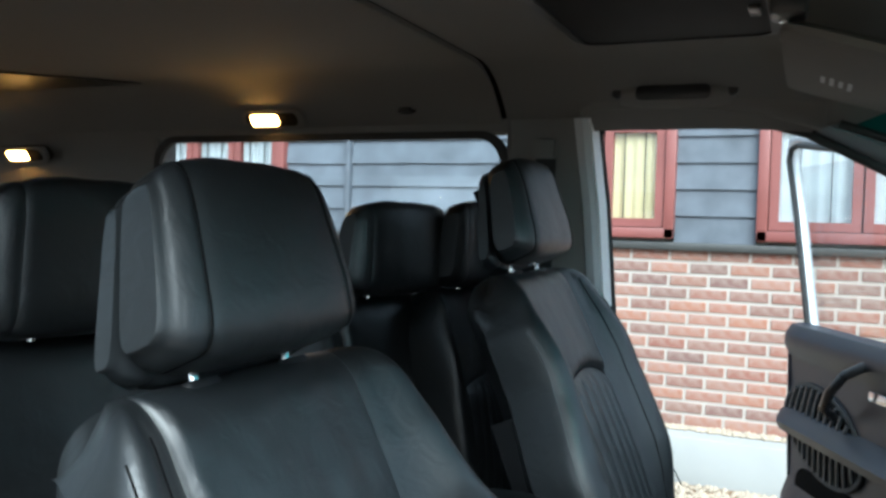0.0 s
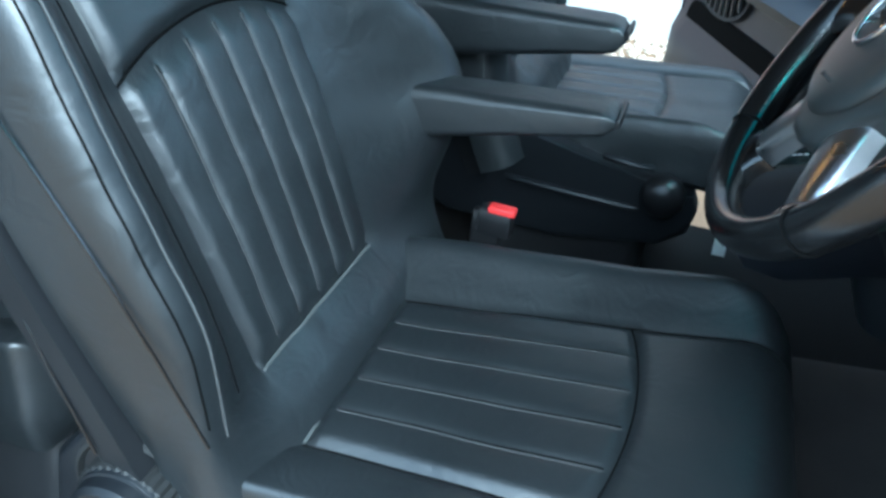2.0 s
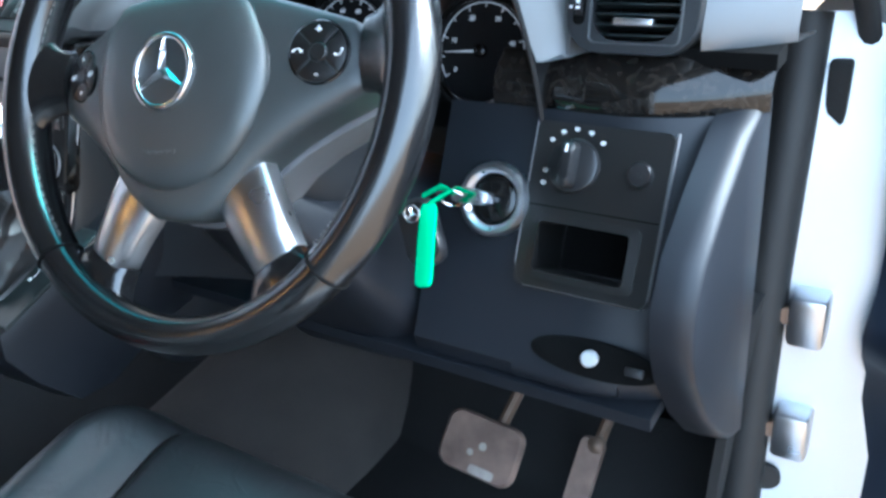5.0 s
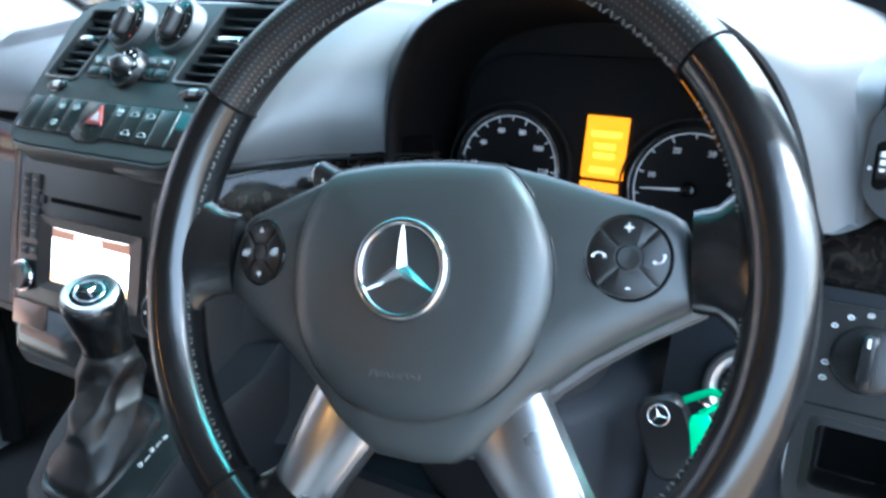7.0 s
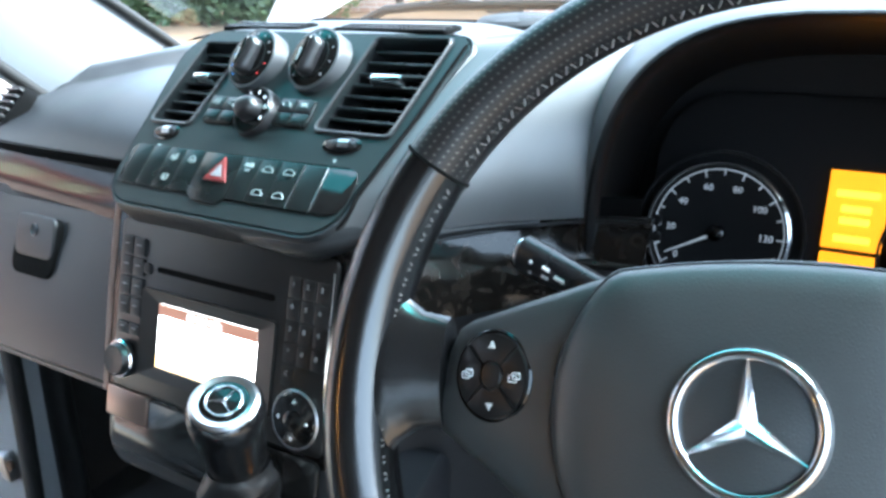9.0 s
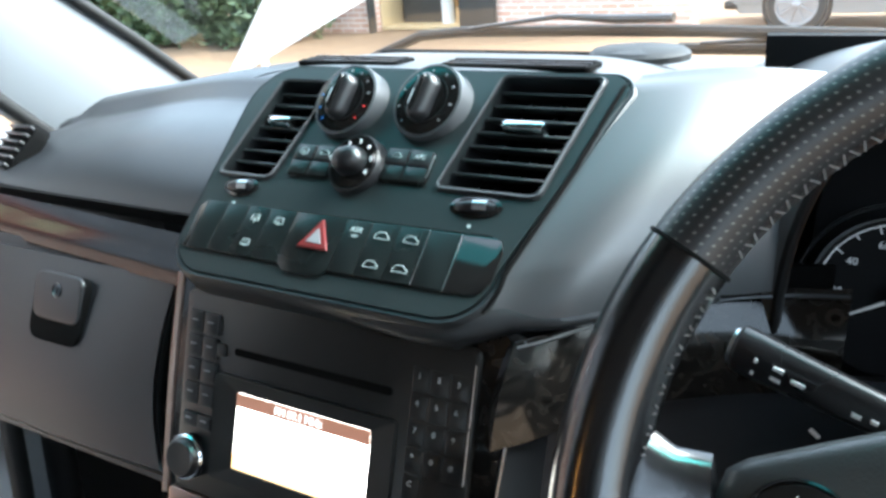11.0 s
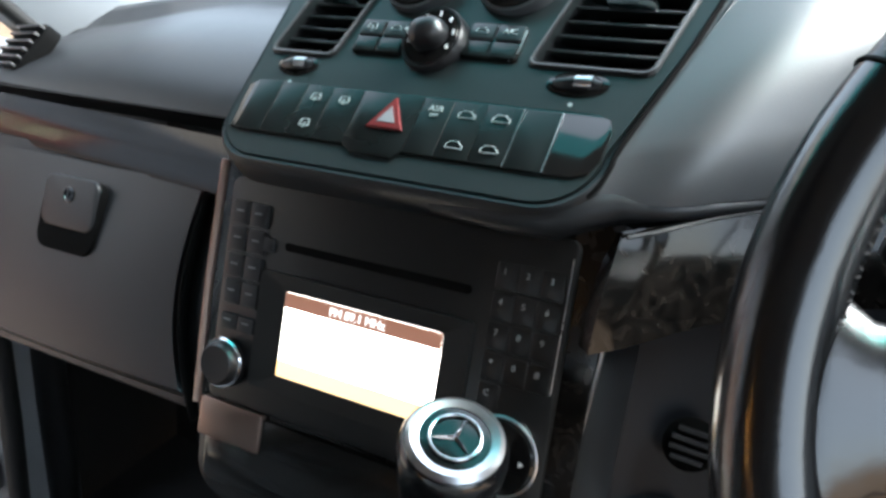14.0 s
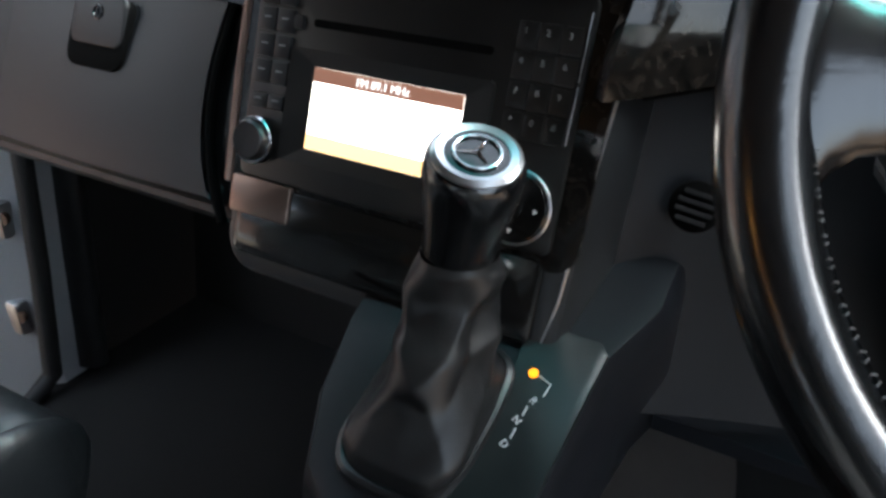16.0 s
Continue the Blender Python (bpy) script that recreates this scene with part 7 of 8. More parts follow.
    # plinth, side cover, recliner wheel, lever
    py, pl = (-0.20, 0.46) if side > 0 else (-0.30, 0.30)
    part("plinth", loft([[(a * f, py + b * f, z) for a, b in rrect(0.38, pl, 0.03)] for f, z in ((1, -up), (1, 0.10), (0.92, 0.19))]), PLASTIC_GREY, st)
    for sx in (-1, 1):
        out = [(-0.605, 0.200), (-0.595, 0.262), (-0.560, 0.305), (-0.515, 0.325), (-0.475, 0.315), (-0.450, 0.288), (-0.425, 0.272), (-0.39, 0.265), (-0.33, 0.254), (-0.256, 0.240), (-0.10, 0.222), (0.02, 0.212), (0.045, 0.185), (0.03, 0.145), (-0.05, 0.115), (-0.30, 0.085), (-0.50, 0.085), (-0.58, 0.130)]
        if side < 0:
            out = [(a if a < -0.2 else -0.2 + (a + 0.2) * 0.48, b) for a, b in out]
        MS = frame_m((sx * 0.222, 0, 0), (0, 1, 0) if sx > 0 else (0, -1, 0), (0, 0, 1))
        pts = [(a if sx > 0 else -a, b) for a, b in out]
        cover = part("side_cover", plate(pts if sx < 0 else pts[::-1], 0.050, MS, 0.014, top=0.012, seg=4), PLASTIC_SIDE, st, "dark grey plastic side cover")
        if sx != side:
            continue
        MK = frame_m((sx * 0.234, -0.500, 0.252), (0, 1, 0), (0, 0, sx))
        part("wheel_well", lathe([(0.070, -0.002), (0.068, 0.004), (0.064, 0.006), (0.060, -0.004), (0, -0.004)], 44, MK), RUBBER, cover)
        kb = part("recliner_wheel", lathe([(0.050, -0.010), (0.050, 0.022), (0.048, 0.027), (0.046, 0.028), (0.045, 0.040), (0.040, 0.045), (0, 0.047)], 44, MK), PLASTIC_SIDE, st, "round black recliner wheel")
        part("wheel_grip", loft([[(r * math.cos(math.pi * k / 36), r * math.sin(math.pi * k / 36), z) for k in range(72) for r in [f + (0.0022 if k % 2 else 0.0)]] for f, z in ((0.0485, -0.004), (0.0500, -0.003), (0.0500, 0.022), (0.0480, 0.024))], True, MK), RUBBER, kb)
        part("lever_well", plate([(a if sx > 0 else -a, b) for a, b in rrect(0.34, 0.085, 0.042, cx=-0.27, cy=0.178)], 0.004, MS, 0.003, top=0.0145), PLASTIC_SIDE, cover)
        part("height_lever", loft([[(sx * (0.242 + 0.012 * c), yy, zz + 0.017 * d * f) for c, d in circle(1, 14)] for yy, zz, f in ((-0.425, 0.196, 0.5), (-0.415, 0.196, 1.0), (-0.38, 0.195, 1.4), (-0.25, 0.178, 1.4), (-0.15, 0.168, 1.1), (-0.12, 0.165, 0.4))]), PLASTIC_SMOOTH, st)
    part("back_shell", loft([[tuple(BASE + UP * s + FW * f + Vector((a * w, 0, 0))) for a, f in ((-1, -0.060), (-0.97, -0.10), (-0.5, -0.118), (0.5, -0.118), (0.97, -0.10), (1, -0.060))] for s, w in ((-0.14, 0.250), (0.0, 0.258), (0.2, 0.262), (0.30, 0.250))], False), PLASTIC_GREY, bk)
    # fold-down armrest on the inner side
    ax, fy = (-0.290, 0.0) if side > 0 else (0.300, -0.050)
    zc = 0.492 if side > 0 else 0.470
    rings = []
    for k in range(33):
        t = k / 32
        yy = -0.615 + fy + 0.425 * t
        e = math.sqrt(max(0.02, 1 - max(0, (t - 0.93) / 0.07) ** 2.4)) * math.sqrt(max(0.02, 1 - max(0, (0.10 - t) / 0.10) ** 2.4))
        top, low = (0.482 + 0.030 * t, 0.385 + 0.098 * t) if side > 0 else (0.474 + 0.012 * t, 0.362 + 0.082 * t)
        w, h, mid = 0.037 * (0.75 + 0.25 * e), (top - low) * e, (top + low) / 2
        rings.append([(ax + a * w * 2, yy, mid + b * h + 0.0015 * noise.noise((a * 3, yy * 12, b * 3))) for a, b in rrect(1, 1, 0.22, 6)])
    part("armrest", loft(rings), LEATHER, st, "padded black folding armrest")
    part("armrest_tip", box((0.066, 0.006, 0.014), (ax, -0.191 + fy, (0.500 if side > 0 else 0.472)), bevel=0.0025), PLASTIC_GREY, st)
    part("armrest_pivot", lathe([(0.030, -0.012), (0.030, 0.012), (0.024, 0.016), (0, 0.016)], 24, frame_m((ax + side * 0.030, -0.555 + fy, zc - 0.040), (0, 1, 0), (0, 0, -side))), PLASTIC_SMOOTH, st)
    if side > 0:
        part("buckle_stalk", box((0.016, 0.040, 0.17), (-0.270, -0.33, 0.26), bevel=0.006), PLASTIC_SMOOTH, st)
        bkl = part("belt_buckle", box((0.024, 0.046, 0.040), (-0.266, -0.318, 0.333), bevel=0.006), PLASTIC_SMOOTH, st)
        part("release_button", box((0.018, 0.036, 0.010), (-0.262, -0.310, 0.353), bevel=0.003), RED, bkl, "red belt release button")
    if side < 0:
        part("lumbar_knob", lathe([(0.036, -0.004), (0.036, 0.010), (0.033, 0.018), (0.024, 0.025), (0.010, 0.029), (0, 0.030)], 36, frame_m((0.228, -0.141, 0.204), (0, 1, 0), (0, 0, 1))), PLASTIC_SMOOTH, st, "domed black lumbar knob")
        for y0, y1, z in ((-0.245, -0.165, 0.250), (-0.400, -0.175, 0.176)):
            part("cover_ridge", tube([(0.231, y0, z), (0.238, y0 + 0.02, z + 0.001), (0.238, y1 - 0.02, z - 0.002), (0.231, y1, z - 0.003)], 0.006, 8), PLASTIC_SIDE, st)
        part("piping", tube([back_pt(1.90, 0.02 + 0.40 * k / 40, 0.3, 0.0012, side) for k in range(41)], 0.0013, 5), PIPING_SHEEN, bk, "seam piping, pale grey for its painted sheen")
    st.location = (x, -0.25 + y, up)
    return st


front_seat("black pleated leather driver's seat with side bolsters and armrest", 0.42, 0.0, 1, 0.622)
front_seat("black pleated leather passenger seat with side bolsters and armrest", -0.40, 0.02, -1, 0.626, 0.065)


# ---- rear seats ----
def rear_seat(x, y, z, turn, wide=1.0):
    st = thing("rear_seat", "black leather rear seat with tall headrest", "seat", "rear seats", loc=(0, 0, 0))
    upright = Matrix.Translation((0, -0.12, 0)) @ Matrix.Translation(BASE) @ Euler((radians(-15), 0, 0)).to_matrix().to_4x4() @ Matrix.Translation(-BASE)
    bk, hd = back_bm(), headrest_bm(0.612)
    for bm in (bk, hd):
        bmesh.ops.transform(bm, matrix=upright, verts=bm.verts)
    part("backrest", bk, LEATHER, st)
    hr = part("headrest", hd, LEATHER, st)
    cu = cushion_bm()
    bmesh.ops.transform(cu, matrix=Matrix.Translation((0, -0.36, 0)) @ Matrix.Diagonal((1.05, 0.5, 1, 1)), verts=cu.verts)
    part("cushion", cu, LEATHER, st)
    for sx in (-1, 1):
        part("post", tube([tuple(upright @ (BASE + UP * 0.52 + FW * 0.0 + Vector((sx * 0.072, 0, 0)))), tuple(upright @ (BASE + UP * 0.60 + FW * 0.004 + Vector((sx * 0.072, 0, 0))))], 0.0065, 12), CHROME, hr, "chrome headrest post")
        part("post_guide", loft([[tuple(upright @ (BASE + UP * h + FW * (0.004 + b * f) + Vector((sx * 0.072 + a * f, 0, 0)))) for a, b in rrect(0.050, 0.026, 0.010)] for f, h in ((1, 0.522), (1, 0.540), (0.9, 0.544))]), PLASTIC_GREY, hr)
    part("plinth", loft([[(a * f, -0.46 + b * f, zz) for a, b in rrect(0.40, 0.26, 0.03)] for f, zz in ((1, 0.0 - z), (1, 0.10), (0.92, 0.19))]), PLASTIC_GREY, st)
    st.matrix_basis = pose(x, y, z, 0, 0, turn) @ Matrix.Diagonal((wide, 1, 1, 1))
    return st


rear_seat(0.40, -0.345, -0.045, -6)
rear_seat(-0.30, -0.31, -0.045, -10, 1.08)
rear_seat(-0.575, -0.22, -0.035, -4, 0.8)

# ---- cab fittings ----
def roof_lamp(x, y, z):
    lp = thing("roof_lamp", "lit courtesy lamp in the grey roof edge", "lamp", "roof lamps", loc=(0, 0, 0))
    ML = frame_m((0, 0, 0), (0, 1, 0), (0.55, 0, 0.83))
    part("bezel", plate(rrect(0.19, 0.052, 0.024), 0.012, ML, 0.004, top=0.006), LINER, lp)
    part("recess", plate(rrect(0.155, 0.036, 0.016), 0.004, ML, top=0.0075), DARK, lp)
    part("lens", plate(rrect(0.080, 0.030, 0.008, cx=-0.020), 0.006, ML, 0.002, top=0.012), LAMP, lp, "glowing warm lens")
    lp.location = (x, y, z)
    return lp


la = roof_lamp(-0.690, -1.44, 1.205)
copy_thing(la, pose(-0.690, -2.33, 1.12))
hk = thing("coat_hook", "small black coat hook on the roof edge", "hook", loc=(-0.69, -1.05, 1.22))
part("hook_base", plate(circle(0.028, 20, ry=0.014), 0.01, frame_m((-0.695, -1.06, 1.222), (0, 1, 0), (0.4, 0, 0.9)), 0.003, top=0.006), PLASTIC_GREY, hk)
part("hook", box((0.014, 0.03, 0.012), (-0.685, -1.06, 1.218), bevel=0.004), PLASTIC_SMOOTH, hk)
gh = thing("grab_handle", "grey moulded grab handle over the passenger door", "handle", loc=(-0.68, -0.44, 1.25))
def handle_pt(u, v):
    y = -0.565 + 0.25 * u
    e = math.sqrt(max(0.0, 1 - abs(2 * u - 1) ** 5))
    a = math.pi * v
    return (-0.700 + 0.040 * math.sin(a) * (0.25 + 0.75 * e), y, 1.236 - 0.004 * u - 0.028 * math.cos(a) * (0.35 + 0.65 * e))


part("grip", sheet(handle_pt, 26, 12), LINER, gh)
part("grip_hollow", plate(rrect(0.15, 0.030, 0.012), 0.004, frame_m((-0.6585, -0.440, 1.232), (0, 1, 0), (0, 0, 1)), 0.001, top=0.001), PLASTIC, gh)
for y in (-0.555, -0.325):
    part("handle_mount", lathe([(0.012, -0.01), (0.012, 0.006), (0.009, 0.009), (0, 0.009)], 20, frame_m((-0.678, y, 1.236), (0, 1, 0), (0, 0, 1))), PLASTIC, gh)
vis = thing("sun_visor", "grey fabric sun visor folded up at the roof", "sun visor", loc=(-0.35, -0.02, 1.2))
MVZ = frame_m((-0.36, -0.130, 1.2050), (1, 0, 0), (0, 0.95, -0.30))
part("visor_panel", loft([[(x * f, y * f, z) for x, y in rrect(0.46, 0.19, 0.03)] for f, z in ((0.95, -0.014), (1, -0.005), (1, 0.005), (0.95, 0.014))], True, MVZ), LINER, vis)
for k in range(4):
    part("print_bar", box((0.055 + 0.012 * (k % 2), 0.007, 0.0008), (-0.03 - 0.004 * k, -0.030 + 0.014 * k, -0.0145), MVZ), PILLAR, vis)
part("visor_rod", tube([tuple(MVZ @ Vector((-0.24, 0.07, 0))), tuple(MVZ @ Vector((0.22, 0.07, 0)))], 0.007, 8), PLASTIC_GREY, vis)
part("visor_clip", box((0.06, 0.05, 0.05), (-0.13, -0.21, 1.265), bevel=0.01), PLASTIC, vis)
part("clip_screw", lathe([(0.007, 0), (0.007, 0.004), (0, 0.005)], 14, pose(-0.13, -0.215, 1.239, 180)), CHROME, vis)
hs = thing("sunglasses_tray", "dark recessed overhead tray in the front headliner", "overhead tray", loc=(-0.3, -0.4, 1.29))
part("tray_lid", plate(rrect(0.36, 0.33, 0.03), 0.02, frame_m((-0.24, -0.40, 1.2885), (1, 0, 0), (0, -1, 0)), 0.006, top=0.004), DIAL, hs)
part("tray_rim", ringplate(rrect(0.38, 0.35, 0.035), rrect(0.345, 0.315, 0.028), 0.010, frame_m((-0.24, -0.40, 1.2885), (1, 0, 0), (0, -1, 0)), 0.007, 0.003), PLASTIC, hs)
part("tray_latch", box((0.05, 0.018, 0.008), (-0.24, -0.26, 1.2825), bevel=0.003), PLASTIC_SMOOTH, hs)

# seat belt on the pillar
blt = thing("seat_belt", "black seat belt hanging on the door pillar", "seat belt", loc=(-0.69, -0.70, 0.8))
part("webbing", sheet(lambda u, v: (-0.690 + 0.01 * math.sin(3 * v), -0.735 + 0.046 * u, 1.10 - 0.9 * v), 2, 14, 0.002), RUBBER, blt)

# ---- passenger door, standing open ----
def van_door(name, label, sgn, hinge, angle, loc):
    """Built shut along +x of its own frame, from the hinge at 0 to the latch edge at 0.98; z up; inner side towards +y."""
    d = thing(name, label, "van door", "front doors", loc=loc)
    M = Matrix.Translation(hinge) @ Euler((0, 0, radians(angle))).to_matrix().to_4x4() @ Matrix.Diagonal((1, sgn, 1, 1))
    skin = [(0, -0.14), (0.0, 0.60), (0.02, 0.66), (0.97, 0.66), (0.985, 0.55), (0.985, 0.0), (0.95, -0.14)]
    part("door_skin", plate(skin[::-1], 0.05, M @ frame_m((0, -0.02, 0), (1, 0, 0), (0, 0, 1)), 0.01, top=0.025, seg=3), SILVER, d)
    fr = [(0.02, 0.63), (0.34, 0.99), (0.56, 1.142), (0.82, 1.215), (1.08, 1.250), (1.125, 1.242), (1.138, 1.205), (1.065, 1.00), (0.945, 0.63)]
    part("window_frame", tube([(x, -0.02, z) for x, z in fr], 0.021, 10, False, M, 1.0), SILVER, d, "silver window frame")
    part("frame_seal", tube([(x * 0.965 + 0.012, 0.004, z - 0.024 if z > 1 else z) for x, z in fr], 0.009, 8, False, M), RUBBER, d)
    g = part("door_glass", sheet(lambda u, v: (lambda x0: (x0 + (0.945 + 0.16 * v - x0) * u, -0.022, 0.63 + 0.53 * v))(0.03 + 0.50 * v), 2, 2, 0.004, M), GLASS, d)
    g.visible_shadow = False
    # inner trim with belt roll, armrest, shade of the pocket, speaker ribs and pull
    rings = []
    for x in [0.03 + 0.0465 * i for i in range(21)]:
        k = smooth01(0.03, 0.15, x) * smooth01(0.99, 0.93, x)
        prof = [(0.005, 0.685), (0.030 + 0.020 * k, 0.680), (0.050 + 0.020 * k, 0.655), (0.055 + 0.015 * k, 0.62), (0.045, 0.585), (0.045, 0.57), (0.040, 0.50), (0.042, 0.44), (0.050 + 0.035 * k, 0.415), (0.055 + 0.045 * k, 0.395), (0.050 + 0.04 * k, 0.37), (0.036, 0.345), (0.034, 0.22), (0.040 + 0.03 * k, 0.16), (0.040 + 0.03 * k, 0.02), (0.020, -0.05), (0.0, -0.06)]
        rings.append([(x, y, z) for y, z in prof])
    trim = part("inner_trim", loft(rings, False, M, closed=False), DOOR_TRIM, d, "dark moulded inner door trim")
    part("trim_end", plate([(0.0, 0.685), (0.045, 0.655), (0.05, 0.62), (0.045, 0.40), (0.036, 0.2), (0.04, 0.0), (0.0, -0.06)], 0.006, M @ frame_m((0.962, 0, 0), (0, 1, 0), (0, 0, 1)), 0.002), DOOR_TRIM, trim)
    # speaker grille: an oval of curved ribs in a pale rim
    GR = M @ frame_m((0.745, 0.052, 0.395), (0.97, 0, 0.20), (-0.20, 0, 0.97))
    part("grille_rim", ringplate(circle(0.225, 40, ry=0.125), circle(0.212, 40, ry=0.112), 0.012, GR @ pose(0, 0, 0, 180), -0.004), STITCH, trim, "pale rim round the door speaker")
    part("grille_back", plate(circle(0.214, 40, ry=0.114), 0.004, GR @ pose(0, 0, 0, 180), top=-0.004), DARK, trim)
    for k in range(13):
        q = -0.93 + 1.86 * k / 12
        hh = 0.112 * math.sqrt(1 - q * q)
        part("rib", tube([(q * 0.212 + 0.012 * math.cos(b * math.pi / 2), b * hh, 0.002 - 0.004 * b * b) for b in (-1, -0.6, -0.2, 0.2, 0.6, 1)], 0.0058, 6, False, GR @ pose(0, 0, 0, 180)), KNOB_SIDE, trim)
    # near-black plate paints the shadow band under the armrest, over the pocket
    part("pocket", plate(rrect(0.60, 0.13, 0.06), 0.006, M @ frame_m((0.60, 0.040, 0.205), (1, 0, 0), (0, 0, 1)), 0.003, top=0.004), DARK, trim)
    part("pull_handle", tube([(0.50, 0.06, 0.63), (0.52, 0.105, 0.60), (0.56, 0.120, 0.55), (0.60, 0.115, 0.50), (0.62, 0.075, 0.47)], 0.013, 10, False, M), PLASTIC_SMOOTH, trim)
    part("door_release", box((0.11, 0.014, 0.026), (0.42, 0.062, 0.56), M, bevel=0.005), CHROME, trim)
    part("reflector", box((0.035, 0.006, 0.012), (0.95, 0.05, 0.05), M, bevel=0.002), RED, trim, "red door edge reflector")
    part("door_latch", box((0.02, 0.03, 0.09), (0.985, -0.01, 0.36), M, bevel=0.004), STEEL, d)
    return d


van_door("passenger_door", "open silver passenger door with dark moulded inner trim", 1, (-0.79, 0.24, 0.0), 205.5, (-0.79, 0.24, 0.0))
van_door("driver_door", "open silver driver's door with dark moulded inner trim", -1, (0.835, 0.44, 0.0), -22, (0.835, 0.44, 0.0))

# ---- the building beside the van ----
WX = -3.96
house = thing("brick_house", "red brick and black weatherboard building beside the yard", "building", loc=(WX, -1.5, -0.4))
HY0, HY1 = -14.0, 2.3
HYC, HYL = (HY0 + HY1) / 2, HY1 - HY0
part("back_wall", box((0.25, HYL, 3.9), (WX - 0.16, HYC, 1.40)), MORTAR, house)
part("mortar_bed", box((0.05, HYL, 1.06), (WX - 0.0225, HYC, 0.325)), MORTAR, house, "pale mortar joints")
part("concrete_plinth", box((0.30, HYL, 0.34), (WX + 0.10, HYC, -0.375), bevel=0.015), CONCRETE, house, "pale concrete footing")
part("board_base", box((0.06, HYL, 0.05), (WX + 0.02, HYC, 0.855), bevel=0.01), DARK_DOOR, house)


def window_unit(y0, y1, z0, z1, panes, curtain=True):
    w = part("window", box((0.03, y1 - y0, z1 - z0), (WX - 0.03, (y0 + y1) / 2, (z0 + z1) / 2)), PLASTIC_GREY, house, "red-brown framed leaded window")
    fw = 0.06
    for a, b, c, e in ((y0, y1, z0, z0 + fw), (y0, y1, z1 - fw, z1), (y0, y0 + fw, z0, z1), (y1 - fw, y1, z0, z1)):
        part("frame", box((0.09, b - a, e - c), (WX + 0.03, (a + b) / 2, (c + e) / 2), bevel=0.006), RED_FRAME, w)
    for k in range(panes):
        a, b = y0 + fw + (y1 - y0 - 2 * fw) * k / panes, y0 + fw + (y1 - y0 - 2 * fw) * (k + 1) / panes
        part("casement", ringplate(rrect(b - a - 0.01, z1 - z0 - 2 * fw - 0.01, 0.004, 2), rrect(b - a - 0.11, z1 - z0 - 2 * fw - 0.11, 0.004, 2), 0.05, frame_m((WX + 0.055, (a + b) / 2, (z0 + z1) / 2), (0, 1, 0), (0, 0, 1))), RED_FRAME, w)
        part("curtain", sheet(lambda u, v, a=a, b=b: (WX + 0.005 + 0.008 * math.sin(u * 26), a + 0.04 + (b - a - 0.08) * u, z0 + 0.1 + (z1 - z0 - 0.2) * v), 30, 2), CURTAIN if curtain else NET, w)
        pn = part("pane", box((0.006, b - a - 0.1, z1 - z0 - 2 * fw - 0.1), (WX + 0.03, (a + b) / 2, (z0 + z1) / 2)), GLASS, w)
        for q in range(1, 3):
            part("lead", box((0.004, 0.006, z1 - z0 - 2 * fw - 0.1), (WX + 0.036, a + (b - a) * q / 3, (z0 + z1) / 2)), PLASTIC_GREY, w)
    return w


WINDOWS = [(-1.75, -0.90, 0.90, 1.64), (-0.45, 0.62, 0.90, 1.64), (-4.9, -3.62, 0.90, 1.64)]
window_unit(*WINDOWS[0], 2)
window_unit(*WINDOWS[1], 2, False)
window_unit(*WINDOWS[2], 3, False)
ROWS_B = 10
for (ya, yb) in ((-9.0, -4.9), (-3.62, -1.75), (-0.90, -0.45), (0.62, 2.3)):
    for k in range(ROWS_B):
        z = 0.88 + 0.155 * k
        bm = loft([[(WX - 0.01, y, z + 0.165), (WX + 0.012, y, z + 0.165), (WX + 0.030 + 0.003 * noise.noise((y, k, 0)), y, z + 0.004 * noise.noise((y * 2, k, 4))), (WX + 0.010, y, z - 0.004), (WX - 0.01, y, z)] for y in [ya + (yb - ya) * i / 8 for i in range(9)]])
        part("weatherboard", bm, BOARD, house)
for k in range(ROWS_B - 5):
    z = 0.88 + 0.155 * (k + 5)
    part("weatherboard", loft([[(WX - 0.01, y, z + 0.165), (WX + 0.010, y, z + 0.165), (WX + 0.026, y, z), (WX - 0.01, y, z)] for y in (-9.0, 2.3)]), BOARD, house)
for y in (-3.10, -5.2, 1.2):
    part("batten", box((0.05, 0.035, 1.5), (WX + 0.04, y, 1.62), bevel=0.004), BOARD, house)

# gravel strip along the footing
gs = thing("gravel_strip", "loose tan gravel along the footing", "gravel", kind="stuff")
bm = bmesh.new()
rng = random.Random(5)
verts, faces = [], []
for i in range(9000):
    x, y = WX + 0.28 + rng.random() * 1.7, -2.6 + rng.random() * 4.2
    s = 0.010 + 0.014 * rng.random()
    c = Vector((x, y, -0.468 + 0.3 * s))
    b = len(verts)
    for dx, dy, dz in ((1, 0, 0), (-1, 0, 0), (0, 1, 0), (0, -1, 0), (0, 0, 0.8), (0, 0, -0.8)):
        verts.append(c + Vector((dx * s * (0.7 + 0.6 * rng.random()), dy * s * (0.7 + 0.6 * rng.random()), dz * s)))
    for f in ((0, 2, 4), (2, 1, 4), (1, 3, 4), (3, 0, 4), (2, 0, 5), (1, 2, 5), (3, 1, 5), (0, 3, 5)):
        faces.append(tuple(b + q for q in f))
me = bpy.data.meshes.new("gravel")
me.from_pydata(verts, [], faces)
me.materials.append(GRAVEL)
gob = new("gravel_stones", me)
hang(gob, gs)
tagged(gob, kind="stuff")
bm.free()
me2 = bpy.data.meshes.new("gravel_top")
rng = random.Random(9)
verts, faces = [], []
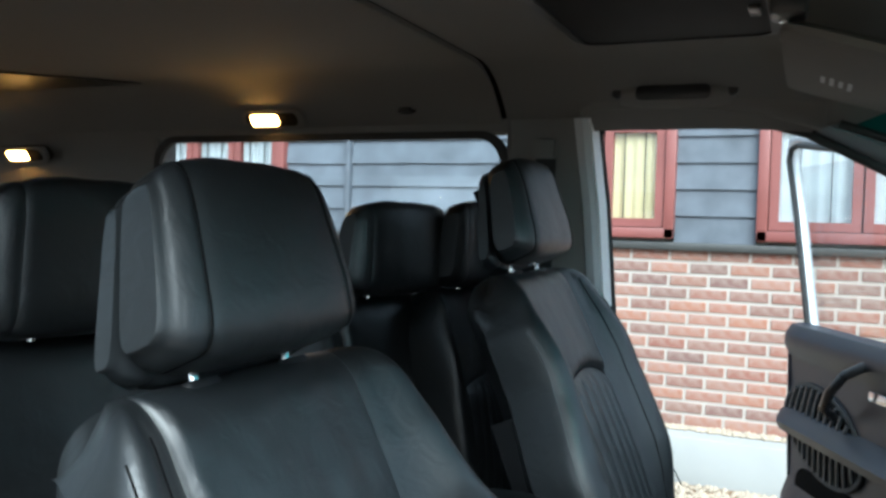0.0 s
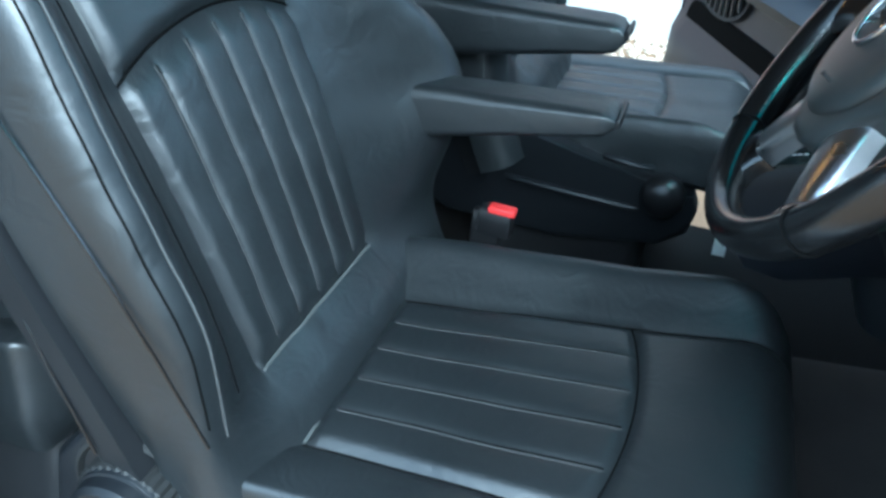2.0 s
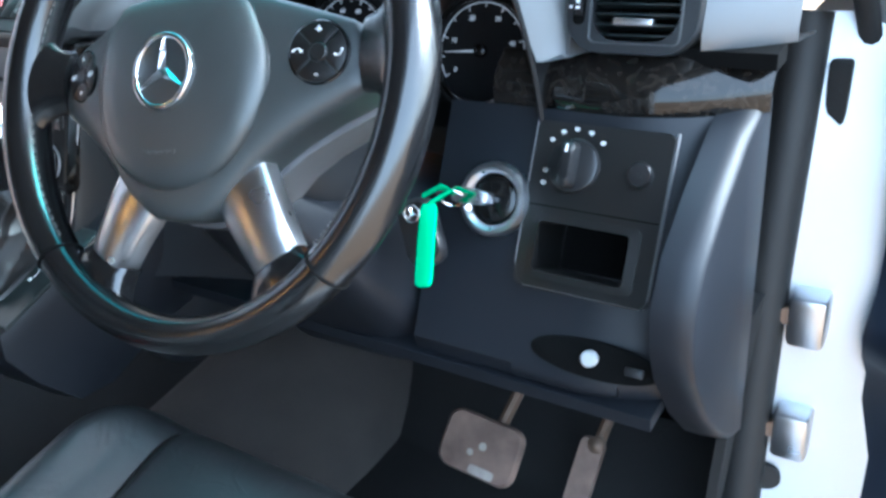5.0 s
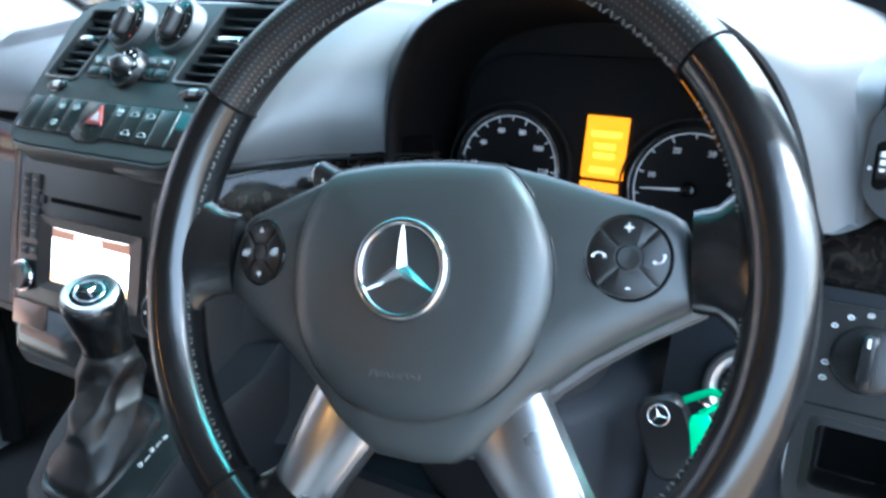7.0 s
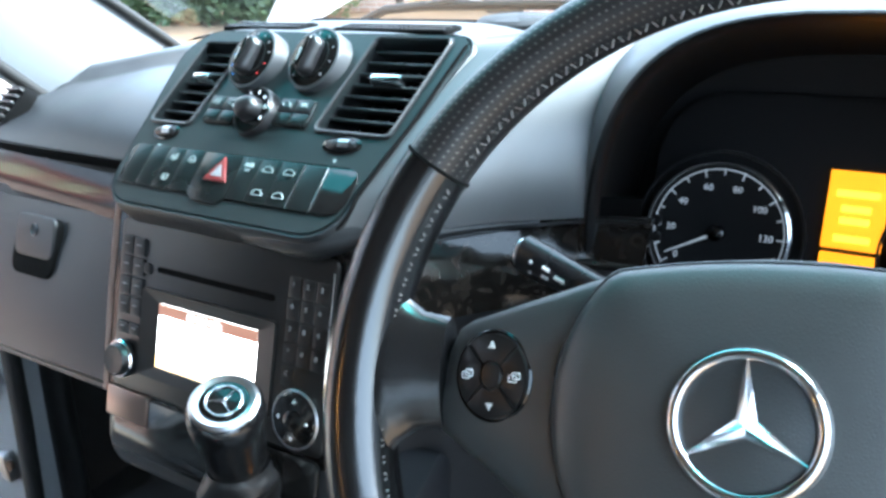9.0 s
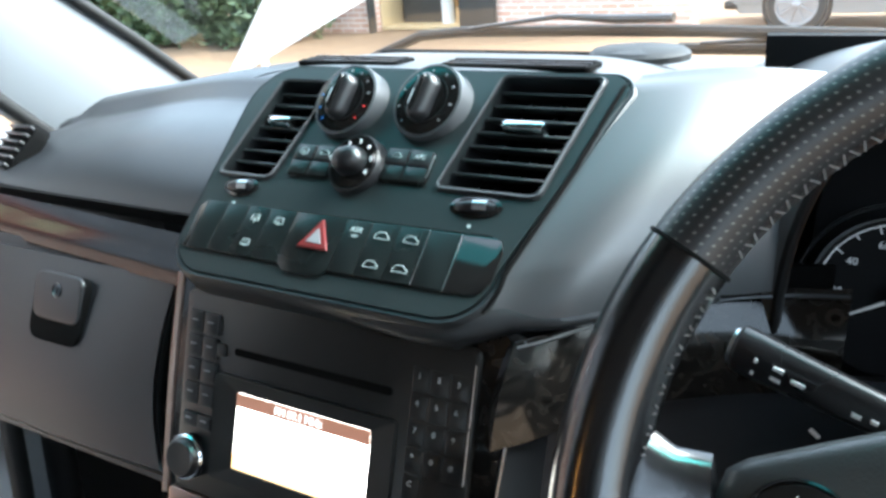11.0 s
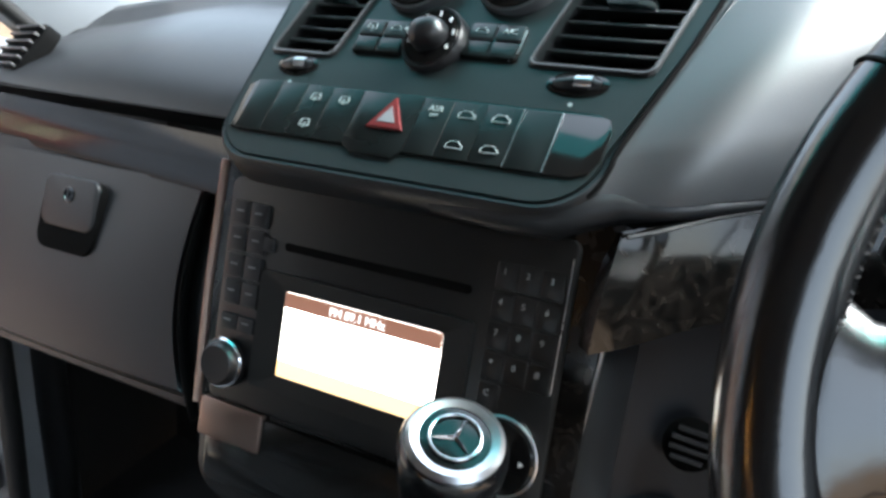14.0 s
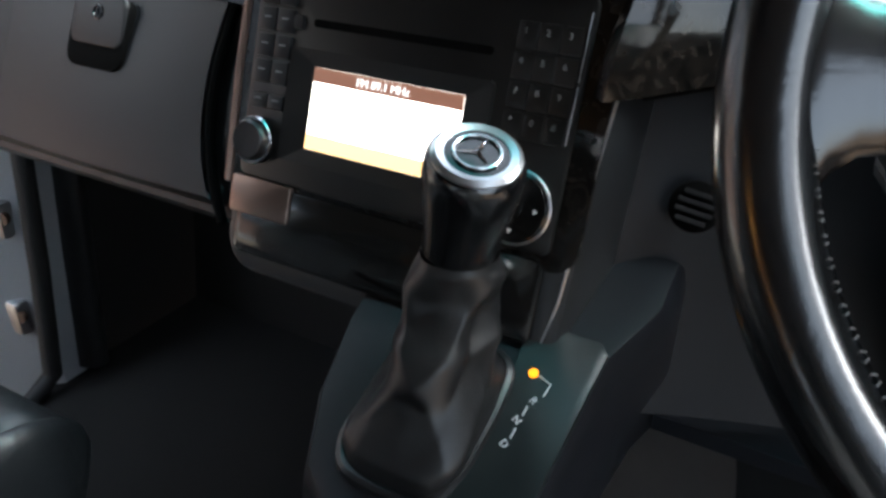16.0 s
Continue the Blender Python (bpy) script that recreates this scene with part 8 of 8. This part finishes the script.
for i in range(1500):
    x, y = WX + 0.01 + rng.random() * 0.10, -2.6 + rng.random() * 4.2
    s = 0.008 + 0.012 * rng.random()
    c = Vector((x, y, -0.203 + 0.3 * s))
    b = len(verts)
    for dx, dy, dz in ((1, 0, 0), (-1, 0, 0), (0, 1, 0), (0, -1, 0), (0, 0, 0.8), (0, 0, -0.8)):
        verts.append(c + Vector((dx * s * (0.7 + 0.6 * rng.random()), dy * s, dz * s)))
    for f in ((0, 2, 4), (2, 1, 4), (1, 3, 4), (3, 0, 4), (2, 0, 5), (1, 2, 5), (3, 1, 5), (0, 3, 5)):
        faces.append(tuple(b + q for q in f))
me2.from_pydata(verts, [], faces)
me2.materials.append(GRAVEL)
gob2 = new("gravel_stones", me2)
hang(gob2, gs)
tagged(gob2, kind="stuff")

# ---- the view ahead ----
shopb = thing("brick_shop", "pale red brick shop with an open warm-lit doorway", "building", loc=(-5, 9, -0.8))


def gz(y):
    return -0.47 - 0.026 * max(0, y - 2.5)


SY = 10.0
part("wall", box((2.0, 0.3, 4.6), (-8.0, SY + 0.15, 1.4)), BRICK_PALE, shopb)
part("wall", box((2.61, 0.3, 4.6), (-3.645, SY + 0.15, 1.4)), BRICK_PALE, shopb)
part("lintel", box((2.05, 0.3, 1.5), (-5.97, SY + 0.15, 2.95)), BRICK_PALE, shopb)
part("shop_room", box((2.05, 0.05, 3.2), (-5.97, SY + 2.6, 0.6)), SHOP, shopb)
part("shop_side", box((0.05, 2.4, 3.2), (-7.0, SY + 1.45, 0.6)), SHOP, shopb)
part("shop_side", box((0.05, 2.4, 3.2), (-4.95, SY + 1.45, 0.6)), SHOP, shopb)
part("shop_floor", box((2.05, 2.4, 0.04), (-5.97, SY + 1.45, gz(SY) + 0.03)), SHOP, shopb)
dl = part("door_leaf", box((0.55, 0.06, 2.3), (-5.20, SY - 0.06, gz(SY) + 1.15), bevel=0.01), DARK_DOOR, shopb, "dark door leaf")
part("door_frame", box((0.07, 0.12, 2.4), (-6.97, SY - 0.02, gz(SY) + 1.2), bevel=0.01), DARK_DOOR, shopb)
ct = thing("shop_counter", "dark counter inside the shop doorway", "counter", loc=(-6.5, SY + 0.9, gz(SY)))
part("counter_body", box((0.7, 0.4, 0.85), (-6.55, SY + 0.9, gz(SY) + 0.45), bevel=0.02), DARK_DOOR, ct)
part("counter_top", box((0.76, 0.46, 0.04), (-6.55, SY + 0.9, gz(SY) + 0.9), bevel=0.01), WHITE_PLASTIC, ct)
pl = thing("shop_post", "pale round post inside the shop", "post", loc=(-6.05, SY + 0.6, gz(SY)))
part("post_shaft", lathe([(0.09, gz(SY)), (0.09, 1.9)], 20, pose(-6.05, SY + 0.6, 0)), WHITE_PLASTIC, pl)


# hedge of leaves on stems
def hedge(x0, x1, y0, y1, z1, n, seed):
    h = thing("laurel_hedge", "leafy green laurel hedge beside the yard", "hedge", loc=((x0 + x1) / 2, (y0 + y1) / 2, gz(y0)))
    rng = random.Random(seed)
    for k in range(7):
        x, y = x0 + (x1 - x0) * (k + 0.5) / 7, (y0 + y1) / 2
        part("stem", tube([(x, y, gz(y) - 0.02), (x + 0.05, y + 0.03, gz(y) + 0.6), (x - 0.03, y - 0.04, z1 - 0.5)], [0.03, 0.022, 0.010], 6), BARK, h)
    verts, faces = [], []
    for i in range(n):
        x, y = x0 + (x1 - x0) * rng.random(), y0 + (y1 - y0) * rng.random() ** 1.4
        top = z1 + 0.35 * noise.noise((x * 1.3, y * 1.3, 0)) - 0.25 * rng.random()
        z = gz(y) + 0.05 + (top - gz(y)) * rng.random()
        bulge = 0.28 * noise.noise((x * 1.7, 0, z * 1.7))
        c = Vector((x, y - bulge, z))
        d = Vector((rng.uniform(-1, 1), rng.uniform(-1.2, 0.2), rng.uniform(-0.4, 1))).normalized()
        s = d.cross(Vector((rng.uniform(-1, 1), rng.uniform(-1, 1), rng.uniform(-1, 1)))).normalized()
        up = s.cross(d)
        L, W = 0.10 + 0.09 * rng.random(), 0.030 + 0.022 * rng.random()
        b = len(verts)
        verts += [c, c + d * L * 0.45 + s * W + up * 0.006, c + d * L - up * 0.01, c + d * L * 0.45 - s * W + up * 0.006]
        faces += [(b, b + 1, b + 2), (b, b + 2, b + 3)]
    me = bpy.data.meshes.new("foliage")
    me.from_pydata(verts, [], faces)
    me.materials.append(LEAF)
    o = new("foliage", me)
    hang(o, h)
    tagged(o, kind="stuff")
    return h


hedge(-14.5, -7.4, 8.2, 9.6, 2.4, 36000, 3)

banner = thing("white_banner", "white triangular cloth banner on a thin stand", "banner", loc=(-4.5, 5.2, gz(5)))
part("cloth", sheet(lambda u, v: (lambda a, b: tuple(a.lerp(b, v)))(Vector((-4.99, 5.0, -0.27)).lerp(Vector((-4.25, 5.0, 0.60)), u), Vector((-4.97, 5.02, -0.30)).lerp(Vector((-2.75, 5.3, 0.70)), u)), 10, 6, 0.01), WHITE_CLOTH, banner)
part("stand", tube([(-4.56, 5.02, -0.10), (-4.52, 5.0, -0.35), (-4.50, 5.0, gz(5))], 0.03, 8), WHITE_PLASTIC, banner)


# parked silver car, side on, its nose to the left
def parked_car(x, y):
    zz = gz(y)
    c = thing("parked_car", "silver-blue saloon car parked in front of the shop", "car", loc=(x, y, zz))
    prof = [(-2.08, 0.34), (-2.12, 0.50), (-2.06, 0.66), (-1.85, 0.78), (-1.45, 0.88), (-0.95, 0.95), (-0.25, 1.36), (0.15, 1.45), (0.85, 1.44), (1.45, 1.26), (1.85, 1.02), (2.12, 0.95), (2.16, 0.70), (2.12, 0.40), (1.95, 0.24), (-1.95, 0.22)]
    rings = []
    for w, f, g in ((-0.86, 0.90, 0.95), (-0.84, 0.95, 0.985), (-0.76, 1.0, 1.0), (0.76, 1.0, 1.0), (0.84, 0.95, 0.985), (0.86, 0.90, 0.95)):
        rings.append([(x + px * g, y + w + (0.16 if w < 0 else -0.16) * smooth01(0.95, 1.45, pz), zz + 0.24 + (pz - 0.24) * f) for px, pz in prof])
    body = part("body", loft(rings), CAR_PAINT, c)
    part("side_glass", plate([(-0.72, 0.97), (-0.22, 1.26), (0.20, 1.34), (0.85, 1.32), (1.35, 1.14), (1.40, 0.99)], 0.02, frame_m((x, y - 0.800, zz), (1, 0, 0), (0, 0.25, 0.97)), top=0.016), GLOSS, body, "dark side windows")
    hl = part("headlight", loft([[(x - 2.02 + 0.30 * u, y - 0.80 + d - 0.05 * u, zz + h) for h, d in ((0.56, 0.0), (0.70, 0.02), (0.72, 0.06), (0.56, 0.05))] for u in (0, 0.4, 0.8, 1.0)]), GLASS, c, "clear wrap-round headlamp")
    part("lamp_bowl", lathe([(0.06, 0.0), (0.055, 0.02), (0.03, 0.04), (0, 0.045)], 20, frame_m((x - 1.94, y - 0.79, zz + 0.63), (1, 0, 0), (0, 0, 1))), CHROME, hl)
    part("lower_bumper", box((0.5, 0.06, 0.10), (x - 1.86, y - 0.83, zz + 0.32), bevel=0.03), PLASTIC, c)
    for wx in (-1.30, 1.32):
        part("wheel_arch", lathe([(0.365, -0.02), (0.385, 0.0), (0.365, 0.02), (0.33, 0.01)], 40, frame_m((x + wx, y - 0.852, zz + 0.33), (1, 0, 0), (0, 0, 1))), PLASTIC_GREY, body)
        WF = frame_m((x + wx, y - 0.80, zz + 0.32), (1, 0, 0), (0, 0, 1))
        w = part("wheel", lathe([(0.20, -0.10), (0.31, -0.10), (0.325, -0.07), (0.325, 0.06), (0.31, 0.09), (0.235, 0.095), (0.22, 0.07), (0, 0.03)], 40, WF), TYRE, c)
        part("rim", lathe([(0.235, 0.07), (0.232, 0.100), (0.215, 0.098), (0.200, 0.055), (0, 0.050)], 40, WF), ALLOY, w, "grey alloy rim")
        part("hub_cap", lathe([(0.055, 0.05), (0.052, 0.095), (0.04, 0.102), (0, 0.104)], 24, WF), ALLOY, w)
        for k in range(9):
            part("rim_spoke", loft([[(r, s * hw, h) for s, h in ((-1, 0.05), (-0.6, z), (0.6, z), (1, 0.05))] for r, hw, z in ((0.04, 0.022, 0.094), (0.13, 0.020, 0.092), (0.222, 0.030, 0.094))], True, WF @ pose(0, 0, 0, 0, 0, 40 * k + 12)), ALLOY, w)
    for dx in (-0.62, 0.42):
        part("door_line", box((0.010, 0.006, 0.55), (x + dx, y - 0.853, zz + 0.65)), DARK, body)
    part("door_mirror", loft([[(x - 0.66 + a * s, y - 0.93 + t, zz + 0.98 + b * s) for a, b in circle(0.07, 12, ry=0.05)] for t, s in ((-0.06, 0.5), (-0.03, 1.0), (0.03, 1.0), (0.07, 0.4))]), CAR_PAINT, c)
    part("sill", box((2.0, 0.05, 0.08), (x, y - 0.83, zz + 0.26), bevel=0.02), PLASTIC, c)
    return c


parked_car(0.07, 11.05)

# wipers at the foot of the screen
for blade, arm in (([(-0.413, 0.804, 0.708), (-0.286, 0.753, 0.750), (-0.212, 0.742, 0.757), (-0.035, 0.736, 0.760), (0.10, 0.738, 0.759), (0.235, 0.745, 0.755), (0.40, 0.760, 0.748)], [(-0.212, 0.742, 0.760), (-0.068, 0.716, 0.779), (0.002, 0.722, 0.775), (0.069, 0.720, 0.776)]), ([(0.06, 0.775, 0.733), (0.20, 0.772, 0.734), (0.40, 0.78, 0.728)], [(0.089, 0.764, 0.741), (0.139, 0.759, 0.745), (0.179, 0.757, 0.747), (0.236, 0.770, 0.737)])):
    wp = thing("wiper", "black windscreen wiper arm at rest", "wiper", "wipers", loc=blade[0])
    part("blade", tube(blade, 0.0070, 8), RUBBER, wp)
    part("arm", tube(arm, [0.0040, 0.0055, 0.0095, 0.0090], 8, flat=0.6), PLASTIC_SMOOTH, wp)

# ---- bricks of the house, nearest stretch as pieces ----
brick_mesh = bpy.data.meshes.new("brick")
b = box((0.022, 0.208, 0.0575), bevel=0.004, seg=1)
b.to_mesh(brick_mesh)
b.free()
brick_mesh.materials.append(BRICK)
count = 0
far_v, far_f = [], []
for r in range(14):
    z = -0.165 + 0.0745 * r
    off = 0.1125 * (r % 2)
    for k in range(-45, 13):
        y = k * 0.225 + off - 0.7
        if -1.75 < y < 1.05 and count < 300 and r > -1:
            o = new("brick", brick_mesh)
            o.location = (WX - 0.002 + 0.002 * ((k * 7 + r * 3) % 3 - 1), y, z)
            hang(o, house)
            count += 1
        else:
            n0 = len(far_v)
            for dx in (-0.011, 0.010):
                for dy in (-0.104, 0.104):
                    for dz in (-0.0288, 0.0288):
                        far_v.append((WX + dx, y + dy, z + dz))
            for f in ((4, 5, 7, 6), (0, 2, 3, 1), (0, 1, 5, 4), (2, 6, 7, 3), (1, 3, 7, 5), (0, 4, 6, 2)):
                far_f.append(tuple(n0 + q for q in f))
mf = bpy.data.meshes.new("brickwork")
mf.from_pydata(far_v, [], far_f)
mf.materials.append(BRICK_ROW)
bo = new("brickwork", mf)
hang(bo, house)
tagged(bo, kind="stuff")
